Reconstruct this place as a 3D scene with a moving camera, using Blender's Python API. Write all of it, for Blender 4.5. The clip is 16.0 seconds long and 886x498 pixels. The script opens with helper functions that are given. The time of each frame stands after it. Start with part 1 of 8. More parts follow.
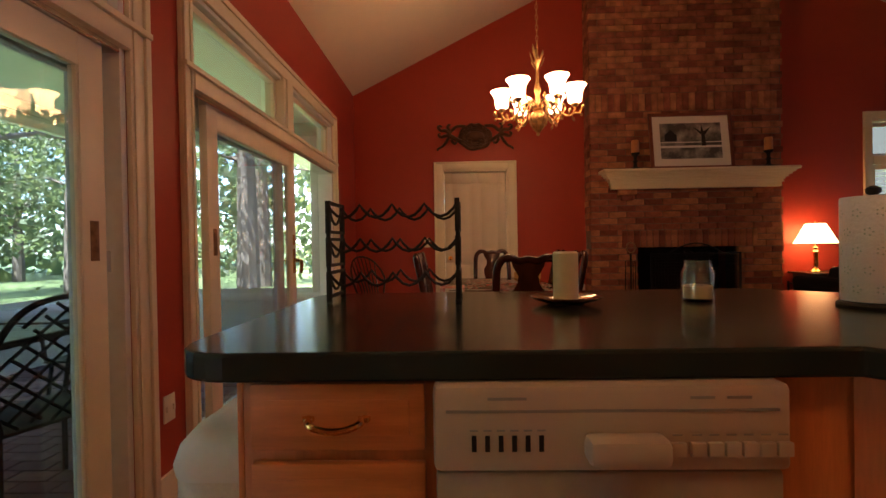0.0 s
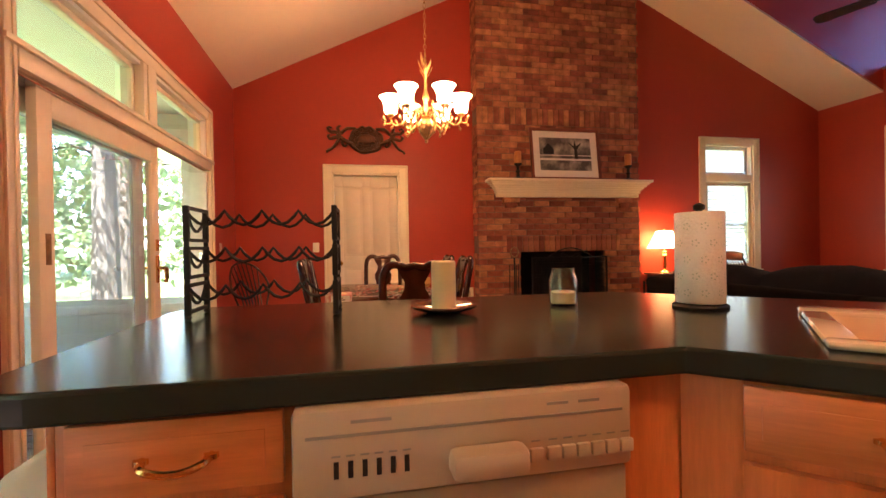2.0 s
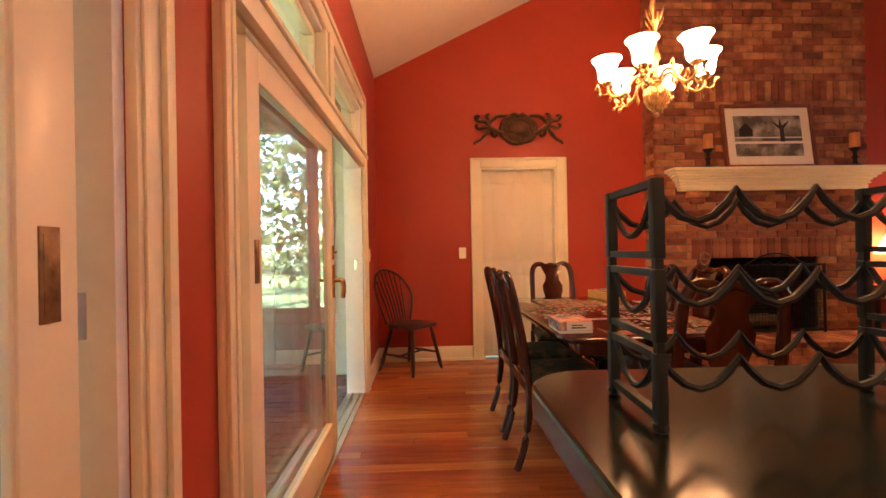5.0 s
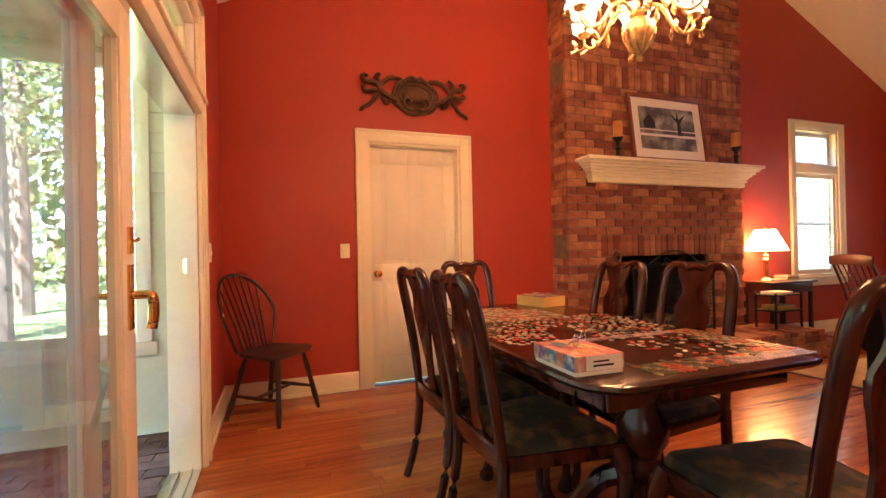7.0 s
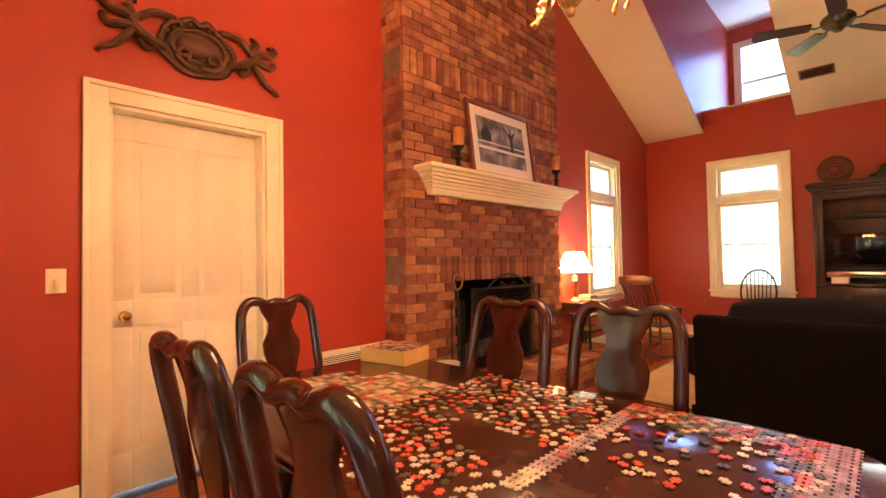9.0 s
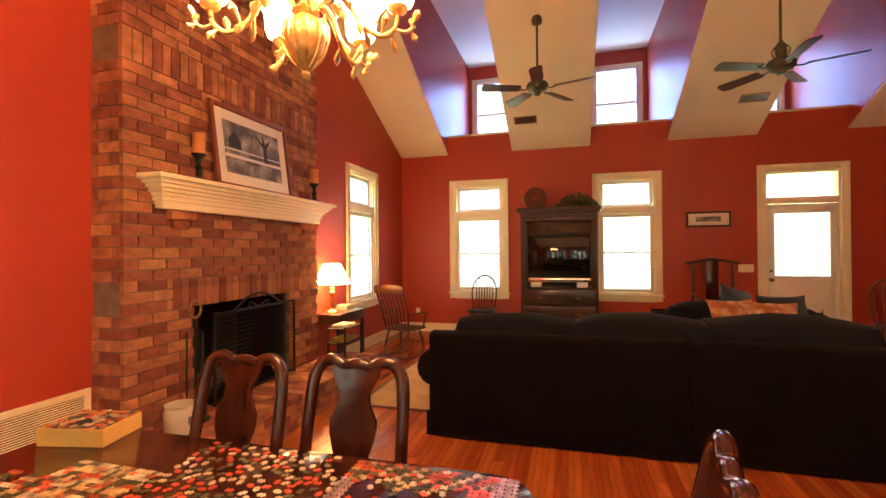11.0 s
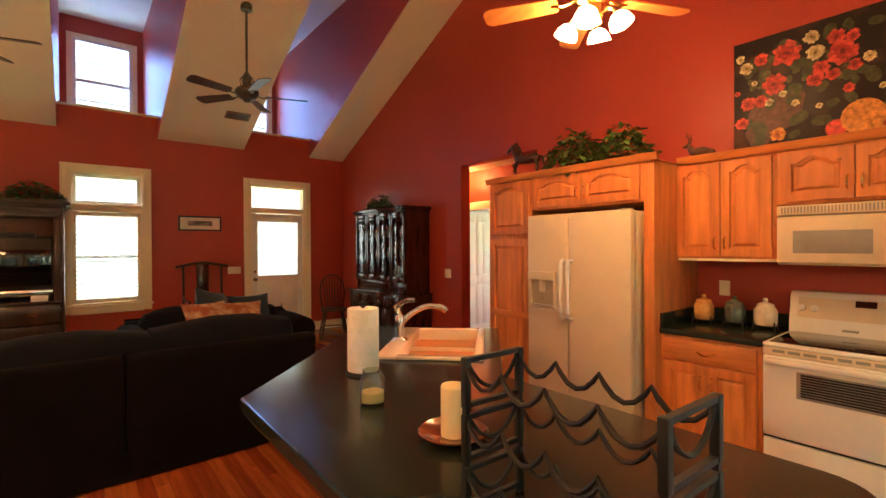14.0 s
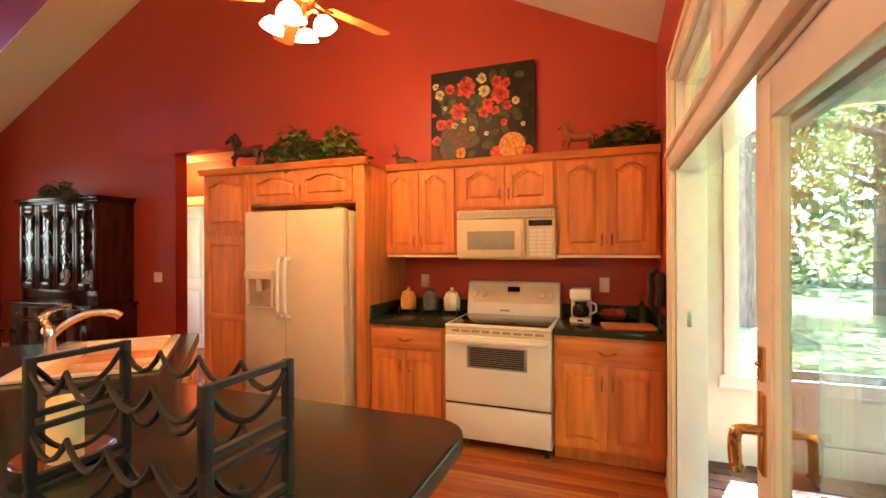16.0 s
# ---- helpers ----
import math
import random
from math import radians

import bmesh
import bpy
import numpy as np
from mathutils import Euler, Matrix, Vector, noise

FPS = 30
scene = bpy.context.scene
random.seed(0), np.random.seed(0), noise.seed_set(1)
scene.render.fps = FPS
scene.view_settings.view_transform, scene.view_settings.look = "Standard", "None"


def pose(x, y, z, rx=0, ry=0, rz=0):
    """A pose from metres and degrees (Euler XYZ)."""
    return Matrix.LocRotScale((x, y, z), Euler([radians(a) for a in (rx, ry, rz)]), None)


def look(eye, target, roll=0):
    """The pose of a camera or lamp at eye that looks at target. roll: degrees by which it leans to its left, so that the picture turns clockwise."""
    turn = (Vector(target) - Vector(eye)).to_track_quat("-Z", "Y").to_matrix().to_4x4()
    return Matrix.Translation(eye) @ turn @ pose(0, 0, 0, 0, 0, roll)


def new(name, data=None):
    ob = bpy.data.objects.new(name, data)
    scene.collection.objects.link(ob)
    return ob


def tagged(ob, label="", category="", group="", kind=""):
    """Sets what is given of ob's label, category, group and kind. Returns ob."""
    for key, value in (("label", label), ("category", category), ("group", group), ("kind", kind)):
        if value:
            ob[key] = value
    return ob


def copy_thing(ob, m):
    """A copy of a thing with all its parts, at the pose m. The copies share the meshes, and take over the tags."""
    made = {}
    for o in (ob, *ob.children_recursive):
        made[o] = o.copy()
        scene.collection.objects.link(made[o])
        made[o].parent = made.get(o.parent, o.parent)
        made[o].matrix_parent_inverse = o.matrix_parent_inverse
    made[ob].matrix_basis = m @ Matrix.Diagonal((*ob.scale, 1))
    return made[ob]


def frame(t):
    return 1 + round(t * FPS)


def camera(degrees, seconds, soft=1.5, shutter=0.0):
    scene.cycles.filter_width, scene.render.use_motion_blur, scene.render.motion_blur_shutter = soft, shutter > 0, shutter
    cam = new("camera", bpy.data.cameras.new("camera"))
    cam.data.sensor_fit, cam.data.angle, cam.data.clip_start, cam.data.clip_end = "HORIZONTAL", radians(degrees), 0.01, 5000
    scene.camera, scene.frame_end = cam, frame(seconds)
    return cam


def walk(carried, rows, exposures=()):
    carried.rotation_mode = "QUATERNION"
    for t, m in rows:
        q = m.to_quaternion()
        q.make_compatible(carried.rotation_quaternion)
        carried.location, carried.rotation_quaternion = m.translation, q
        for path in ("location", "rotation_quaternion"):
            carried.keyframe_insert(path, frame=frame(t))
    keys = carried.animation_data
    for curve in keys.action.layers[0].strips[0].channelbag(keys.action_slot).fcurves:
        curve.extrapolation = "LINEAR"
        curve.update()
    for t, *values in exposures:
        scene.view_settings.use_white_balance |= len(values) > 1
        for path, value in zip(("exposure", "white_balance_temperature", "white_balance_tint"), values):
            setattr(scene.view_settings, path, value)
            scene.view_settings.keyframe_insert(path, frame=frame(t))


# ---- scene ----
cam = camera(88.8, 16.0)
PATH = [
    (0, (0.203, 0.183, 1.1), (0.15, 2.183, 1.082), -1.0),
    (0.5, (0.24, 0.15, 1.107), (0.565, 2.124, 1.083), -1.1),
    (1, (0.25, 0.14, 1.108), (0.756, 2.074, 1.087), -1.2),
    (1.5, (0.252, 0.159, 1.107), (0.757, 2.094, 1.087), -1.2),
    (2, (0.257, 0.205, 1.118), (0.66, 2.163, 1.106), -1.0),
    (2.5, (0.186, 0.252, 1.119), (0.342, 2.246, 1.111), -0.9),
    (3, (0.032, 0.319, 1.124), (-0.004, 2.319, 1.12), -0.9),
    (3.2, (-0.041, 0.37, 1.123), (-0.116, 2.369, 1.129), -1.0),
    (5.3, (-0.541, 1.203, 1.162), (-0.392, 3.198, 1.169), -1.0),
    (5.5, (-0.553, 1.301, 1.146), (-0.34, 3.29, 1.155), -0.9),
    (6, (-0.579, 1.569, 1.143), (-0.246, 3.541, 1.147), -0.8),
    (6.5, (-0.644, 1.862, 1.121), (-0.159, 3.802, 1.134), -1.1),
    (7, (-0.647, 2.128, 1.109), (0.037, 4.007, 1.12), -1.2),
    (7.5, (-0.587, 2.389, 1.103), (0.293, 4.185, 1.117), -0.9),
    (8, (-0.499, 2.642, 1.111), (0.578, 4.328, 1.133), -1.3),
    (8.2, (-0.435, 2.748, 1.102), (0.714, 4.385, 1.142), -1.3),
    (10.3, (-0.353, 3.136, 1.374), (1.446, 4.01, 1.384), -0.5),
    (10.5, (-0.34, 3.06, 1.373), (1.502, 3.84, 1.384), -0.6),
    (11, (-0.327, 2.939, 1.415), (1.599, 3.478, 1.424), -0.5),
    (11.5, (-0.34, 2.822, 1.437), (1.641, 3.102, 1.443), -0.5),
    (12, (-0.351, 2.762, 1.467), (1.649, 2.739, 1.465), -0.4),
    (12.5, (-0.35, 2.68, 1.478), (1.621, 2.345, 1.477), -0.4),
    (13, (-0.372, 2.574, 1.484), (1.514, 1.909, 1.483), -0.5),
    (13.5, (-0.424, 2.501, 1.485), (1.318, 1.518, 1.479), -0.4),
    (14, (-0.488, 2.423, 1.482), (1.064, 1.162, 1.472), -0.3),
    (14.5, (-0.559, 2.357, 1.469), (0.763, 0.856, 1.461), -0.3),
    (15, (-0.635, 2.318, 1.458), (0.453, 0.64, 1.452), -0.2),
    (15.5, (-0.696, 2.295, 1.451), (0.17, 0.492, 1.445), -0.1),
    (16, (-0.724, 2.269, 1.434), (-0.021, 0.397, 1.435), -0.2),
]
EXPOSURES = [(0.0, 3.45, 5850, 14), (0.5, 3.78, 6000, 15), (1.0, 4.15, 6050, 15), (1.5, 4.60, 5950, 16), (3.0, 5.04, 5950, 18), (5.5, 5.06, 6350, 20), (6.5, 5.14, 6050, 20), (8.0, 5.52, 6200, 18), (10.5, 5.72, 6500, 14),
             (12.5, 5.10, 6500, 10), (13.5, 5.10, 6350, 8), (14.5, 5.30, 6100, 8), (15.5, 5.55, 6050, 8), (16.0, 5.55, 6150, 9)]
walk(cam, [(t, look(eye, target, roll)) for t, eye, target, roll in PATH], EXPOSURES)

# ---- world, sun, large lights ----
SUN_EL, SUN_AZ = radians(66), radians(-158)
world = bpy.data.worlds.new("sky")
scene.world = world
world.use_nodes = True
wn = world.node_tree.nodes
sky = wn.new("ShaderNodeTexSky")
sky.sky_type, sky.sun_disc, sky.sun_elevation, sky.sun_rotation = "NISHITA", False, SUN_EL, SUN_AZ
wn["Background"].inputs[1].default_value = 0.15
world.node_tree.links.new(sky.outputs[0], wn["Background"].inputs[0])
sun = new("sun", bpy.data.lights.new("sun", "SUN"))
sun.data.energy, sun.data.angle, sun.data.color = 5.0, radians(0.5), (1.0, 0.95, 0.85)
sun.matrix_world = look((-4, -10, 24), (0, 0, 0))


def area(name, at, to, w, h, power, color):
    """A rectangular lamp that stands in a window's opening for the sky outside."""
    ob = new(name, bpy.data.lights.new(name, "AREA"))
    ob.data.shape, ob.data.size, ob.data.size_y, ob.data.energy, ob.data.color = "RECTANGLE", w, h, power, color
    ob.matrix_world = look(at, to)
    return ob


def bulb(name, at, power, color, radius=0.03):
    ob = new(name, bpy.data.lights.new(name, "POINT"))
    ob.data.energy, ob.data.color, ob.data.shadow_soft_size = power, color, radius
    ob.location = at
    return ob


DAY = (0.95, 0.97, 0.95)
WARM = (1.0, 0.46, 0.13)
area("window_light_a", (7.5, 4.44, 1.5), (6, 4.44, 1.2), 0.8, 1.7, 0.34, DAY)
area("window_light_b", (7.5, 2.07, 1.5), (6, 2.07, 1.2), 0.8, 1.7, 0.34, DAY)
area("window_light_door", (7.5, -0.28, 1.8), (6, -0.28, 1.5), 0.7, 1.3, 0.25, DAY)
area("window_light_fireside", (5.7, 6.02, 1.5), (5.7, 5, 1.2), 0.8, 1.7, 0.13, DAY)
for y in (4.41, 2.04, -0.29):
    area("window_light_dormer", (9.25, y, 4.3), (7, y, 4.2), 0.75, 1.2, 1.45, (0.20, 0.38, 1.0))


# ---- materials ----
def mat(name, color, rough=0.5, metal=0.0, var=0.12, scale=6.0, bump=0.0, bscale=60.0, random_by="", spec=0.5, stretch=(1, 1, 1), rand=0.75,
        coat=0.0, sheen=0.0, trans=0.0, ior=1.45, fine=0.06, second=None, second_at=0.55, emit=None, emit_strength=0.0):
    """A principled surface with colour variation at two scales and a fine bump."""
    m = bpy.data.materials.new(name)
    m.use_nodes = True
    nt = m.node_tree
    n, l = nt.nodes, nt.links
    b = n["Principled BSDF"]
    tc = n.new("ShaderNodeTexCoord")
    mp = n.new("ShaderNodeMapping")
    mp.inputs["Scale"].default_value = stretch
    l.new(tc.outputs["Object"], mp.inputs[0])
    big = n.new("ShaderNodeTexNoise")
    big.inputs["Scale"].default_value, big.inputs["Detail"].default_value = scale, 5
    l.new(mp.outputs[0], big.inputs["Vector"])
    small = n.new("ShaderNodeTexNoise")
    small.inputs["Scale"].default_value, small.inputs["Detail"].default_value = scale * 9, 3
    l.new(mp.outputs[0], small.inputs["Vector"])
    ramp = n.new("ShaderNodeValToRGB")
    c = Vector(color)
    ramp.color_ramp.elements[0].position, ramp.color_ramp.elements[1].position = 0.3, 0.7
    lo, hi = c * (1 - var), c * (1 + var)
    if second:
        hi = Vector(second)
        ramp.color_ramp.elements[0].position, ramp.color_ramp.elements[1].position = second_at - 0.12, second_at + 0.12
    ramp.color_ramp.elements[0].color, ramp.color_ramp.elements[1].color = (*lo, 1), (*hi, 1)
    l.new(big.outputs["Fac"], ramp.inputs[0])
    hsv = n.new("ShaderNodeHueSaturation")
    l.new(ramp.outputs[0], hsv.inputs["Color"])
    add = n.new("ShaderNodeMath")
    add.operation = "MULTIPLY_ADD"
    l.new(small.outputs["Fac"], add.inputs[0])
    add.inputs[1].default_value, add.inputs[2].default_value = fine * 2, 1 - fine
    value = add.outputs[0]
    if random_by:
        if random_by == "object":
            r = n.new("ShaderNodeObjectInfo").outputs["Random"]
        else:
            r = n.new("ShaderNodeNewGeometry").outputs["Random Per Island"]
        mul = n.new("ShaderNodeMath")
        mul.operation = "MULTIPLY_ADD"
        l.new(r, mul.inputs[0])
        mul.inputs[1].default_value, mul.inputs[2].default_value = rand, 1 - rand * 0.5
        both = n.new("ShaderNodeMath")
        both.operation = "MULTIPLY"
        l.new(mul.outputs[0], both.inputs[0])
        l.new(value, both.inputs[1])
        value = both.outputs[0]
        hue = n.new("ShaderNodeMath")
        hue.operation = "MULTIPLY_ADD"
        l.new(r, hue.inputs[0])
        hue.inputs[1].default_value, hue.inputs[2].default_value = 0.04 * rand, 0.5 - 0.02 * rand
        l.new(hue.outputs[0], hsv.inputs["Hue"])
    l.new(value, hsv.inputs["Value"])
    l.new(hsv.outputs[0], b.inputs["Base Color"])
    rr = n.new("ShaderNodeMath")
    rr.operation = "MULTIPLY_ADD"
    l.new(big.outputs["Fac"], rr.inputs[0])
    rr.inputs[1].default_value, rr.inputs[2].default_value = 0.2 * rough, 0.9 * rough
    l.new(rr.outputs[0], b.inputs["Roughness"])
    b.inputs["Metallic"].default_value = metal
    b.inputs["Specular IOR Level"].default_value = spec
    b.inputs["Coat Weight"].default_value = coat
    b.inputs["Coat Roughness"].default_value = 0.08
    b.inputs["Sheen Weight"].default_value = sheen
    b.inputs["Transmission Weight"].default_value = trans
    b.inputs["IOR"].default_value = ior
    if bump:
        bt = n.new("ShaderNodeTexNoise")
        bt.inputs["Scale"].default_value, bt.inputs["Detail"].default_value = bscale, 4
        l.new(mp.outputs[0], bt.inputs["Vector"])
        bp = n.new("ShaderNodeBump")
        bp.inputs["Strength"].default_value, bp.inputs["Distance"].default_value = bump, 0.01
        l.new(bt.outputs["Fac"], bp.inputs["Height"])
        l.new(bp.outputs[0], b.inputs["Normal"])
    if emit:
        b.inputs["Emission Color"].default_value = (*emit, 1)
        b.inputs["Emission Strength"].default_value = emit_strength
    return m


RED = mat("red_wall_paint", (0.41, 0.054, 0.028), 0.42, var=0.05, scale=1.2, bump=0.12, bscale=260, spec=0.45, fine=0.03)
CEIL = mat("cream_ceiling_paint", (0.74, 0.66, 0.52), 0.8, var=0.03, scale=1.0, bump=0.08, bscale=220, fine=0.02)
TRIM = mat("cream_trim_paint", (0.84, 0.76, 0.56), 0.35, var=0.04, scale=3, fine=0.03)
DOORPAINT = mat("cream_door_paint", (0.80, 0.73, 0.58), 0.4, var=0.04, scale=3, fine=0.03)
PLANK = mat("red_oak_plank", (0.36, 0.095, 0.026), 0.26, var=0.25, scale=3.0, random_by="object", rand=0.5, stretch=(0.7, 9, 9), bump=0.05, bscale=30, fine=0.16, coat=0.25)
PLANKS = mat("red_oak_planks", (0.36, 0.095, 0.026), 0.26, var=0.25, scale=3.0, random_by="island", rand=0.5, stretch=(0.7, 9, 9), bump=0.05, bscale=30, fine=0.16, coat=0.25)
DARKGAP = mat("dark_joint", (0.03, 0.015, 0.01), 0.9)
OAK = mat("honey_oak", (0.62, 0.215, 0.055), 0.36, var=0.22, scale=2.5, stretch=(8, 8, 0.8), bump=0.06, bscale=26, fine=0.14, random_by="object", rand=0.16)
OAKH = mat("honey_oak_flat", (0.62, 0.215, 0.055), 0.36, var=0.22, scale=2.5, stretch=(0.8, 8, 8), bump=0.06, bscale=26, fine=0.14)
LAM = mat("dark_green_laminate", (0.020, 0.027, 0.022), 0.17, var=0.05, scale=3, fine=0.03, spec=0.3)
BRICK = mat("clinker_brick", (0.34, 0.128, 0.068), 0.85, var=0.4, scale=9, rand=0.85, random_by="object", bump=0.5, bscale=45, fine=0.2)
BRICKS = mat("clinker_bricks", (0.34, 0.128, 0.068), 0.85, var=0.4, scale=9, rand=0.85, random_by="island", bump=0.5, bscale=45, fine=0.2)
MORTAR = mat("grey_mortar", (0.21, 0.14, 0.10), 0.95, var=0.2, scale=14, bump=0.4, bscale=80)
SOOT = mat("sooty_firebrick", (0.012, 0.010, 0.009), 0.95, var=0.4, scale=8, bump=0.4)
MAHOG = mat("dark_mahogany", (0.040, 0.011, 0.007), 0.17, var=0.4, scale=3, stretch=(6, 6, 1), coat=0.3, fine=0.15, spec=0.35)
DARKWOOD = mat("dark_stained_wood", (0.040, 0.017, 0.010), 0.34, var=0.35, scale=3, stretch=(6, 6, 1), coat=0.2, fine=0.15)
WALNUT = mat("brown_carved_wood", (0.085, 0.034, 0.014), 0.45, var=0.4, scale=8, fine=0.15, bump=0.1)
IRON = mat("black_iron", (0.007, 0.007, 0.0065), 0.6, metal=0.0, var=0.3, scale=20)
BRASS = mat("polished_brass", (0.75, 0.47, 0.16), 0.2, metal=1.0, var=0.1, scale=20)
GILT = mat("antique_gilt", (0.50, 0.30, 0.12), 0.36, metal=0.75, var=0.45, scale=25, bump=0.2, bscale=90)
BRONZE = mat("antique_bronze", (0.26, 0.16, 0.08), 0.45, metal=0.7, var=0.4, scale=25, bump=0.2, bscale=90)
PEWTER = mat("dull_green_bronze", (0.10, 0.105, 0.075), 0.4, metal=0.7, var=0.3, scale=15)
CHROME = mat("brushed_chrome", (0.72, 0.70, 0.66), 0.14, metal=1.0, var=0.05, scale=20)
ENAMEL = mat("white_enamel", (0.80, 0.78, 0.72), 0.22, var=0.02, scale=4, coat=0.2, fine=0.02)
BISQUE = mat("bisque_plastic", (0.70, 0.58, 0.40), 0.34, var=0.03, scale=4, bump=0.03, bscale=300, fine=0.02)
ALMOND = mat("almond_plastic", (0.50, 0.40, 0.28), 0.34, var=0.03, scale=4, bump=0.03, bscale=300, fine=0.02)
# Darkened copy of the cream plastic: shade is put into its colour.
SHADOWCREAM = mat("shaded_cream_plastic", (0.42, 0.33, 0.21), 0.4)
GREYPLASTIC = mat("grey_plastic", (0.30, 0.28, 0.24), 0.4)
BLACKGLASS = mat("black_glass", (0.008, 0.008, 0.009), 0.06, spec=0.6)
BLACK = mat("black_plastic", (0.012, 0.012, 0.012), 0.4)
SIDING = mat("pale_green_siding", (0.60, 0.65, 0.57), 0.6, var=0.06, scale=4, bump=0.05, bscale=80)
WHITE = mat("white_paint", (0.80, 0.80, 0.76), 0.45, var=0.04, scale=3)
PAVER = mat("red_paver", (0.13, 0.075, 0.06), 0.85, var=0.35, scale=9, random_by="island", bump=0.4, bscale=50)
SAND = mat("paver_joint_sand", (0.24, 0.20, 0.15), 0.95, var=0.2, scale=20)
GRASS = mat("sunlit_lawn", (0.085, 0.115, 0.035), 0.9, var=0.4, scale=0.8, fine=0.3, bump=0.6, bscale=20)
BARK = mat("grey_bark", (0.13, 0.10, 0.075), 0.95, var=0.4, scale=5, stretch=(3, 3, 0.6), bump=0.8, bscale=18)
LEAF = mat("woodland_leaf", (0.095, 0.12, 0.045), 0.6, var=0.4, scale=3, random_by="island", trans=0.0)


def let_light_through(m, share, color):
    """Thin leaves: part of the light that strikes one side leaves by the other."""
    n, l = m.node_tree.nodes, m.node_tree.links
    back = n.new("ShaderNodeBsdfTranslucent")
    back.inputs[0].default_value = (*color, 1)
    mix = n.new("ShaderNodeMixShader")
    mix.inputs[0].default_value = share
    l.new(n["Principled BSDF"].outputs[0], mix.inputs[1])
    l.new(back.outputs[0], mix.inputs[2])
    l.new(mix.outputs[0], n["Material Output"].inputs[0])


let_light_through(LEAF, 0.45, (0.21, 0.25, 0.09))
IVY = mat("ivy_leaf", (0.06, 0.13, 0.026), 0.42, var=0.35, scale=9, random_by="island")
NAVY = mat("navy_upholstery", (0.0055, 0.005, 0.006), 0.95, var=0.25, scale=6, bump=0.5, bscale=340, sheen=0.02, spec=0.08)
NAVYC = mat("navy_cushion", (0.008, 0.009, 0.014), 0.95, var=0.25, scale=6, bump=0.5, bscale=340, sheen=0.05, spec=0.1)
BLUECUSH = mat("blue_velvet", (0.015, 0.032, 0.055), 0.8, var=0.3, scale=8, bump=0.3, bscale=200, sheen=0.3)
FLORAL = mat("floral_fabric", (0.42, 0.13, 0.06), 0.85, second=(0.62, 0.46, 0.26), scale=11, bump=0.2, bscale=200)
TAPESTRY = mat("tapestry_seat_fabric", (0.018, 0.022, 0.014), 0.85, second=(0.16, 0.085, 0.030), second_at=0.6, scale=13, bump=0.3, bscale=220, fine=0.2)
WAX = mat("ivory_wax", (0.82, 0.68, 0.36), 0.5, var=0.04, scale=8, fine=0.03)
ORANGEWAX = mat("orange_wax", (0.55, 0.22, 0.06), 0.5, var=0.15, scale=12)
PAPER = mat("white_paper", (0.82, 0.79, 0.72), 0.9, var=0.03, scale=20, bump=0.35, bscale=120)
PORCELAIN = mat("bisque_porcelain", (0.82, 0.66, 0.50), 0.14, var=0.02, scale=5, coat=0.4, fine=0.02)
COPPER = mat("brown_glazed_saucer", (0.17, 0.060, 0.030), 0.15, var=0.3, scale=9, coat=0.5)
GLASS = mat("clear_glass", (1, 1, 1), 0.02, var=0.0, trans=1.0, ior=1.45, fine=0.0)
RUG = mat("sand_rug", (0.50, 0.36, 0.18), 0.95, var=0.14, scale=5, bump=0.6, bscale=160)
TEALGLAZE = mat("teal_glaze", (0.10, 0.11, 0.09), 0.25, coat=0.4, var=0.3, scale=20)
CREAMGLAZE = mat("cream_glaze", (0.68, 0.60, 0.46), 0.25, coat=0.4, var=0.15, scale=20)
ORANGEGLAZE = mat("orange_glaze", (0.62, 0.29, 0.08), 0.25, coat=0.4, var=0.2, scale=20)


def pane_material(name, tint=(1, 1, 1), reflect=1.0):
    """Thin window glass: clear straight through, with a mirror's gloss that grows with the angle."""
    m = bpy.data.materials.new(name)
    m.use_nodes = True
    n, l = m.node_tree.nodes, m.node_tree.links
    n.remove(n["Principled BSDF"])
    out = n["Material Output"]
    clear = n.new("ShaderNodeBsdfTransparent")
    clear.inputs[0].default_value = (*tint, 1)
    gloss = n.new("ShaderNodeBsdfGlossy")
    gloss.inputs["Roughness"].default_value = 0.01
    facing = n.new("ShaderNodeLayerWeight")
    facing.inputs[0].default_value = 0.5
    rise = n.new("ShaderNodeMath")
    rise.operation = "POWER"
    rise.inputs[1].default_value = 5.0
    l.new(facing.outputs["Facing"], rise.inputs[0])
    schlick = n.new("ShaderNodeMath")
    schlick.operation = "MULTIPLY_ADD"
    schlick.inputs[1].default_value, schlick.inputs[2].default_value = 0.96, 0.04
    l.new(rise.outputs[0], schlick.inputs[0])
    gain = n.new("ShaderNodeMath")
    gain.operation = "MULTIPLY"
    gain.use_clamp = True
    gain.inputs[1].default_value = reflect
    l.new(schlick.outputs[0], gain.inputs[0])
    mix = n.new("ShaderNodeMixShader")
    l.new(gain.outputs[0], mix.inputs[0])
    l.new(clear.outputs[0], mix.inputs[1])
    l.new(gloss.outputs[0], mix.inputs[2])
    l.new(mix.outputs[0], out.inputs[0])
    return m


PANE = pane_material("window_glass", (0.93, 0.97, 0.95), 1.6)
JARGLASS = pane_material("jar_glass", (0.90, 0.92, 0.88), 1.8)
DOORPANE = pane_material("patio_door_glass", (0.70, 0.76, 0.80), 1.9)
CABINETPANE = pane_material("cabinet_glass", (0.93, 0.97, 0.95), 2.4)


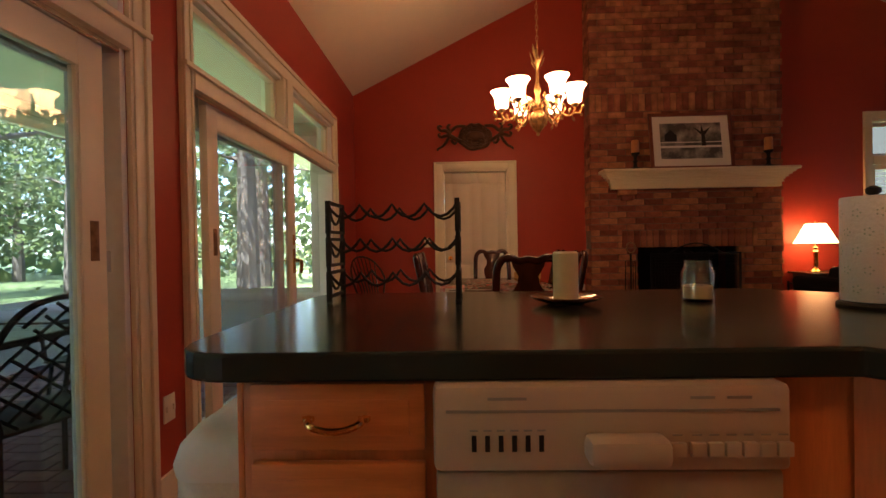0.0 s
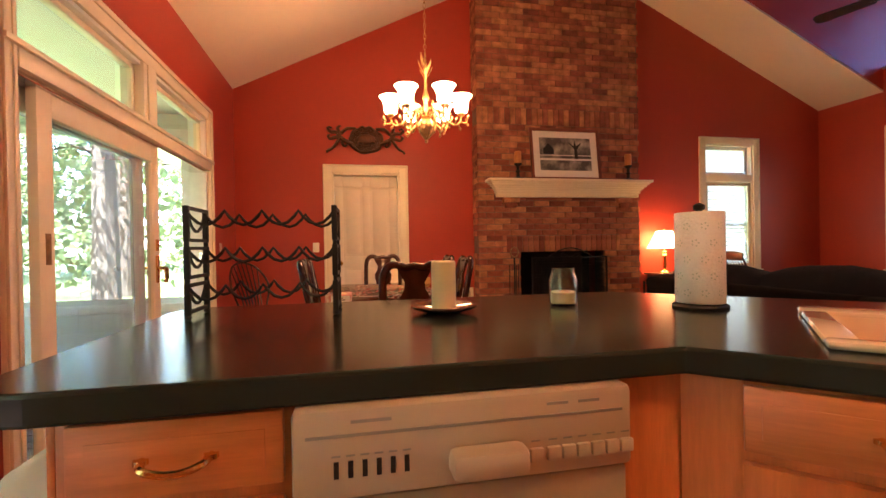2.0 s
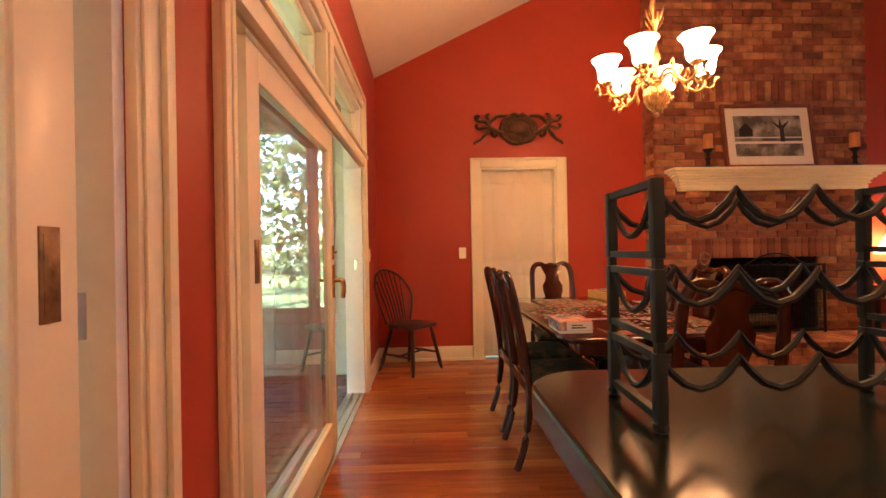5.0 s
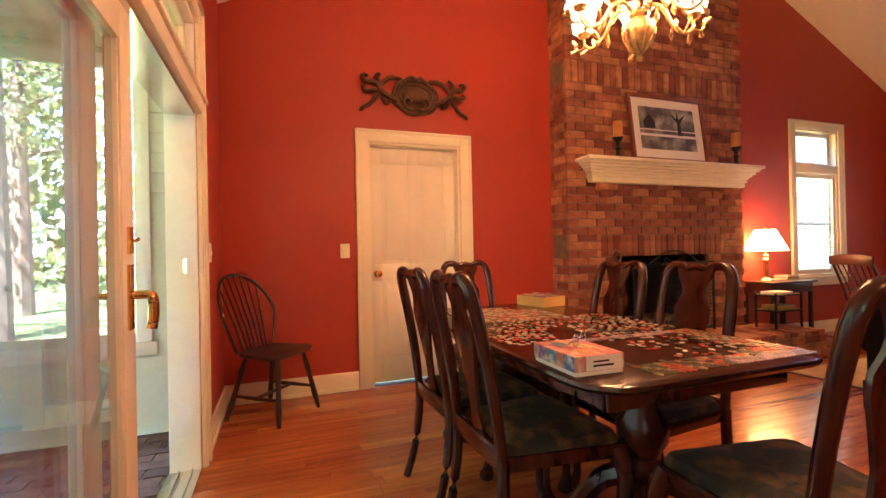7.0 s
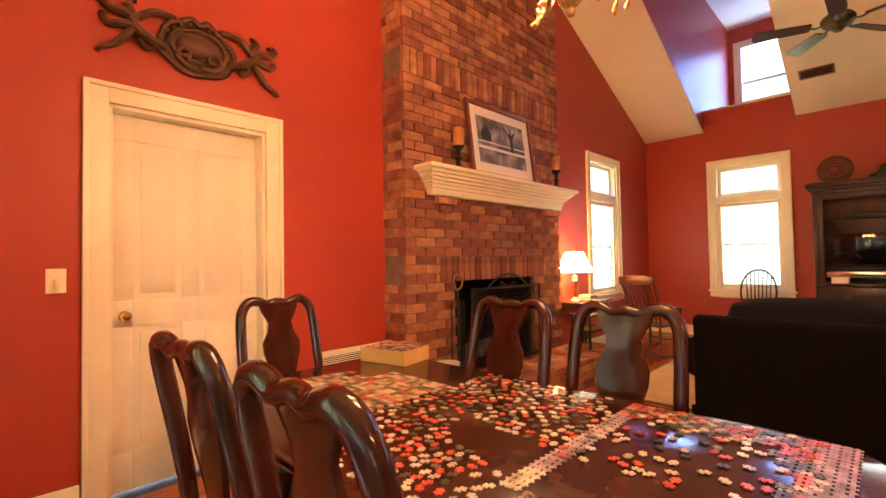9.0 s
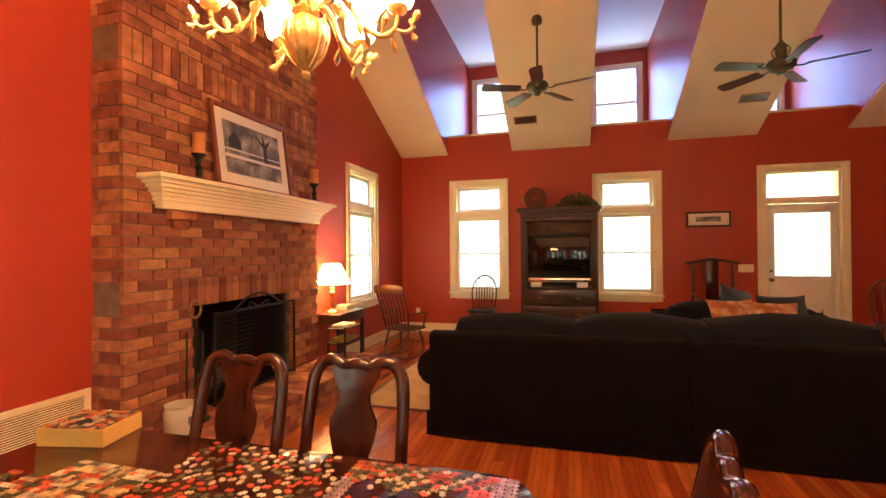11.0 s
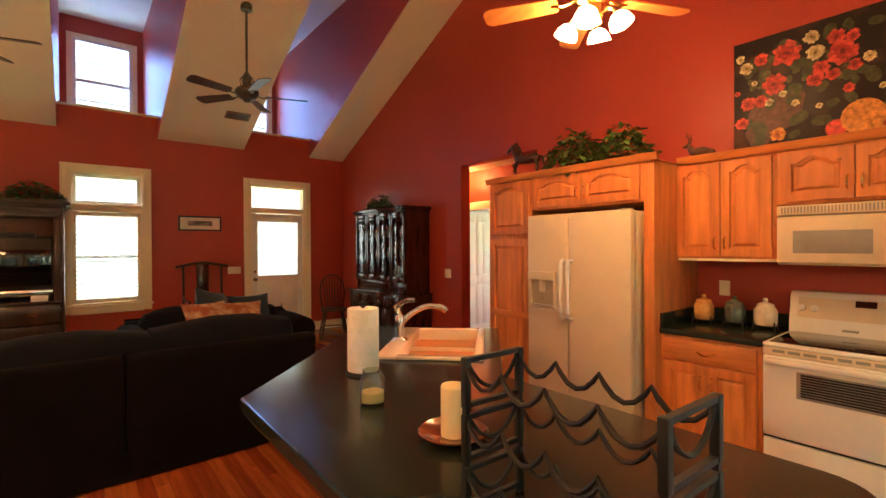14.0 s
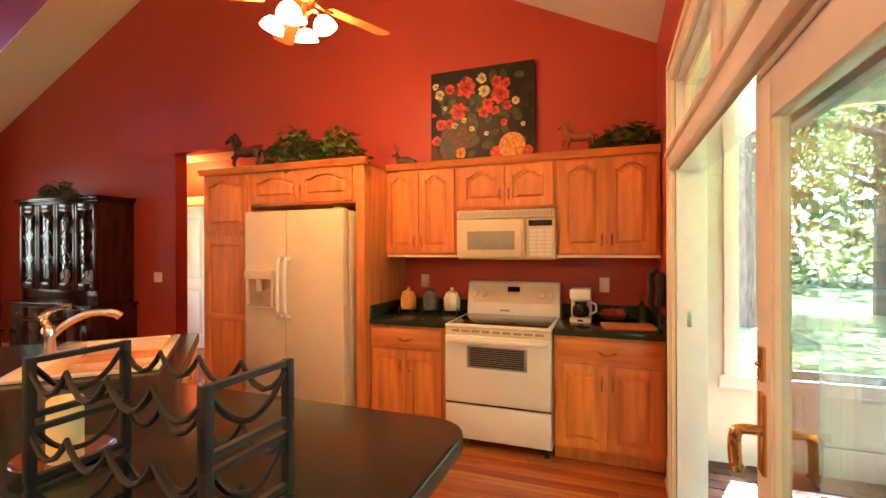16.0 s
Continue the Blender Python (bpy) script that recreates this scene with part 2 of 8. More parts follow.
def glow(name, color, strength):
    m = bpy.data.materials.new(name)
    m.use_nodes = True
    n, l = m.node_tree.nodes, m.node_tree.links
    n.remove(n["Principled BSDF"])
    e = n.new("ShaderNodeEmission")
    e.inputs[0].default_value, e.inputs[1].default_value = (*color, 1), strength
    l.new(e.outputs[0], n["Material Output"].inputs[0])
    return m


SHADEGLOW = glow("lit_glass_shade", (1.0, 0.48, 0.18), 2.9)
FANGLOW = glow("lit_fan_shade", (1.0, 0.50, 0.19), 4.1)
LAMPGLOW = glow("lit_lamp_shade", (1.0, 0.46, 0.14), 1.25)
# Emission for the backdrop: daylight brightness put into the sheet itself.
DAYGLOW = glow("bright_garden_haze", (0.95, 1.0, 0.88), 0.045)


# ---- mesh helpers ----
def box(bm, x0, x1, y0, y1, z0, z1):
    v = [bm.verts.new(p) for p in ((x0, y0, z0), (x1, y0, z0), (x1, y1, z0), (x0, y1, z0), (x0, y0, z1), (x1, y0, z1), (x1, y1, z1), (x0, y1, z1))]
    for f in ((3, 2, 1, 0), (4, 5, 6, 7), (0, 1, 5, 4), (1, 2, 6, 5), (2, 3, 7, 6), (3, 0, 4, 7)):
        bm.faces.new([v[i] for i in f])
    return v


def prism(bm, poly, lo, hi, axis="z"):
    """A polygon pushed along an axis; its two numbers are the other two axes in order."""
    def place(a, b, c):
        return {"z": (a, b, c), "y": (a, c, b), "x": (c, a, b)}[axis]
    low = [bm.verts.new(place(a, b, lo)) for a, b in poly]
    high = [bm.verts.new(place(a, b, hi)) for a, b in poly]
    bm.faces.new(low[::-1])
    bm.faces.new(high)
    k = len(poly)
    for i in range(k):
        bm.faces.new((low[i], low[(i + 1) % k], high[(i + 1) % k], high[i]))
    return low + high


def lathe(bm, profile, cx=0.0, cy=0.0, n=20, z=0.0):
    rings = []
    for r, h in profile:
        rings.append([bm.verts.new((cx + max(r, 1e-4) * math.cos(2 * math.pi * i / n), cy + max(r, 1e-4) * math.sin(2 * math.pi * i / n), z + h)) for i in range(n)])
    for a, b in zip(rings, rings[1:]):
        for i in range(n):
            bm.faces.new((a[i], a[(i + 1) % n], b[(i + 1) % n], b[i]))
    bm.faces.new(rings[0][::-1])
    bm.faces.new(rings[-1])
    return [v for ring in rings for v in ring]


def tube(bm, pts, r, n=8, closed=False, flat=1.0):
    """A rod along points; r may be one radius or one for each point."""
    pts = [Vector(p) for p in pts]
    rs = r if isinstance(r, (list, tuple)) else [r] * len(pts)
    rings = []
    up = Vector((0.03, 0.02, 1))
    for i, p in enumerate(pts):
        a = pts[i - 1] if (i or closed) else p
        b = pts[(i + 1) % len(pts)] if (i + 1 < len(pts) or closed) else p
        d = (b - a).normalized()
        side = d.cross(up)
        if side.length < 0.15:
            side = d.cross(Vector((0, 1, 0.02)))
        side.normalize()
        o = side.cross(d)
        rings.append([bm.verts.new(p + rs[i] * (math.cos(2 * math.pi * k / n) * side + flat * math.sin(2 * math.pi * k / n) * o)) for k in range(n)])
    pairs = list(zip(rings, rings[1:])) + ([(rings[-1], rings[0])] if closed else [])
    for a, b in pairs:
        for k in range(n):
            bm.faces.new((a[k], a[(k + 1) % n], b[(k + 1) % n], b[k]))
    if not closed:
        bm.faces.new(rings[0][::-1])
        bm.faces.new(rings[-1])
    return [v for ring in rings for v in ring]


def curve(pts, steps=6):
    """A smooth line through points."""
    p = [Vector(q) for q in pts]
    p = [2 * p[0] - p[1]] + p + [2 * p[-1] - p[-2]]
    out = []
    for i in range(1, len(p) - 2):
        for s in range(steps):
            u = s / steps
            a, b, c, d = p[i - 1], p[i], p[i + 1], p[i + 2]
            out.append(0.5 * (2 * b + (c - a) * u + (2 * a - 5 * b + 4 * c - d) * u * u + (3 * b - a - 3 * c + d) * u ** 3))
    return out + [p[-2]]


def mesh_of(name, bm, material, bevel=0.0, smooth=True):
    bmesh.ops.recalc_face_normals(bm, faces=bm.faces)
    if bevel:
        edges = [e for e in bm.edges if len(e.link_faces) == 2 and e.calc_face_angle(0) > 0.6]
        bmesh.ops.bevel(bm, geom=edges, offset=bevel, segments=2, profile=0.5, affect="EDGES", clamp_overlap=True)
    for f in bm.faces:
        f.smooth = smooth
    for e in bm.edges:
        e.smooth = not (len(e.link_faces) == 2 and e.calc_face_angle(0) > 0.65)
    me = bpy.data.meshes.new(name)
    bm.to_mesh(me)
    bm.free()
    me.materials.append(material)
    return me


def part(name, bm, material, parent=None, label="", bevel=0.0, smooth=True):
    ob = new(name, mesh_of(name, bm, material, bevel, smooth))
    ob.parent = parent
    if label:
        ob["label"] = label
    return ob


def again(ob, m=None, parent=None):
    """The same mesh once more, under the same parent."""
    o = new(ob.name.split(".")[0], ob.data)
    o.parent = parent or ob.parent
    if m is not None:
        o.matrix_basis = m
    if "label" in ob:
        o["label"] = ob["label"]
    return o


def thing(name, at, label, category, rz=0.0, group="", kind=""):
    e = new(name)
    e.empty_display_size = 0.1
    e.matrix_basis = pose(*at, 0, 0, rz)
    return tagged(e, label, category, group, kind)


def boxes(*args):
    bm = bmesh.new()
    for a in args:
        box(bm, *a)
    return bm


def structure(name, bm, material, label, bevel=0.0, category="structure", smooth=False):
    return tagged(part(name, bm, material, None, label, bevel, smooth), label, category, kind="structure")


# ---- the house: walls, ceiling, floor ----
XL, XR, YF, YK = -1.04, 7.325, 5.84, -1.495
ZL, ZR, RIDGE, ZTOP = 2.98, 3.09, 3.12, 5.04
T = 0.15
DORMERS = [(3.857, 4.976), (1.471, 2.606), (-0.848, 0.268)]
LEDGE, DCEIL, XD = 3.42, 5.29, 9.07


def roof(x):
    return ZL + (ZTOP - ZL) * (x - XL) / (RIDGE - XL) if x < RIDGE else ZR + (ZTOP - ZR) * (XR - x) / (XR - RIDGE)


def gable(x):
    return roof(x) + 0.09


def wall_mesh(span, top, holes, at, thick, along, breaks=(), base=0.0):
    """A wall as upright pieces round its openings. holes: (u0, u1, z0, z1)."""
    us = sorted({span[0], span[1], *breaks, *[h[0] for h in holes], *[h[1] for h in holes]})
    bm = bmesh.new()
    for a, b in zip(us, us[1:]):
        cuts = sorted((h[2], h[3]) for h in holes if h[0] <= a + 1e-6 and h[1] >= b - 1e-6)
        z = base
        spans = []
        for c0, c1 in cuts:
            if c0 > z:
                spans.append((z, c0, c0))
            z = c1
        spans.append((z, top(a + 1e-6), top(b - 1e-6)))
        for z0, za, zb in spans:
            poly = [(a, z0), (b, z0), (b, zb), (a, za)]
            prism(bm, poly, at, at + thick, "y" if along == "x" else "x")
    return bm


DOOR = (0.06, 0.875, 0.0, 2.03)
WINF = (5.29, 6.11, 0.69, 2.53)
FIREBOX = (2.36, 3.53, 0.2, 1.03)
structure("wall_north", wall_mesh((XL - T, XR + T), gable, [DOOR, WINF, FIREBOX], YF, T, "x", [RIDGE, XL, XR]), RED, "brick-red painted gable wall with satin sheen")
HALL = (2.7, 3.95, 0.0, 2.54)
structure("wall_south", wall_mesh((XL - T, XR + T), gable, [HALL], YK - T, T, "x", [RIDGE, XL, XR]), RED, "brick-red painted gable wall behind kitchen cabinets")
WINA, WINB, DOORB = (4.03, 4.85, 0.69, 2.53), (1.66, 2.48, 0.69, 2.53), (-0.75, 0.18, 0.0, 2.53)


def east_top(y):
    return LEDGE - 0.03 if any(a < y < b for a, b in DORMERS) else ZR + 0.01


structure("wall_east", wall_mesh((YK, YF), east_top, [WINA, WINB, DOORB], XR, T, "y", [v for d in DORMERS for v in d]), RED, "brick-red painted wall with windows and garden door")
U1, U2 = (-0.45, 1.88, 0.0, 2.35), (2.30, 4.80, 0.0, 2.35)
structure("wall_west", wall_mesh((YK, YF), lambda y: ZL + 0.01, [U1, U2], XL - T, T, "y"), RED, "brick-red painted wall around two sliding patio doors")

bm = bmesh.new()
prism(bm, [(XL - T, ZL - 0.07), (RIDGE, ZTOP), (RIDGE, ZTOP + 0.1), (XL - T, ZL + 0.05)], YK, YF, "y")
ribs = [(4.976, YF), (2.606, 3.857), (0.268, 1.471), (YK, -0.848)]
for a, b in ribs:
    prism(bm, [(RIDGE, ZTOP), (XR, ZR), (XR, ZR + 0.12), (RIDGE, ZTOP + 0.12)], a, b, "y")
for a, b in DORMERS:
    box(bm, RIDGE - 0.02, XD + 0.1, a - 0.08, b + 0.08, DCEIL, DCEIL + 0.1)
    box(bm, RIDGE - 0.05, RIDGE, a, b, ZTOP - 0.01, DCEIL + 0.05)
tagged(structure("ceiling", bm, CEIL, "cream painted vaulted ceiling with dormer wells"), category="ceiling")

for a, b in DORMERS:
    bm = bmesh.new()
    slope = [(XR, LEDGE - 0.3), (XD + 0.1, LEDGE - 0.3), (XD + 0.1, DCEIL + 0.02), (RIDGE, DCEIL + 0.02), (RIDGE, ZTOP + 0.03), (XR - 0.01, ZR + 0.03)]
    prism(bm, slope, a - 0.05, a + 0.003, "y")
    prism(bm, slope, b - 0.003, b + 0.05, "y")
    structure("dormer_side_walls", bm, RED, "brick-red painted side walls of a dormer well")
    m = (a + b) / 2
    bm = wall_mesh((a, b), lambda y: DCEIL, [(m - 0.41, m + 0.41, 3.58, 4.95)], XD, 0.1, "y", base=LEDGE)
    structure("dormer_wall", bm, RED, "brick-red painted end wall of a dormer with a window")
    structure("dormer_ledge", boxes((XR - 0.03, XD, a, b, LEDGE - 0.03, LEDGE)), TRIM, "cream painted dormer ledge", 0.004)

# floor under the boards; the boards themselves come last
structure("floor", boxes((XL - T, XR + T, YK - T, YF + T, -0.12, -0.012)), DARKGAP, "varnished red oak strip floor", category="floor")


def baseboard(name, spans, axis, at, side):
    e = thing(name, (0, 0, 0), "cream painted baseboard with rounded top", "baseboard", kind="structure")
    for a, b in spans:
        lo, hi = sorted((at, at + 0.016 * side))
        lo2, hi2 = sorted((at, at + 0.024 * side))
        bm = boxes((a, b, lo, hi, 0, 0.15), (a, b, lo2, hi2, 0, 0.03)) if axis == "x" else boxes((lo, hi, a, b, 0, 0.15), (lo2, hi2, a, b, 0, 0.03))
        part("board", bm, TRIM, e, "", 0.003)


baseboard("baseboard", [(XL, -0.05), (0.98, 1.20), (4.06, XR)], "x", YF, -1)
baseboard("baseboard", [(4.06, 4.6), (6.1, XR)], "x", YK, 1)
baseboard("baseboard", [(4.90, YF), (1.98, 2.19), (-0.8, -0.56)], "y", XL, 1)
baseboard("baseboard", [(0.29, YF), (YK, -0.86)], "y", XR, -1)


def wpart(name, bm, material, parent, label="", bevel=0.0, smooth=True):
    """A part given in the room's own coordinates, under an unturned thing."""
    bmesh.ops.translate(bm, verts=bm.verts, vec=-parent.location)
    return part(name, bm, material, parent, label, bevel, smooth)


def pane(bm, parent, name="pane", material=PANE):
    bm.faces.ensure_lookup_table()
    keep = max(bm.faces, key=lambda f: f.calc_area())
    bmesh.ops.delete(bm, geom=[f for f in bm.faces if f is not keep], context="FACES")
    ob = part(name, bm, material, parent, "clear window glass", 0, False)
    ob.visible_shadow = False
    return ob


# ---- windows with casing, transom and slatted shutters (local y points into the room) ----
def window_unit(name, at, rz, w, z0, z1, split, label):
    e = thing(name, at, label, "window", rz, kind="structure")
    h = w / 2
    part("casing", boxes((-h - 0.1, -h, 0, 0.022, z0 - 0.09, z1 + 0.1), (h, h + 0.1, 0, 0.022, z0 - 0.09, z1 + 0.1), (-h, h, 0, 0.022, z1, z1 + 0.1),
                         (-h - 0.1, -h - 0.075, 0.022, 0.032, z0 - 0.09, z1 + 0.1), (h + 0.075, h + 0.1, 0.022, 0.032, z0 - 0.09, z1 + 0.1),
                         (-h - 0.075, h + 0.075, 0.022, 0.032, z1 + 0.075, z1 + 0.1), (-h, h, 0, 0.02, z0 - 0.1, z0 - 0.01)), TRIM, e, "", 0.003)
    part("window_sill", boxes((-h - 0.12, h + 0.12, -0.02, 0.05, z0 - 0.012, z0 + 0.014)), TRIM, e, "", 0.004)
    part("jamb", boxes((-h, -h + 0.02, -T, -0.001, z0, z1), (h - 0.02, h, -T, -0.001, z0, z1), (-h + 0.02, h - 0.02, -T, -0.001, z1 - 0.02, z1),
                       (-h + 0.02, h - 0.02, -T, 0.012, split - 0.05, split + 0.05), (-h + 0.02, h - 0.02, -T, -0.001, z0 + 0.014, z0 + 0.04)), TRIM, e, "", 0.002)
    f = 0.045
    a, b = -h + 0.02, h - 0.02
    for n, (c, d) in (("transom_sash", (split + 0.05, z1 - 0.02)), ("lower_sash", (z0 + 0.04, split - 0.05))):
        part(n, boxes((a, a + f, -0.11, -0.075, c, d), (b - f, b, -0.11, -0.075, c, d), (a + f, b - f, -0.11, -0.075, c, c + f), (a + f, b - f, -0.11, -0.075, d - f, d)), WHITE, e, "", 0.003)
        pane(boxes((a + f, b - f, -0.095, -0.091, c + f, d - f)), e)
    mid = (z0 + split) / 2
    part("meeting_rail", boxes((a + f, b - f, -0.113, -0.07, mid - 0.018, mid + 0.018)), WHITE, e, "", 0.003)
    # shutter frame with open slats
    c, d = z0 + 0.05, split - 0.06
    part("shutter_frame", boxes((a + 0.002, a + 0.045, -0.045, -0.02, c, d), (b - 0.045, b - 0.002, -0.045, -0.02, c, d), (a + 0.045, b - 0.045, -0.045, -0.02, d - 0.05, d), (a + 0.045, b - 0.045, -0.045, -0.02, c, c + 0.05)), TRIM, e, "", 0.003)
    bm = bmesh.new()
    prism(bm, [(-0.062, 0.0), (-0.034, 0.005), (-0.006, 0.0), (-0.034, 0.008)], a + 0.046, b - 0.046, "x")
    slat = part("slat", bm, WHITE, e, "", 0, True)
    n = int((d - c - 0.12) / 0.062)
    slat.matrix_basis = pose(0, 0, c + 0.07)
    for i in range(1, n + 1):
        again(slat, pose(0, 0, c + 0.07 + i * (d - c - 0.14) / n))
    return e


LAB = "cream framed window with transom and open white shutter slats"
window_unit("window_1", (XR, 4.44, 0), 90, 0.82, 0.69, 2.53, 2.04, LAB)
window_unit("window_2", (XR, 2.07, 0), 90, 0.82, 0.69, 2.53, 2.04, LAB)
window_unit("window_3", (5.70, YF, 0), 180, 0.82, 0.69, 2.53, 2.04, LAB)
for i, (a, b) in enumerate(DORMERS):
    m = (a + b) / 2
    e = thing("dormer_window", (XD, m, 3.58), "white framed dormer window with crossbars high above", "window", 90, "dormer windows", "structure")
    part("casing", boxes((-0.48, -0.41, 0, 0.02, -0.05, 1.44), (0.41, 0.48, 0, 0.02, -0.05, 1.44), (-0.41, 0.41, 0, 0.02, 1.37, 1.44)), TRIM, e, "", 0.003)
    part("window_frame", boxes((-0.41, -0.36, -0.08, 0.01, 0, 1.37), (0.36, 0.41, -0.08, 0.01, 0, 1.37), (-0.36, 0.36, -0.08, 0.01, 1.32, 1.37), (-0.36, 0.36, -0.08, 0.01, 0, 0.06), (-0.36, 0.36, -0.07, -0.02, 0.66, 0.71)), WHITE, e, "", 0.003)
    part("muntin", boxes((-0.36, 0.36, -0.06, -0.04, 0.36, 0.375), (-0.36, 0.36, -0.06, -0.04, 1.0, 1.015)), WHITE, e)
    pane(boxes((-0.36, 0.36, -0.052, -0.048, 0.06, 1.32)), e)


# ---- doors ----
def panel_bm(w, h, t, panels, proud=0.008):
    """A door leaf with stiles and rails standing over sunk panels, both faces. panels: (x0, x1, z0, z1)."""
    bm = bmesh.new()
    box(bm, 0, w, 0.008, t - 0.008, 0, h)
    xs = sorted({0, w, *[p[0] for p in panels], *[p[1] for p in panels]})
    zs = sorted({0, h, *[p[2] for p in panels], *[p[3] for p in panels]})
    for x0, x1 in zip(xs, xs[1:]):
        for z0, z1 in zip(zs, zs[1:]):
            cx, cz = (x0 + x1) / 2, (z0 + z1) / 2
            if any(p[0] < cx < p[1] and p[2] < cz < p[3] for p in panels):
                continue
            box(bm, x0, x1, 0, 0.0085, z0, z1)
            box(bm, x0, x1, t - 0.0085, t, z0, z1)
    for x0, x1, z0, z1 in panels:
        for y0, y1 in ((0.002, 0.0085), (t - 0.0085, t - 0.002)):
            box(bm, x0 + 0.035, x1 - 0.035, y0, y1, z0 + 0.035, z1 - 0.035)
    return bm


def knob(parent, x, y, z, out, material=BRASS):
    bm = bmesh.new()
    lathe(bm, [(0.028, 0), (0.028, 0.006), (0.01, 0.01), (0.01, 0.035), (0.026, 0.045), (0.028, 0.058), (0.018, 0.068), (0.0, 0.07)], n=16)
    bmesh.ops.rotate(bm, verts=bm.verts, matrix=Matrix.Rotation(radians(-90 if out > 0 else 90), 3, "X"))
    bmesh.ops.translate(bm, verts=bm.verts, vec=(x, y, z))
    part("door_knob", bm, material, parent, "round brass knob")


e = thing("door_1", (0, YF, 0), "closed cream four-panel door in a cream casing", "door", kind="structure")
part("casing", boxes((-0.045, 0.06, -0.022, 0, 0, 2.13), (0.875, 0.98, -0.022, 0, 0, 2.13), (0.06, 0.875, -0.022, 0, 2.03, 2.13),
                     (-0.045, -0.02, -0.034, -0.022, 0, 2.13), (0.955, 0.98, -0.034, -0.022, 0, 2.13), (-0.02, 0.955, -0.034, -0.022, 2.105, 2.13)), TRIM, e, "", 0.003)
part("jamb", boxes((0.06, 0.08, 0.001, 0.14, 0, 2.03), (0.855, 0.875, 0.001, 0.14, 0, 2.03), (0.08, 0.855, 0.001, 0.14, 2.01, 2.03)), TRIM, e)
bm = panel_bm(0.769, 1.995, 0.04, [(0.1, 0.34, 1.0, 1.86), (0.43, 0.67, 1.0, 1.86), (0.1, 0.34, 0.2, 0.86), (0.43, 0.67, 0.2, 0.86)])
bmesh.ops.translate(bm, verts=bm.verts, vec=(0.083, 0.09, 0.012))
part("leaf", bm, DOORPAINT, e, "", 0.002)
knob(e, 0.145, 0.09, 0.93, -1)

e = thing("door_2", (XR, -0.285, 0), "white half-glazed garden door with transom and slatted blind", "door", 90, kind="structure")
part("casing", boxes((-0.565, -0.465, 0, 0.022, 0, 2.63), (0.465, 0.565, 0, 0.022, 0, 2.63), (-0.465, 0.465, 0, 0.022, 2.53, 2.63), (-0.565, -0.54, 0.022, 0.032, 0, 2.63), (0.54, 0.565, 0.022, 0.032, 0, 2.63), (-0.54, 0.54, 0.022, 0.032, 2.605, 2.63)), TRIM, e, "", 0.003)
part("jamb", boxes((-0.465, -0.44, -T, -0.001, 0, 2.53), (0.44, 0.465, -T, -0.001, 0, 2.53), (-0.44, 0.44, -T, -0.001, 2.5, 2.53), (-0.44, 0.44, -T, 0.01, 2.06, 2.15)), TRIM, e, "", 0.002)
bm = boxes((-0.435, -0.35, -0.07, -0.03, 0.01, 2.055), (0.35, 0.435, -0.07, -0.03, 0.01, 2.055), (-0.35, 0.35, -0.07, -0.03, 1.94, 2.055), (-0.35, 0.35, -0.07, -0.03, 0.01, 0.99),
           (-0.38, 0.38, -0.03, -0.015, 1.92, 1.97), (-0.38, 0.38, -0.03, -0.015, 0.96, 1.01), (-0.38, -0.34, -0.03, -0.015, 1.01, 1.92), (0.34, 0.38, -0.03, -0.015, 1.01, 1.92),
           (-0.3, -0.03, -0.03, -0.022, 0.2, 0.82), (0.03, 0.3, -0.03, -0.022, 0.2, 0.82))
part("leaf", bm, WHITE, e, "", 0.003)
pane(boxes((-0.34, 0.34, -0.052, -0.048, 1.01, 1.92)), e)
pane(boxes((-0.44, 0.44, -0.08, -0.076, 2.15, 2.5)), e)
sl = part("slat", boxes((-0.335, 0.335, -0.046, -0.024, 0, 0.004)), WHITE, e)
sl.matrix_basis = pose(0, 0, 1.03)
for i in range(1, 24):
    again(sl, pose(0, 0, 1.03 + i * 0.038))
knob(e, 0.385, -0.03, 0.95, 1, BRONZE)
part("deadbolt", boxes((0.365, 0.405, -0.03, -0.008, 1.06, 1.1)), BRONZE, e, "", 0.006)


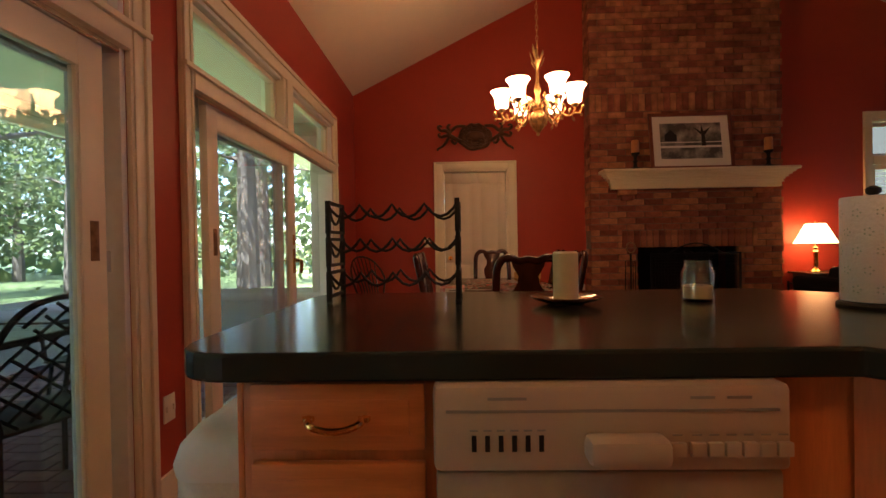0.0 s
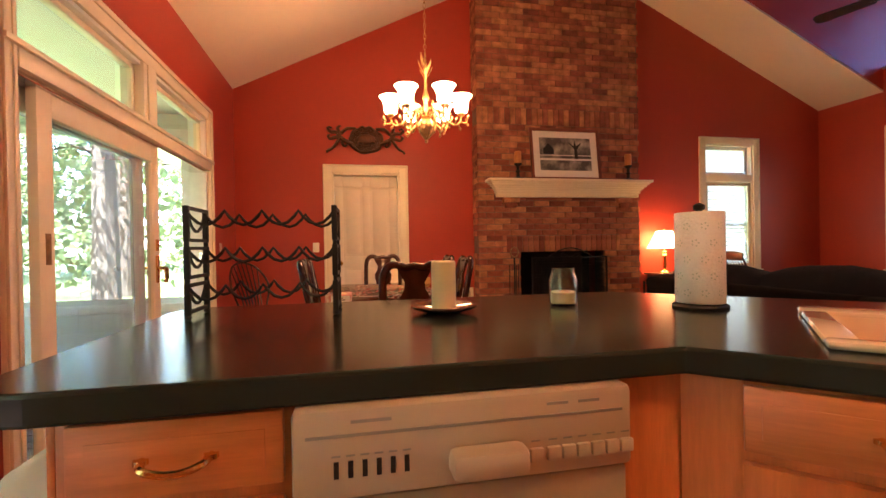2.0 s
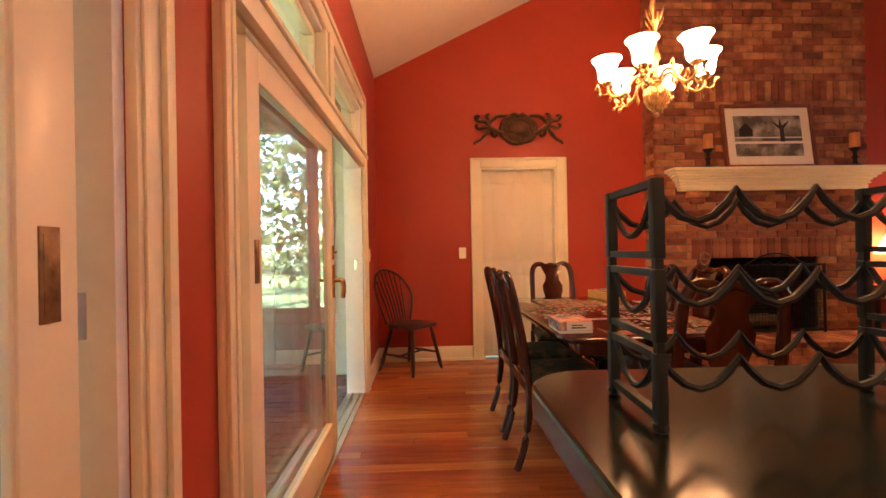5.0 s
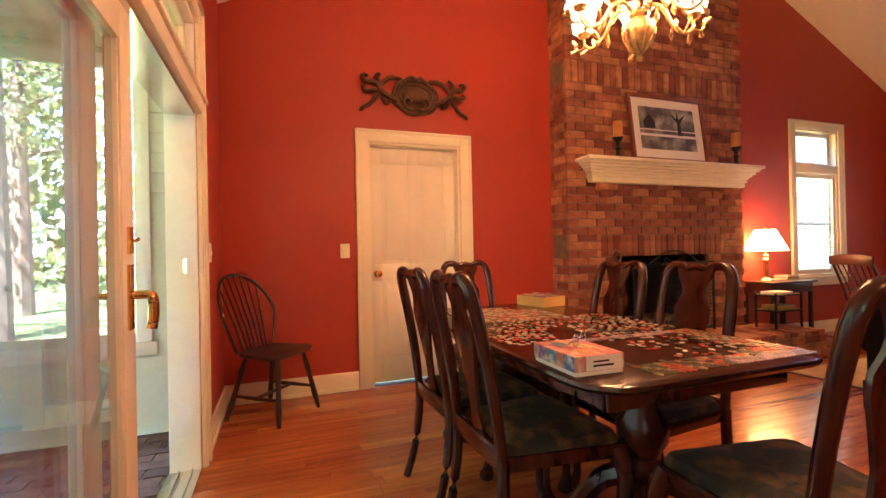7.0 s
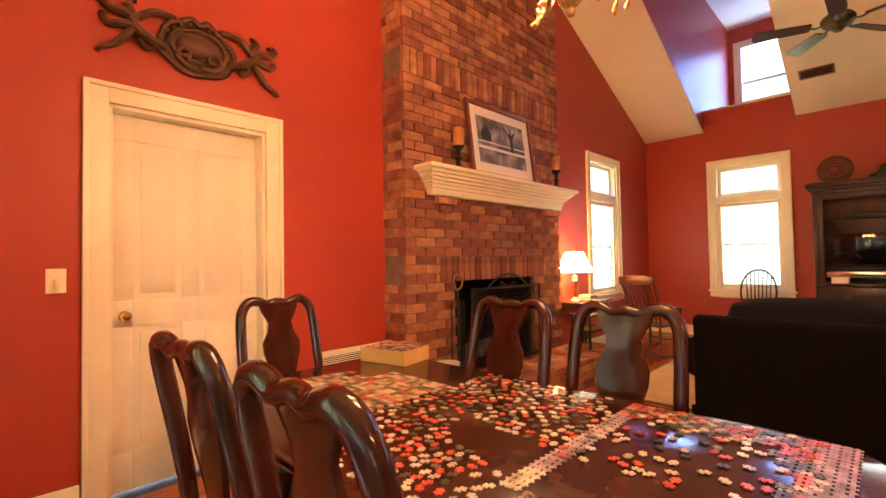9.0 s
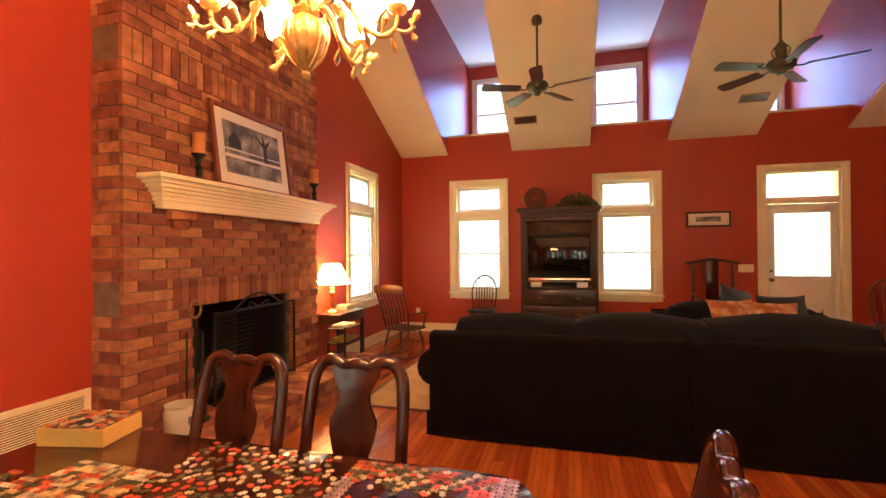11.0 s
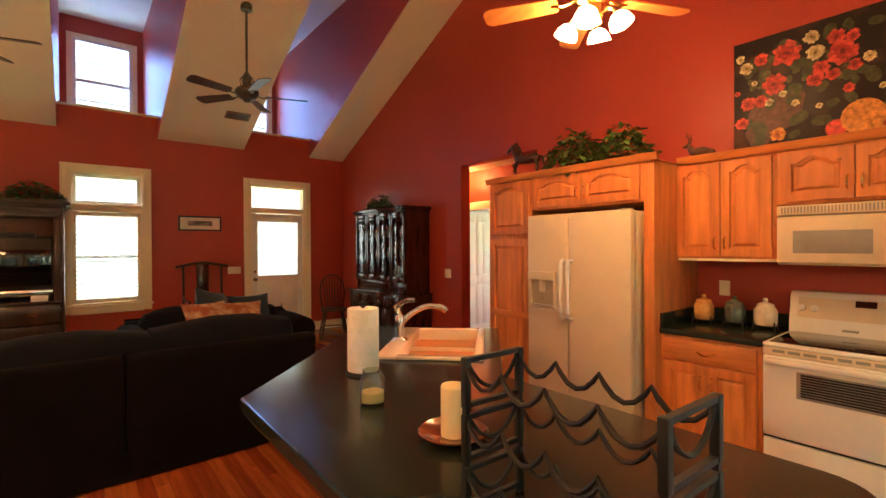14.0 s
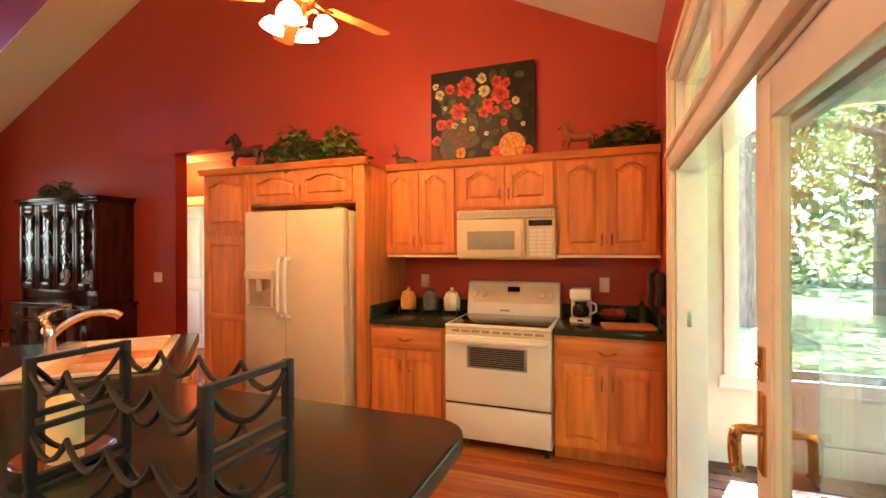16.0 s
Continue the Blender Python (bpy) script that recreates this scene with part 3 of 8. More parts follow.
# ---- sliding patio doors ----
def slider(name, y0, y1, leaf0, leaf1, fixed0, fixed1, handle_y, pull_y, label):
    """A two-leaf patio door under transom panes; the sliding leaf stands in front of the fixed one."""
    c = (y0 + y1) / 2
    e = thing(name, (XL, c, 0), label, "patio door", kind="structure")
    X = XL
    part_boxes = [(X, X + 0.022, y0 - 0.09, y0 + 0.002, 0, 2.44), (X, X + 0.022, y1 - 0.002, y1 + 0.1, 0, 2.44), (X, X + 0.022, y0, y1, 2.34, 2.44),
                  (X + 0.022, X + 0.036, y0 - 0.09, y0 - 0.06, 0, 2.44), (X + 0.022, X + 0.036, y1 + 0.07, y1 + 0.1, 0, 2.44), (X + 0.022, X + 0.036, y0 - 0.09, y1 + 0.1, 2.415, 2.45),
                  (X + 0.022, X + 0.03, y0 - 0.03, y0 - 0.01, 0, 2.41), (X + 0.022, X + 0.03, y1 + 0.01, y1 + 0.03, 0, 2.41)]
    wpart("casing", boxes(*part_boxes), TRIM, e, "", 0.003)
    wpart("transom_bar", boxes((X - 0.14, X + 0.03, y0 + 0.001, y1 - 0.001, 1.86, 1.94), (X - 0.02, X + 0.045, y0 - 0.09, y1 + 0.1, 1.94, 1.965)), TRIM, e, "", 0.003)
    wpart("jamb", boxes((X - T + 0.005, X - 0.001, y0, y0 + 0.03, 0, 2.35), (X - T + 0.005, X - 0.001, y1 - 0.03, y1, 0, 2.35), (X - T + 0.005, X - 0.001, y0 + 0.03, y1 - 0.03, 2.32, 2.35)), WHITE, e, "", 0.003)
    wpart("mullion", boxes((X - 0.12, X + 0.018, c - 0.1, c + 0.1, 1.965, 2.34), (X + 0.018, X + 0.03, c - 0.055, c + 0.055, 1.965, 2.34)), TRIM, e, "", 0.003)
    for a, b in ((y0 + 0.03, c - 0.1), (c + 0.1, y1 - 0.03)):
        wpart("transom_frame", boxes((X - 0.09, X - 0.04, a, a + 0.035, 1.966, 2.32), (X - 0.09, X - 0.04, b - 0.035, b, 1.966, 2.32), (X - 0.09, X - 0.04, a, b, 2.285, 2.32), (X - 0.09, X - 0.04, a, b, 1.966, 2.0)), TRIM, e, "", 0.003)
        bm = boxes((X - 0.07, X - 0.066, a + 0.035, b - 0.035, 2.0, 2.285))
        bmesh.ops.translate(bm, verts=bm.verts, vec=-e.location)
        pane(bm, e)
    wpart("sill_track", boxes((X - 0.15, X + 0.0, y0, y1, -0.012, 0.012), (X - 0.045, X - 0.037, y0, y1, 0.012, 0.022), (X - 0.105, X - 0.097, y0, y1, 0.012, 0.022)), CHROME, e, "dull aluminium track", 0.001)
    wpart("head_track", boxes((X - 0.14, X - 0.0, y0 + 0.03, y1 - 0.03, 1.84, 1.86)), CHROME, e)
    for xa, xb, nm, sh in ((X - 0.06, X - 0.018, "sliding_leaf", 0.0), (X - 0.125, X - 0.083, "fixed_leaf", 0.05)):
        a, b = (leaf0, leaf1) if sh == 0 else (fixed0, fixed1)
        leaf = wpart(nm, boxes((xa, xb, a, a + 0.105, 0.022, 1.84), (xa, xb, b - 0.105, b, 0.022, 1.84), (xa, xb, a + 0.105, b - 0.105, 1.73, 1.84), (xa, xb, a + 0.105, b - 0.105, 0.022, 0.2),
                              (xa + 0.006, xb - 0.006, a + 0.1, a + 0.112, 0.19, 1.74), (xa + 0.006, xb - 0.006, b - 0.112, b - 0.1, 0.19, 1.74)), TRIM if sh == 0 else WHITE, e, "", 0.003)
        bm = boxes(((xa + xb) / 2 - 0.002, (xa + xb) / 2 + 0.002, a + 0.1, b - 0.1, 0.19, 1.74))
        bmesh.ops.translate(bm, verts=bm.verts, vec=-e.location)
        pane(bm, e, "pane", DOORPANE)
        if sh == 0:
            bm = bmesh.new()
            hx = xb
            box(bm, hx, hx + 0.008, handle_y - 0.02, handle_y + 0.02, 0.90, 1.09)
            tube(bm, curve([(hx, handle_y, 1.0), (hx + 0.045, handle_y, 1.0), (hx + 0.06, handle_y, 0.985), (hx + 0.06, handle_y, 0.93), (hx + 0.055, handle_y, 0.90)], 4), [0.013] * 6 + [0.015] * 11, 8)
            tube(bm, [(xa, handle_y, 1.0), (xa - 0.05, handle_y, 1.0), (xa - 0.055, handle_y, 0.91)], 0.012, 8)
            box(bm, hx, hx + 0.01, handle_y - 0.014, handle_y + 0.014, 1.12, 1.20)
            tube(bm, [(hx + 0.01, handle_y - 0.02, 1.155), (hx + 0.02, handle_y + 0.02, 1.165)], 0.006, 6)
            wpart("handle", bm, BRASS, e, "brass lever handle", 0.002)
            wpart("recessed_pull", boxes((xb - 0.001, xb + 0.003, pull_y - 0.018, pull_y + 0.018, 1.065, 1.205), (xb, xb + 0.004, pull_y - 0.012, pull_y + 0.012, 1.075, 1.195)), BRONZE, e, "", 0.001)
    for yy in (y0 + 0.03, y1 - 0.03):
        wpart("latch_plate", boxes((X - 0.07, X - 0.05, yy - 0.002, yy + 0.002, 1.02, 1.1)), CHROME, e)
    return e


slider("sliding_door_1", U1[0], U1[1], 0.94, 1.79, 0.70, 1.85, 1.0, 1.735, "cream sliding patio door, half open, with transom panes")
slider("sliding_door_2", U2[0], U2[1], 2.475, 3.74, 2.375, 3.66, 3.685, 2.533, "cream sliding patio door, slid open, with transom panes")


# ---- switch plates, sockets, return vent ----
def plate(name, at, rz, w, label, slots=1):
    e = thing(name, at, label, "switch plate", rz)
    part("cover", boxes((-w / 2, w / 2, 0, 0.007, -0.058, 0.058)), TRIM, e, "", 0.003)
    for i in range(slots):
        x = (i - (slots - 1) / 2) * 0.045
        part("toggle", boxes((x - 0.005, x + 0.005, 0.007, 0.014, -0.012, 0.012)), TRIM, e)


plate("switch_plate", (-0.14, YF, 1.13), 180, 0.075, "cream switch plate beside the panel door")
plate("switch_plate", (XL, 5.2, 1.13), -90, 0.075, "cream switch plate beside the patio door")
plate("switch_plate", (XR, 0.43, 1.12), 90, 0.2, "cream three-gang switch plate beside garden door", 3)
plate("switch_plate", (4.23, YK, 1.12), 0, 0.13, "cream double switch plate by the hall opening", 2)
plate("wall_socket", (XL, 2.09, 0.42), -90, 0.075, "cream wall socket between the patio doors", 2)
plate("wall_socket", (XR, 5.55, 0.35), 90, 0.075, "cream wall socket low on the red wall", 2)
plate("wall_socket", (-0.66, YK, 1.15), 0, 0.075, "cream wall socket above the worktop", 2)
plate("wall_socket", (0.86, YK, 1.15), 0, 0.075, "cream wall socket behind the canisters", 2)

e = thing("return_vent", (1.505, YF, 0.372), "white louvred return-air grille low on the wall", "vent", 180)
part("frame", boxes((-0.30, 0.30, 0, 0.014, -0.21, -0.17), (-0.30, 0.30, 0, 0.014, 0.17, 0.21), (-0.30, -0.265, 0, 0.014, -0.17, 0.17), (0.265, 0.30, 0, 0.014, -0.17, 0.17)), TRIM, e, "", 0.002)
part("backing", boxes((-0.265, 0.265, 0, 0.002, -0.17, 0.17)), DARKGAP, e)
bm = bmesh.new()
prism(bm, [(0.002, 0.0), (0.010, -0.0045), (0.011, -0.003), (0.003, 0.0015)], -0.265, 0.265, "x")
sl = part("slat", bm, TRIM, e)
sl.matrix_basis = pose(0, 0, -0.155)
for i in range(1, 24):
    again(sl, pose(0, 0, -0.155 + i * 0.0138))

# ---- the hall behind the opening ----
HY = -2.28
structure("hall_walls", wall_mesh((2.3, 6.6), lambda x: 2.62, [(4.2, 4.96, 0.0, 2.04)], HY - 0.1, 0.1, "x"), RED, "brick-red hall wall")
structure("hall_end_walls", boxes((2.3, 2.4, HY, YK - T, 0, 2.62), (6.5, 6.6, HY, YK - T, 0, 2.62)), RED, "brick-red hall end walls")
structure("hall_ceiling", boxes((2.3, 6.6, HY - 0.1, YK - T, 2.62, 2.72)), CEIL, "cream hall ceiling")
structure("hall_floor", boxes((2.3, 6.6, HY - 1.4, YK - 0.002, -0.05, -0.002)), PLANKS, "red oak hall floor", category="floor")
structure("back_room", boxes((3.6, 3.7, HY - 1.5, HY - 1.4, 0, 2.5), (4.9, 5.6, HY - 1.5, HY - 1.4, 0, 2.5), (3.7, 4.9, HY - 1.5, HY - 1.4, 0, 0.9), (3.7, 4.9, HY - 1.5, HY - 1.4, 2.1, 2.5), (3.5, 3.6, HY - 1.4, HY - 0.1, 0, 2.5), (5.6, 5.7, HY - 1.4, HY - 0.1, 0, 2.5), (3.5, 5.7, HY - 1.5, HY - 0.1, 2.5, 2.6)), WHITE, "plain pale room beyond the hall")
# Unseen slab, added only to block direct sun at the back-room opening.
structure("eave", boxes((3.3, 5.9, HY - 2.6, HY - 1.5, 2.5, 2.6)), WHITE, "unseen white slab added to keep sun out of the back room")
e = thing("door_3", (4.58, HY, 0), "white panel door standing ajar in a cream casing", "door", kind="structure")
part("casing", boxes((-0.47, -0.38, 0, 0.02, 0, 2.04), (0.38, 0.47, 0, 0.02, 0, 2.04), (-0.47, 0.47, 0, 0.024, 2.04, 2.15)), TRIM, e, "", 0.003)
bm = panel_bm(0.74, 2.02, 0.04, [(0.1, 0.33, 1.0, 1.88), (0.42, 0.65, 1.0, 1.88), (0.1, 0.33, 0.2, 0.86), (0.42, 0.65, 0.2, 0.86)])
leaf = part("leaf", bm, WHITE, e, "", 0.002)
leaf.matrix_basis = pose(0.375, -0.05, 0.01, 0, 0, 258)
bulb("hall_lamp", (4.6, -1.95, 2.5), 1.1, WARM, 0.06)
area("window_light_back_room", (4.3, HY - 1.45, 1.5), (4.3, HY, 1.3), 1.2, 1.2, 0.08, DAY)

# ---- porch ----
PX, PY0, PY1, PZ = -4.1, -1.42, 5.68, -0.07
structure("porch_floor", boxes((PX - 0.3, XL - T, PY0 - 0.2, PY1 + 0.2, PZ - 0.1, PZ - 0.012)), SAND, "brick paved porch floor", category="floor")
structure("porch_ceiling", boxes(*[(PX - 0.3, XL - T, y, y + 0.088, 2.62, 2.66) for y in np.arange(PY0 - 0.2, PY1 + 0.2, 0.09)], (PX - 0.5, XL - T, PY0 - 0.4, PY1 + 0.4, 2.66, 2.75)), WHITE, "white beadboard porch ceiling", category="ceiling")


def porch_wall(name, along, at, u0, u1, openings, label):
    """Lapped boards round wide screened openings."""
    e = thing(name, (0, 0, PZ), label, "wall", kind="structure")
    z = 0.0
    side = 1 if (along == "x" and at < 2) or along == "y" else -1
    while z < 2.69:
        cuts = sorted((o[0], o[1]) for o in openings if o[2] < z + PZ + 0.07 < o[3])
        u = u0
        for a, b in [*cuts, (u1, u1)]:
            if a - u > 0.02:
                bm = bmesh.new()
                poly = [(at, z), (at + side * 0.024, z), (at + side * 0.008, z + 0.14), (at, z + 0.14)]
                if along == "x":
                    prism(bm, poly, u, a, "x")
                else:
                    prism(bm, [(p, q) for p, q in poly], u, a, "y")
                part("siding_board", bm, SIDING, e)
            u = b
        z += 0.135
    for a, b, z0, z1 in openings:
        w = 0.09
        lo, hi = sorted((at - 0.03, at + side * 0.04))
        f = [(a - w, a, z0, z1 + w), (b, b + w, z0, z1 + w), (a, b, z1, z1 + w), (a - w - 0.03, b + w + 0.03, z0 - w, z0)]
        bm = boxes(*[((p, q, lo, hi, r, s) if along == "x" else (lo, hi, p, q, r, s)) for p, q, r, s in f])
        bmesh.ops.translate(bm, verts=bm.verts, vec=(0, 0, -PZ))
        part("opening_trim", bm, WHITE, e, "", 0.004)
    return e


porch_wall("porch_wall_north", "x", PY1, PX, XL - T, [(PX + 0.25, -1.54, 0.55, 2.36)], "pale green lapped siding with a wide porch opening")
porch_wall("porch_wall_south", "x", PY0, PX, XL - T, [(PX + 0.25, -1.54, 0.55, 2.36)], "pale green lapped siding with a wide porch opening")
porch_wall("porch_wall_west", "y", PX, PY0, PY1, [(PY0 + 0.3, 0.75, 0.55, 2.36), (1.0, 3.1, 0.55, 2.36), (3.35, PY1 - 0.3, 0.55, 2.36)], "pale green lapped siding with wide porch openings")


# ---- garden ----
structure("ground", boxes((-160, 160, -160, 160, -0.45, -0.35)), GRASS, "sunlit lawn with patches of shade", category="lawn")


def tree(at, h, spread, seed, n=1500, low=2.0):
    rnd = random.Random(seed)
    e = thing("tree", (*at, -0.36), "tall woodland tree with sunlit green leaves", "tree", 0, "woodland trees")
    bm = bmesh.new()
    lean = rnd.uniform(-0.4, 0.4)
    top = Vector((lean, rnd.uniform(-0.4, 0.4), h * 0.85))
    pts = [(0, 0, 0), (lean * 0.2, 0, h * 0.3), (lean * 0.6, 0, h * 0.6), tuple(top)]
    r = 0.11 + h * 0.014
    tube(bm, curve(pts, 3), [r * (1.15 - 0.9 * i / 9) for i in range(10)], 9)
    limbs = []
    for i in range(9):
        a = rnd.uniform(0, 6.28)
        z = rnd.uniform(max(low, h * 0.25), h * 0.8)
        d = Vector((math.cos(a), math.sin(a), rnd.uniform(0.1, 0.6)))
        ln = spread * rnd.uniform(0.6, 1.1)
        base = Vector((lean * z / h, 0, z))
        end = base + d * ln
        limbs.append((base, end))
        tube(bm, [base, base + d * ln * 0.5 + Vector((0, 0, 0.2)), end], [r * 0.35, r * 0.2, r * 0.06], 6)
    part("trunk", bm, BARK, e, "", 0)
    verts, faces = [], []
    clumps = [(b.lerp(c, rnd.uniform(0.4, 1.05)) + Vector([rnd.gauss(0, 0.35) for _ in range(3)])) for b, c in limbs for _ in range(7)]
    clumps += [Vector((rnd.gauss(0, spread * 0.5), rnd.gauss(0, spread * 0.5), rnd.uniform(h * 0.35, h))) for _ in range(40)]
    for i in range(n):
        c = rnd.choice(clumps) + Vector([rnd.gauss(0, 0.42) for _ in range(3)])
        s = rnd.uniform(0.035, 0.095)
        u = Vector([rnd.gauss(0, 1) for _ in range(3)]).normalized()
        v = u.orthogonal().normalized()
        k = len(verts)
        verts += [c - u * s, c + v * s * 0.5, c + u * s, c - v * s * 0.5]
        faces.append((k, k + 1, k + 2, k + 3))
    me = bpy.data.meshes.new("crown")
    me.from_pydata(verts, [], faces)
    me.materials.append(LEAF)
    o = new("crown", me)
    o.parent = e


rnd = random.Random(4)
for i in range(40):
    a = radians(-44 + 88 * (i + 0.5) / 40 + rnd.uniform(-1.5, 1.5))
    d = rnd.uniform(11, 26)
    tree((-2.5 - d * math.cos(a) * 0.9, 2.3 + d * math.sin(a) * 1.7), rnd.uniform(8, 13), rnd.uniform(1.8, 3.2), i, 3600)
for i, (x, y) in enumerate([(-3.0, 15), (-5.5, 12.5), (-1.2, 19), (-7, 17), (-3.5, -10), (-1.8, -14), (-6, -9), (-5, -16), (0.5, -12), (-9, 11), (-2, 24), (-5.5, -6.5), (-8, -5), (-10, -10), (-7.5, -13), (-4.2, -12), (-9.5, -2.5), (-8.5, 8), (-11, 5.5)]):
    tree((x, y), rnd.uniform(8, 12), rnd.uniform(2, 3), 60 + i, 4000, 1.4)
def clump_field(name, label, category, n, seed, place, size, material):
    """Loose leaves by the thousand, gathered in clumps: shrubs and the far edge of the wood."""
    rnd = random.Random(seed)
    verts, faces = [], []
    heart = Vector((0, 0, 0))
    for i in range(n):
        if i % 14 == 0:
            heart = place(rnd)
        c = heart + Vector([rnd.gauss(0, size * 2.4), rnd.gauss(0, size * 2.4), rnd.gauss(0, size * 1.7)])
        c.z = max(c.z, -0.3)
        s = size * rnd.uniform(0.5, 1.2)
        u = Vector([rnd.gauss(0, 1) for _ in range(3)]).normalized()
        v = u.orthogonal().normalized()
        k = len(verts)
        verts += [c - u * s, c + v * s * 0.55, c + u * s, c - v * s * 0.55]
        faces.append((k, k + 1, k + 2, k + 3))
    me = bpy.data.meshes.new(name)
    me.from_pydata(verts, [], faces)
    me.materials.append(material)
    return tagged(new(name, me), label, category, kind="stuff")


def ring(r0, r1, z0, z1):
    def at(rnd):
        a = radians(rnd.uniform(78, 282))
        r = rnd.uniform(r0, r1)
        return Vector((-3 + r * math.cos(a), 2.3 + r * math.sin(a), z0 + (z1 - z0) * rnd.random() ** 1.15))
    return at


clump_field("far_woods", "dense green woodland edge behind the lawn", "woods", 30000, 5, ring(28, 44, 0.3, 20), 0.52, LEAF)
clump_field("understory", "low shrubs and saplings under the trees", "shrubs", 9000, 6, ring(17, 30, -0.1, 2.2), 0.2, LEAF)
# Added sheets that glow in place of the daylit distance past the windows.
structure("backdrop", boxes((13.0, 13.1, -14, 18, -0.34, 12), (2.5, 13, 15.9, 16, -0.34, 12)), DAYGLOW, "plain glowing sheets standing in for the bright distance outside", category="backdrop")


# ---- kitchen ----
def arch_door(parent, x0, z0, w, h, y, arch=True, pull="", name="door"):
    """A raised-panel cabinet door on the front plane y, facing +y."""
    s, top = 0.055, (0.075 if arch else 0.055)
    bm = boxes((0, w, 0, 0.006, 0, h), (0, s, 0.006, 0.022, 0, h), (w - s, w, 0.006, 0.022, 0, h), (s, w - s, 0.006, 0.022, 0, s))
    inner = w - 2 * s
    pts = [(s, h), (s, h - top)]
    rise = 0.04 if arch else 0.0
    curve_pts = []
    for i in range(9):
        u = i / 8
        k = math.sin(math.pi * min(max((u - 0.14) / 0.72, 0), 1)) ** 0.6 if arch else 0
        curve_pts.append((s + inner * u, h - top + rise * k))
    prism(bm, [(s, h)] + curve_pts + [(w - s, h)], 0.006, 0.022, "y")
    low = [(s + 0.012, s + 0.012), (w - s - 0.012, s + 0.012)]
    up = [(s + 0.012 + (inner - 0.024) * (1 - i / 8), h - top - 0.014 + rise * (math.sin(math.pi * min(max(((1 - i / 8) - 0.14) / 0.72, 0), 1)) ** 0.6 if arch else 0)) for i in range(9)]
    outer = low + up
    cx, cz = w / 2, h / 2
    innerp = [(cx + (a - cx) * (1 - 0.05 / inner * 1.2), cz + (b - cz) * (1 - 0.05 / h)) for a, b in outer]
    ob = part(name, bm, OAK, parent, "", 0.0, False)
    ob.matrix_basis = pose(x0, y, z0)
    bm = bmesh.new()
    va = [bm.verts.new((a, 0.0065, b)) for a, b in outer]
    vb = [bm.verts.new((a, 0.0195, b)) for a, b in innerp]
    n = len(outer)
    for i in range(n):
        bm.faces.new((va[i], va[(i + 1) % n], vb[(i + 1) % n], vb[i]))
    bm.faces.new(vb)
    part("raised_panel", bm, OAK, ob, "", 0.0, False)
    if pull:
        px = w - 0.03 if "r" in pull else 0.03
        pz = 0.05 if "b" in pull else h - 0.16
        bm = bmesh.new()
        tube(bm, curve([(px, 0.019, pz), (px, 0.045, pz + 0.012), (px, 0.05, pz + 0.045), (px, 0.045, pz + 0.078), (px, 0.019, pz + 0.09)], 4), [0.006] * 4 + [0.005] * 4 + [0.0065] * 4 + [0.005] * 5, 8)
        part("pull", bm, BRASS, ob, "small brass pull")
    return ob


def drawer_front(parent, x0, z0, w, h, y, pull=0.1):
    bm = boxes((0, w, 0, 0.019, 0, h))
    ob = part("drawer_front", bm, OAKH, parent, "", 0.005)
    ob.matrix_basis = pose(x0, y, z0)
    bm = boxes((0.028, w - 0.028, 0.019, 0.022, 0.028, h - 0.028))
    panel = part("raised_field", bm, OAKH, ob, "", 0.002)
    bm = bmesh.new()
    c, hh = w / 2, h / 2
    tube(bm, curve([(c - pull / 2, 0.02, hh), (c - pull * 0.42, 0.046, hh - 0.004), (c - pull * 0.15, 0.05, hh - 0.012), (c + pull * 0.15, 0.05, hh - 0.012), (c + pull * 0.42, 0.046, hh - 0.004), (c + pull / 2, 0.02, hh)], 4), 0.0065, 8)
    lathe(bm, [(0.011, -0.004), (0.011, 0.004)], c - pull / 2, 0.024, 10, hh)
    lathe(bm, [(0.011, -0.004), (0.011, 0.004)], c + pull / 2, 0.024, 10, hh)
    part("pull", bm, BRASS, ob, "brass bow pull")
    return ob


def cabinet(name, x0, x1, yfront, z0, z1, doors, label, group, drawers=0.0, arch=False, pulls="", toe=True, knobs_low=False, material=OAK):
    """A framed cabinet against the south wall, its face at yfront."""
    e = thing(name, (x0, yfront, 0), label, "cabinet", 0, group)
    w, d = x1 - x0, yfront - YK
    body = [(0.001, w - 0.001, -d + 0.003, -0.02, z0, z1), (0, w, -0.02, 0, z0, z1)]
    if toe:
        body.append((0, w, -d + 0.003, -0.07, 0, z0))
    part("body", boxes(*body), material, e, "", 0.002)
    ztop = z1 - 0.02
    if drawers:
        drawer_front(e, 0.025, z1 - drawers, w - 0.05, drawers - 0.025, 0.0)
        ztop = z1 - drawers - 0.02
    dw = (w - 0.05 - 0.006 * (doors - 1)) / doors
    for i in range(doors):
        p = ""
        if pulls:
            p = ("r" if i % 2 == 0 and doors > 1 else "l") + pulls
        arch_door(e, 0.025 + i * (dw + 0.006), z0 + 0.02, dw, ztop - z0 - 0.02, 0.0, arch, p)
    return e


G = "honey oak kitchen cabinets"
YB, YU, YT = -0.86, -1.14, -0.76
cabinet("base_cabinet", 0.435, 1.06, YB, 0.10, 0.855, 2, "honey oak base cabinet with drawer and two doors", G, 0.165, False, "t")
cabinet("base_cabinet", -1.03, -0.345, YB, 0.10, 0.855, 2, "honey oak base cabinet with drawer beside the patio door", G, 0.165, False, "t")
cabinet("wall_cabinet", 0.43, 1.09, YU, 1.385, 2.09, 2, "honey oak wall cabinet with arched raised panels", G, 0, True, "b", False)
cabinet("wall_cabinet", -0.34, 0.43, YU, 1.74, 2.09, 2, "short honey oak wall cabinet above the microwave", G, 0, True, "b", False)
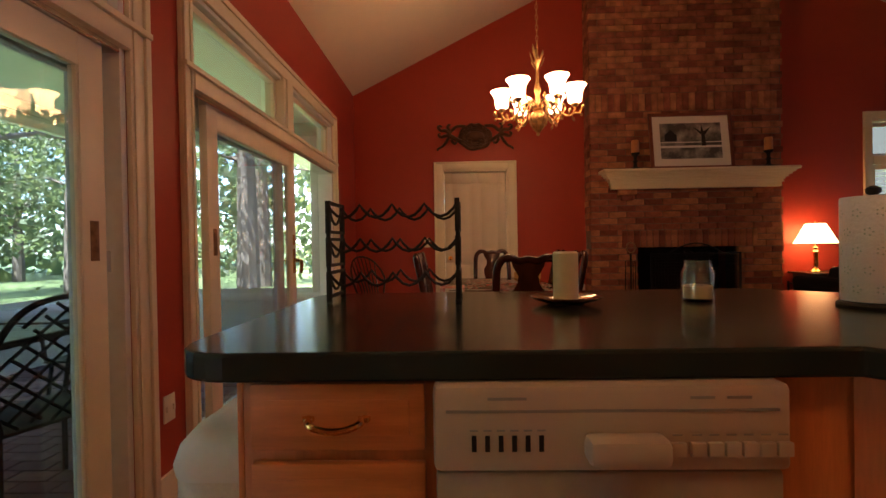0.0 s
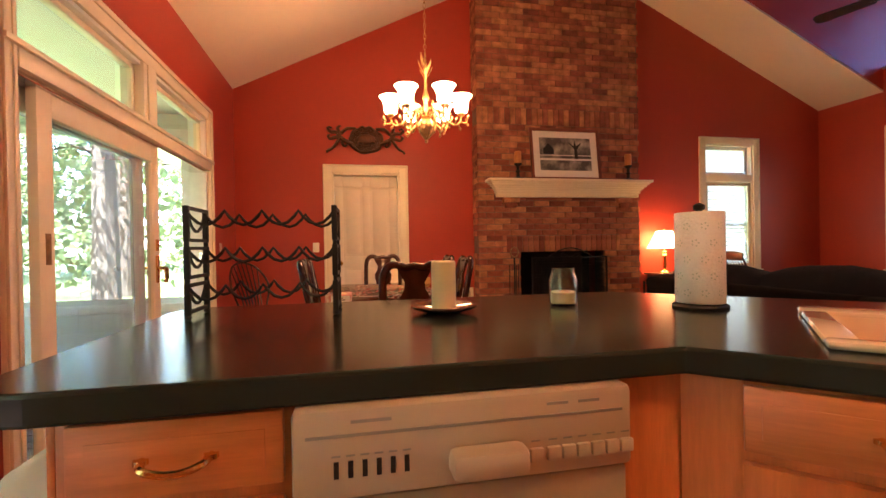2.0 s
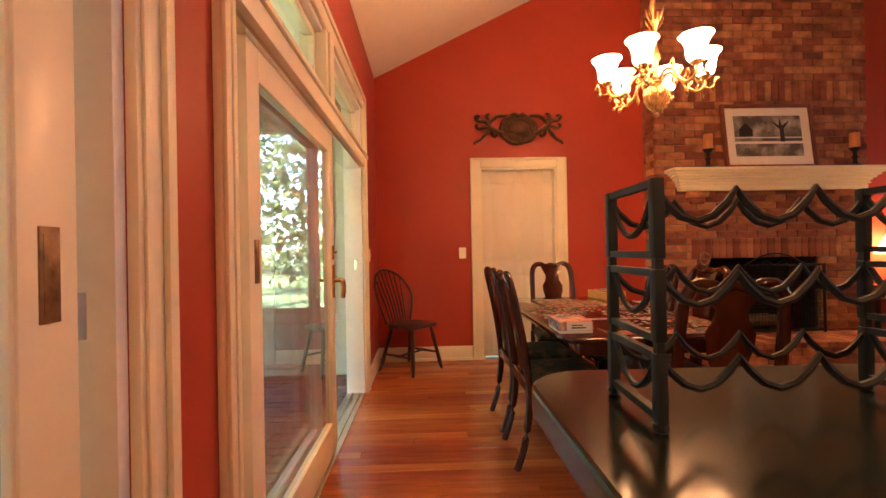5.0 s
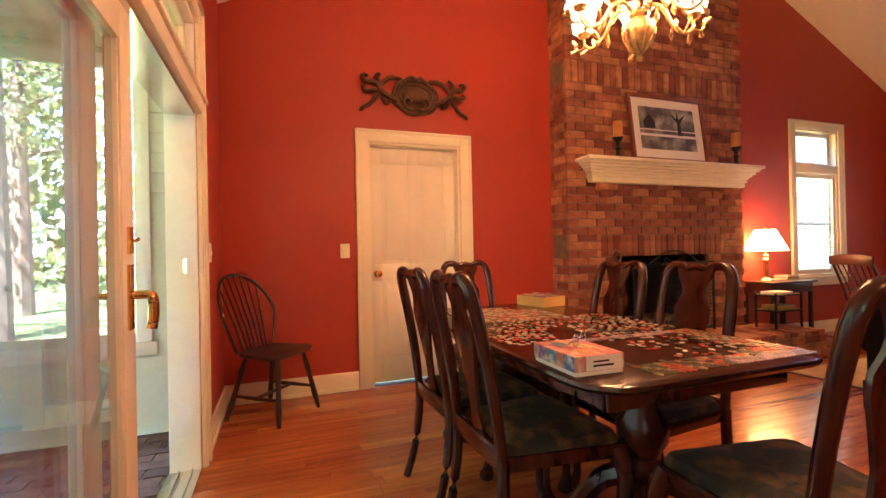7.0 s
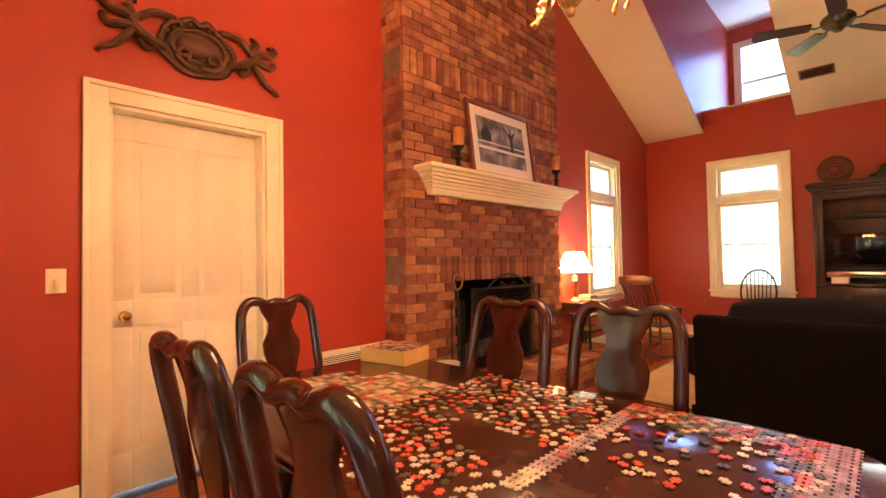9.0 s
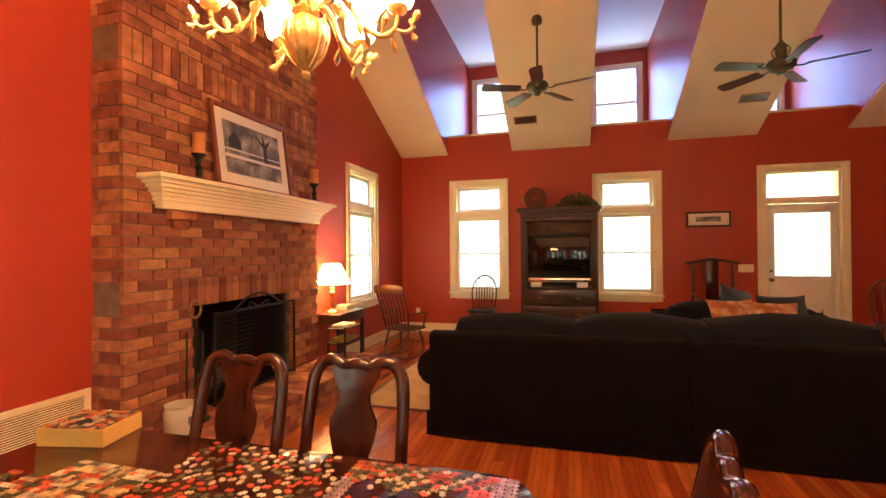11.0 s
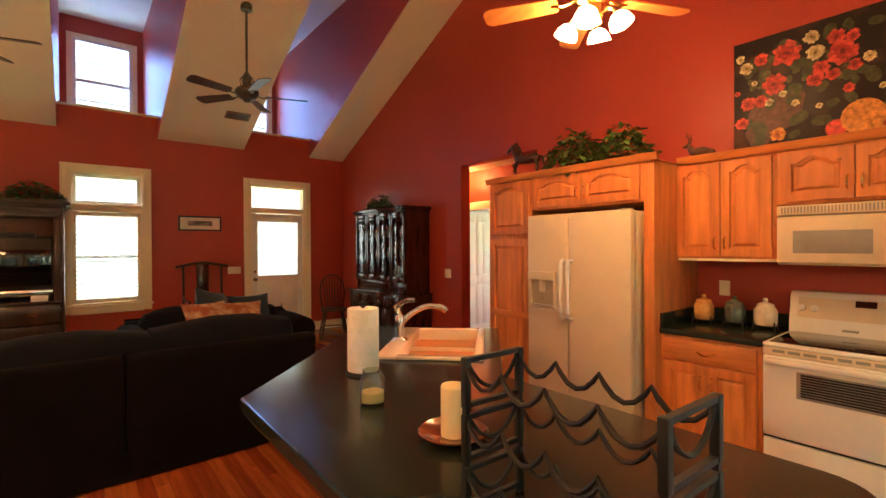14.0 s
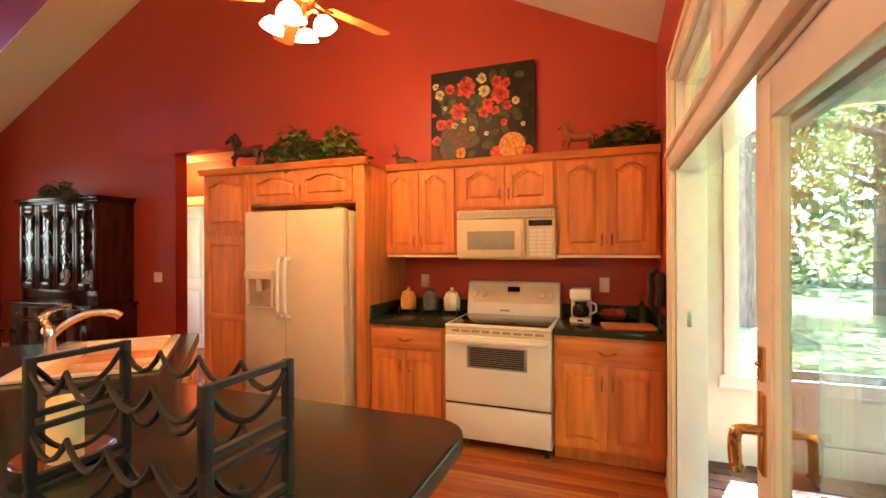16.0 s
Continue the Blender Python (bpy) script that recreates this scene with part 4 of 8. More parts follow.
cabinet("wall_cabinet", -1.03, -0.34, YU, 1.385, 2.09, 2, "honey oak wall cabinet with arched raised panels", G, 0, True, "b", False)
cabinet("wall_cabinet", 1.13, 2.16, YT, 1.80, 2.09, 2, "short honey oak cabinet bridging over the refrigerator", G, 0, True, "b", False)
e = cabinet("pantry_cabinet", 2.16, 2.69, YT, 0.10, 2.09, 1, "tall honey oak pantry cabinet with two doors", G, 0, False, "", True)
for ch in list(e.children):
    if ch.name.startswith("door"):
        for sub_part in list(ch.children):
            bpy.data.objects.remove(sub_part)
        bpy.data.objects.remove(ch)
arch_door(e, 0.025, 0.13, 0.48, 1.42, 0, False, "", "lower_door")
arch_door(e, 0.025, 1.60, 0.48, 0.47, 0, True, "", "upper_door")
part("mid_rail", boxes((0.03, 0.5, 0.0, 0.024, 0.82, 0.88)), OAKH, e, "", 0.002)
e = thing("side_panel", (1.075, YT, 0), "full-height honey oak panel beside the refrigerator", "cabinet panel", 0, G)
part("panel", boxes((-0.02, 0.055, YK - YT + 0.003, 0, 0, 2.09)), OAK, e, "", 0.002)
e = thing("crown_moulding", (0, YU, 2.09), "honey oak crown moulding along the cabinet tops", "moulding", 0, G)
prof = [(0.0, 0.0), (0.022, 0.0), (0.03, 0.012), (0.04, 0.035), (0.045, 0.05), (0.0, 0.05)]
bm = bmesh.new()
prism(bm, prof, -1.03, 1.05, "x")
part("crown", bm, OAKH, e)
bm = bmesh.new()
prism(bm, [(a + YT - YU, b) for a, b in prof], 1.02, 2.72, "x")
part("crown", bm, OAKH, e)
part("top_board", boxes((-1.03, 1.05, YK - YU + 0.003, 0, 0.0, 0.012), (1.05, 2.70, YK - YU + 0.003, YT - YU, 0.0, 0.012)), OAKH, e)
part("light_rail", boxes((0.43, 1.05, -0.012, 0.012, -0.72, -0.703), (-1.03, -0.34, -0.012, 0.012, -0.72, -0.703)), TRIM, e, "cream strip under the wall cabinets")

e = thing("worktop", (0, YB, 0.855), "dark green laminate worktop with upstand either side of the range", "worktop")
part("top", boxes((0.432, 1.058, YK - YB + 0.003, 0.03, 0, 0.04)), LAM, e, "", 0.006)
part("top", boxes((-1.035, -0.342, YK - YB + 0.003, 0.03, 0, 0.04)), LAM, e, "", 0.006)
part("upstand", boxes((0.432, 1.035, YK - YB + 0.003, YK - YB + 0.022, 0.04, 0.14), (1.036, 1.056, YK - YB + 0.003, 0.02, 0.04, 0.14)), LAM, e, "", 0.004)
part("upstand", boxes((-1.012, -0.342, YK - YB + 0.003, YK - YB + 0.022, 0.04, 0.14), (-1.036, -1.016, YK - YB + 0.003, 0.02, 0.04, 0.14)), LAM, e, "", 0.004)

# range
e = thing("range", (0.045, -0.86, 0), "white electric range with black glass cooktop and window slots", "cooker")
part("body", boxes((-0.38, 0.38, -0.62, 0.0, 0.06, 0.87)), ENAMEL, e, "", 0.004)
part("oven_door", boxes((-0.378, 0.378, 0.002, 0.045, 0.335, 0.82)), ENAMEL, e, "", 0.012)
part("drawer", boxes((-0.378, 0.378, 0.002, 0.04, 0.075, 0.32)), ENAMEL, e, "", 0.012)
part("drawer_shadow_gap", boxes((-0.376, 0.376, 0.0, 0.02, 0.318, 0.337)), BLACK, e)
part("door_window", boxes((-0.22, 0.21, 0.045, 0.047, 0.59, 0.745)), GREYPLASTIC, e, "slotted oven window", 0.001)
sl = part("window_slot", boxes((-0.2, 0.19, 0.047, 0.049, 0, 0.0098)), BLACK, e)
sl.matrix_basis = pose(0, 0, 0.605)
for i in range(1, 9):
    again(sl, pose(0, 0, 0.605 + i * 0.015))
bm = boxes((-0.36, 0.36, 0.05, 0.085, 0.775, 0.81))
part("door_handle", bm, ENAMEL, e, "", 0.012)
part("vent_strip", boxes((-0.38, 0.38, 0.0, 0.03, 0.822, 0.868)), BISQUE, e, "", 0.006)
sl = part("vent_slot", boxes((-0.03, 0.03, 0.03, 0.032, 0.838, 0.856)), GREYPLASTIC, e)
sl.matrix_basis = pose(-0.30, 0, 0)
for i in range(1, 9):
    again(sl, pose(-0.30 + 0.075 * i, 0, 0))
part("cooktop_frame", boxes((-0.382, 0.382, -0.57, 0.035, 0.87, 0.895)), ENAMEL, e, "", 0.01)
part("cooktop_glass", boxes((-0.355, 0.355, -0.53, 0.005, 0.893, 0.899)), BLACKGLASS, e, "black glass cooktop", 0.003)
bm = bmesh.new()
prism(bm, [(-0.625, 0.88), (-0.50, 0.88), (-0.51, 0.985), (-0.545, 1.14), (-0.56, 1.165), (-0.625, 1.17)], -0.38, 0.38, "x")
part("control_panel", bm, ENAMEL, e, "", 0.012)
bm = bmesh.new()
prism(bm, [(-0.515, 0.995), (-0.511, 0.995), (-0.541, 1.13), (-0.545, 1.13)], -0.33, 0.33, "x")
part("control_glass", bm, BISQUE, e, "cream control fascia")
bm = bmesh.new()
prism(bm, [(-0.531, 1.085), (-0.527, 1.085), (-0.536, 1.125), (-0.540, 1.125)], -0.06, 0.04, "x")
part("clock", bm, BLACKGLASS, e, "dark oven clock")
for i, x in enumerate((-0.31, -0.24, 0.24, 0.31)):
    bm = bmesh.new()
    lathe(bm, [(0.024, 0), (0.022, 0.018), (0.008, 0.02), (0.008, 0.028), (0, 0.028)], n=16)
    bm.transform(pose(x, -0.524, 1.06, -78, 0, 0))
    part("burner_knob", bm, ENAMEL, e)
part("name_bar", boxes((0.02, 0.1, -0.508, -0.503, 0.925, 0.94)), GREYPLASTIC, e)
for x in (-0.34, 0.34):
    bm = bmesh.new()
    lathe(bm, [(0.02, 0), (0.02, 0.02), (0.01, 0.025), (0.01, 0.065)], x, -0.03, 10)
    part("foot", bm, BLACK, e)

# microwave
e = thing("microwave", (0.045, -1.12, 1.355), "bisque over-range microwave with grey window", "microwave")
part("body", boxes((-0.378, 0.378, YK + 1.123, 0.0, 0, 0.378)), BISQUE, e, "", 0.006)
part("door", boxes((-0.16, 0.376, 0.0, 0.03, 0.012, 0.305)), BISQUE, e, "", 0.01)
part("window", boxes((-0.08, 0.29, 0.03, 0.032, 0.075, 0.215)), GREYPLASTIC, e, "dim grey door window", 0.004)
part("control_panel", boxes((-0.376, -0.165, 0.0, 0.028, 0.012, 0.305)), BISQUE, e, "", 0.008)
part("display", boxes((-0.355, -0.185, 0.028, 0.03, 0.25, 0.292)), BLACKGLASS, e, "black digital display")
k = part("key", boxes((-0.022, 0.022, 0.028, 0.0305, -0.009, 0.009)), ENAMEL, e)
k.matrix_basis = pose(-0.33, 0, 0.04)
for r in range(7):
    for c in range(3):
        if r or c:
            again(k, pose(-0.33 + 0.058 * c, 0, 0.04 + 0.029 * r))
bm = bmesh.new()
tube(bm, curve([(-0.145, 0.03, 0.03), (-0.145, 0.055, 0.06), (-0.145, 0.06, 0.16), (-0.145, 0.055, 0.26), (-0.145, 0.03, 0.29)], 4), 0.013, 8)
part("door_handle", bm, BISQUE, e)
part("vent_panel", boxes((-0.376, 0.376, 0.0, 0.03, 0.312, 0.376)), BISQUE, e, "", 0.008)
sl = part("vent_slot", boxes((-0.004, 0.004, 0.03, 0.031, 0.325, 0.365)), GREYPLASTIC, e)
sl.matrix_basis = pose(-0.35, 0, 0)
for i in range(1, 43):
    again(sl, pose(-0.35 + i * 0.0166, 0, 0))
part("under_light", boxes((-0.1, 0.1, -0.2, -0.1, -0.004, 0.0)), TRIM, e)

# refrigerator
e = thing("refrigerator", (1.635, -0.76, 0), "bisque side-by-side refrigerator with ice dispenser", "refrigerator")
part("body", boxes((-0.468, 0.468, -0.70, 0.04, 0.02, 1.735)), BISQUE, e, "", 0.006)
part("freezer_door", boxes((0.062, 0.472, 0.045, 0.125, 0.05, 1.745)), BISQUE, e, "", 0.014)
part("fridge_door", boxes((-0.472, 0.054, 0.045, 0.125, 0.05, 1.745)), BISQUE, e, "", 0.014)
part("kick_grille", boxes((-0.44, 0.44, 0.0, 0.06, 0.0, 0.045)), GREYPLASTIC, e)
for x in (0.092, 0.024):
    bm = bmesh.new()
    tube(bm, curve([(x, 0.12, 0.90), (x, 0.172, 0.925), (x, 0.18, 1.10), (x, 0.172, 1.34), (x, 0.12, 1.365)], 5), 0.018, 8)
    part("door_handle", bm, ENAMEL, e)
disp = part("dispenser_surround", boxes((0.165, 0.44, 0.125, 0.150, 0.96, 0.985), (0.165, 0.44, 0.125, 0.165, 1.20, 1.27), (0.165, 0.19, 0.125, 0.148, 0.985, 1.20), (0.415, 0.44, 0.125, 0.148, 0.985, 1.20)), BISQUE, e, "", 0.006)
# Flat plate; the recess's depth is only shade in its colour.
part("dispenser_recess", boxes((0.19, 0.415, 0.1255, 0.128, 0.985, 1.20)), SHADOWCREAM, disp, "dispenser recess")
part("dispenser_lever", boxes((0.28, 0.325, 0.128, 0.155, 1.10, 1.20)), BISQUE, disp, "", 0.004)
part("drip_tray", boxes((0.195, 0.41, 0.128, 0.160, 0.985, 0.995)), GREYPLASTIC, disp, "", 0.002)
part("top_hinge", boxes((-0.45, -0.38, 0.05, 0.12, 1.735, 1.755)), GREYPLASTIC, e)

# things on the worktop
def canister(x, y, material, label):
    e = thing("canister", (x, y, 0.895), label, "canister", 6, "glazed canisters")
    bm = bmesh.new()
    lathe(bm, [(0.062, 0.03), (0.07, 0.05), (0.072, 0.13), (0.06, 0.155), (0.05, 0.16)], n=8)
    part("jar", bm, material, e, "", 0.004)
    bm = bmesh.new()
    lathe(bm, [(0.056, 0.16), (0.05, 0.178), (0.02, 0.19), (0.012, 0.196), (0.018, 0.205), (0.012, 0.218), (0.0, 0.22)], n=12)
    part("lid", bm, material, e)
    bm = bmesh.new()
    for s in (-1, 1):
        tube(bm, [(-0.06, s * 0.06, 0.028), (0.06, s * 0.06, 0.028)], 0.005, 6)
        tube(bm, [(s * 0.06, -0.06, 0.028), (s * 0.06, 0.06, 0.028)], 0.005, 6)
        for u in (-1, 1):
            tube(bm, [(s * 0.06, u * 0.06, 0.06), (s * 0.062, u * 0.062, 0.0)], 0.005, 6)
    part("stand", bm, IRON, e, "black iron stand")


canister(0.93, -1.28, ORANGEGLAZE, "orange glazed canister on an iron stand")
canister(0.73, -1.30, TEALGLAZE, "grey-green glazed canister on an iron stand")
canister(0.54, -1.30, CREAMGLAZE, "cream glazed canister on an iron stand")
e = thing("coffee_maker", (-0.50, -1.27, 0.895), "small white drip coffee maker with glass jug", "coffee maker")
part("base", boxes((-0.075, 0.075, -0.08, 0.12, 0, 0.035)), ENAMEL, e, "", 0.01)
part("tower", boxes((-0.075, 0.075, -0.1, -0.02, 0.035, 0.24)), ENAMEL, e, "", 0.01)
part("brew_head", boxes((-0.075, 0.075, -0.1, 0.11, 0.165, 0.245)), ENAMEL, e, "", 0.014)
bm = bmesh.new()
lathe(bm, [(0.05, 0.037), (0.062, 0.06), (0.06, 0.1), (0.042, 0.13), (0.046, 0.15)], 0, 0.05, 16)
part("jug", bm, BLACKGLASS, e, "dark glass jug")
bm = bmesh.new()
tube(bm, curve([(-0.045, 0.05, 0.14), (-0.1, 0.05, 0.135), (-0.105, 0.05, 0.08), (-0.06, 0.05, 0.06)], 5), 0.008, 8)
part("jug_handle", bm, ENAMEL, e)
part("switch", boxes((-0.02, 0.02, 0.12, 0.123, 0.01, 0.025)), BLACK, e)
e = thing("cutting_board", (-0.82, -1.06, 0.895), "worn wooden cutting board on the worktop", "cutting board", 8)
part("board", boxes((-0.17, 0.17, -0.11, 0.11, 0, 0.018)), mat("board_beech", (0.42, 0.17, 0.07), 0.6, var=0.2, scale=4, stretch=(1, 8, 8)), e, "", 0.006)
e = thing("fruit_bowl", (-0.72, -1.36, 0.895), "shallow bowl of red and orange fruit", "fruit bowl")
bm = bmesh.new()
lathe(bm, [(0.05, 0.0), (0.10, 0.02), (0.12, 0.05), (0.115, 0.05), (0.09, 0.024), (0.0, 0.012)], n=20)
part("bowl", bm, COPPER, e)
for i, (x, y, r) in enumerate([(-0.05, 0, 0.038), (0.045, 0.02, 0.036), (0, -0.045, 0.036), (0.0, 0.03, 0.034)]):
    bm = bmesh.new()
    bmesh.ops.create_uvsphere(bm, u_segments=14, v_segments=9, radius=r)
    bmesh.ops.scale(bm, verts=bm.verts, vec=(1, 1, 0.9))
    bmesh.ops.translate(bm, verts=bm.verts, vec=(x, y, 0.055))
    part("fruit", bm, mat("red_fruit", (0.5, 0.06, 0.02), 0.35, var=0.3, scale=9), e)
e = thing("bottle", (-0.92, -1.30, 0.895), "slim clear glass bottle on the worktop", "bottle")
bm = bmesh.new()
lathe(bm, [(0.028, 0), (0.03, 0.01), (0.03, 0.11), (0.012, 0.15), (0.012, 0.2)], n=14)
part("glass", bm, GLASS, e)
e = thing("wall_telephone", (XL, -0.95, 1.17), "black wall telephone with hanging handset", "telephone")
part("base", boxes((0.002, 0.05, -0.05, 0.05, -0.11, 0.11)), BLACK, e, "", 0.012)
bm = bmesh.new()
tube(bm, curve([(0.05, 0.02, 0.13), (0.085, 0.02, 0.1), (0.08, 0.02, 0), (0.085, 0.02, -0.1), (0.05, 0.02, -0.14)], 4), 0.02, 8)
part("handset", bm, BLACK, e)
bm = bmesh.new()
tube(bm, curve([(0.05, 0.0, -0.13), (0.045, 0.01, -0.25), (0.05, 0.03, -0.33), (0.04, 0.05, -0.22), (0.03, 0.04, -0.11)], 5), 0.006, 6)
part("cord", bm, BLACK, e)


# greenery and ornaments along the cabinet tops
def leaves(bm, centre, size, n, seed, leaf=0.05, drop=0.0):
    """Pointed folded leaves scattered round a low mound."""
    rnd = random.Random(seed)
    for i in range(n):
        a = rnd.uniform(0, 6.28)
        r = math.sqrt(rnd.random())
        x, y = size[0] * r * math.cos(a), size[1] * r * math.sin(a)
        z = size[2] * (1 - r * r) * rnd.uniform(0.25, 1.0) + rnd.uniform(0, 0.02) - (drop * rnd.random() if r > 0.8 else 0)
        c = Vector(centre) + Vector((x, y, z))
        s = leaf * rnd.uniform(0.7, 1.25)
        d = Vector((math.cos(a + rnd.gauss(0, 0.7)), math.sin(a + rnd.gauss(0, 0.7)), rnd.uniform(-0.7, 0.6))).normalized()
        side = d.cross(Vector((0, 0, 1))).normalized()
        nrm = side.cross(d)
        v = [bm.verts.new(c + p) for p in (Vector((0, 0, 0)), d * s * 0.45 + side * s * 0.42, d * s * 1.1 - nrm * s * 0.2, d * s * 0.45 - side * s * 0.42, d * s * 0.5 - nrm * s * 0.14)]
        bm.faces.new((v[0], v[1], v[4]))
        bm.faces.new((v[1], v[2], v[4]))
        bm.faces.new((v[2], v[3], v[4]))
        bm.faces.new((v[3], v[0], v[4]))


def ivy(name, at, size, n, seed, label, leaf=0.055, drop=0.0):
    e = thing(name, at, label, "plant", 0, "trailing greenery")
    bm = bmesh.new()
    lathe(bm, [(min(size[:2]) * 0.5, 0), (min(size[:2]) * 0.7, 0.04), (min(size[:2]) * 0.65, 0.05), (0.0, 0.05)], n=14)
    part("basket", bm, WALNUT, e, "low wicker basket")
    rnd = random.Random(seed)
    bm = bmesh.new()
    for i in range(14):
        a = rnd.uniform(0, 6.28)
        k = rnd.uniform(0.5, 0.95)
        tube(bm, [(0, 0, 0.04), (size[0] * k * 0.5 * math.cos(a), size[1] * k * 0.5 * math.sin(a), size[2] * 0.7), (size[0] * k * math.cos(a), size[1] * k * math.sin(a), size[2] * 0.3)], 0.003, 4)
    part("stems", bm, BARK, e)
    bm = bmesh.new()
    leaves(bm, (0, 0, 0.02), size, n, seed + 1, leaf, drop)
    o = part("leaves", bm, IVY, e, "", 0, False)
    o["kind"] = "stuff"


ivy("ivy_plant", (1.84, -0.93, 2.14), (0.29, 0.18, 0.33), 460, 3, "bushy variegated ivy trailing over the cabinet top", 0.06, 0.1)
ivy("ivy_plant", (1.40, -0.93, 2.14), (0.25, 0.17, 0.30), 340, 13, "bushy variegated ivy on the cabinet top", 0.06, 0.06)
ivy("ivy_plant", (-0.83, -1.26, 2.14), (0.24, 0.12, 0.20), 300, 23, "dark ivy mound on the corner cabinet", 0.055)


def horse(at, rz, s, material, label):
    """A plain prancing horse figure."""
    bm = bmesh.new()
    tube(bm, [(-0.5, 0, 0.62), (-0.35, 0, 0.66), (0, 0, 0.62), (0.3, 0, 0.66), (0.45, 0, 0.72)], [0.08, 0.17, 0.16, 0.17, 0.1], 10)
    tube(bm, curve([(0.38, 0, 0.74), (0.52, 0, 0.95), (0.60, 0, 1.14), (0.66, 0, 1.2)], 4), [0.15, 0.14, 0.13, 0.12, 0.11, 0.1, 0.1, 0.09, 0.09, 0.08, 0.08, 0.07, 0.06], 10)
    tube(bm, [(0.58, 0, 1.18), (0.75, 0, 1.08), (0.86, 0, 0.98)], [0.085, 0.075, 0.05], 10)
    tube(bm, curve([(0.3, 0, 0.9), (0.4, 0, 1.1), (0.52, 0, 1.26)], 4), 0.06, 6, flat=1.6)
    for x, y, kx in ((0.34, 0.09, 0.1), (0.34, -0.09, 0.34), (-0.38, 0.09, -0.12), (-0.38, -0.09, 0.05)):
        lift = 0.3 if kx > 0.3 else 0.0
        tube(bm, [(x, y, 0.6), (x + kx, y, 0.36 + lift * 0.5), (x + kx * 0.8, y, 0.05 + lift), (x + kx * 0.8 + 0.05, y, lift)], [0.09, 0.055, 0.04, 0.05], 8)
    tube(bm, curve([(-0.48, 0, 0.68), (-0.66, 0, 0.62), (-0.72, 0, 0.3)], 4), [0.05] * 4 + [0.06] * 3 + [0.02] * 2, 6)
    bm.transform(pose(0, 0, 0, 0, 0, 0) @ Matrix.Diagonal((s, s, s, 1)))
    o = part("horse_figurine", bm, material, None)
    o.matrix_basis = pose(*at, 0, 0, rz)
    tagged(o, label, "figurine")


horse((2.36, -0.93, 2.14), 5, 0.27, DARKWOOD, "dark bronze prancing horse figurine on the pantry")
horse((-0.50, -1.24, 2.14), 0, 0.20, mat("red_clay", (0.34, 0.10, 0.04), 0.6, var=0.3), "small terracotta horse figurine on the cabinets")
bm = bmesh.new()
tube(bm, [(-0.09, 0, 0.03), (-0.02, 0, 0.045), (0.06, 0, 0.045)], [0.02, 0.04, 0.035], 10)
tube(bm, [(0.06, 0, 0.05), (0.09, 0, 0.1)], [0.028, 0.018], 8)
tube(bm, [(0.085, 0, 0.11), (0.13, 0, 0.1)], [0.02, 0.009], 8)
for s in (-1, 1):
    tube(bm, [(0.085, s * 0.008, 0.12), (0.08, s * 0.03, 0.16), (0.09, s * 0.035, 0.2)], [0.005, 0.004, 0.003], 5)
    tube(bm, [(0.081, s * 0.028, 0.155), (0.1, s * 0.04, 0.175)], 0.003, 5)
o = part("deer_figurine", bm, WALNUT)
o.matrix_basis = pose(0.93, -1.24, 2.14, 0, 0, 0)
tagged(o, "small reclining brown deer figurine on the cabinets", "figurine")

# flower painting
e = thing("flower_painting", (0.325, YK, 2.165), "unframed dark still life of red and white flowers", "painting")
pm = mat("painting_ground", (0.020, 0.014, 0.010), 0.45, var=0.5, scale=4, second=(0.11, 0.05, 0.024), second_at=0.62)
art = part("canvas", boxes((-0.455, 0.455, 0.012, 0.045, 0.0, 0.82)), pm, e, "", 0.002)
art.matrix_basis = pose(0, 0, 0, 0, 0, 0)
rnd = random.Random(8)


def blot(bm, x, z, r, y, k):
    n = 14
    ph = rnd.uniform(0, 6)
    pts = [(x + r * (1 + 0.22 * math.sin(k * a + ph)) * math.cos(a), z + r * (1 + 0.22 * math.sin(k * a + ph)) * math.sin(a)) for a in [6.2832 * i / n for i in range(n)]]
    y += rnd.uniform(0, 0.0009)
    prism(bm, pts, y, y + 0.0012, "y")


def bloom(x, z, r, c):
    """A painted flower: a ragged base, two rings of petals and a heart."""
    bm = bmesh.new()
    blot(bm, x, z, r * 0.9, 0.045, 5)
    part("painted_flower", bm, petal_mats[c][0], art)
    for ring_r, size, shade, lift, n in ((0.68, 0.36, 1, 0.0463, 7), (0.36, 0.3, 0, 0.0476, 5)):
        bm = bmesh.new()
        for i in range(n):
            a = 6.2832 * i / n + x * 9 + rnd.uniform(-0.3, 0.3)
            blot(bm, x + ring_r * r * math.cos(a), z + ring_r * r * math.sin(a), r * size * rnd.uniform(0.6, 1.1), lift, 3)
        part("painted_petals", bm, petal_mats[c][shade], art)
    bm = bmesh.new()
    blot(bm, x, z, r * 0.2, 0.0489, 2)
    part("painted_heart", bm, petal_mats[c][2], art)


def shades(name, *cols):
    return [mat(name, c, 0.5, var=0.45, scale=34) for c in cols]


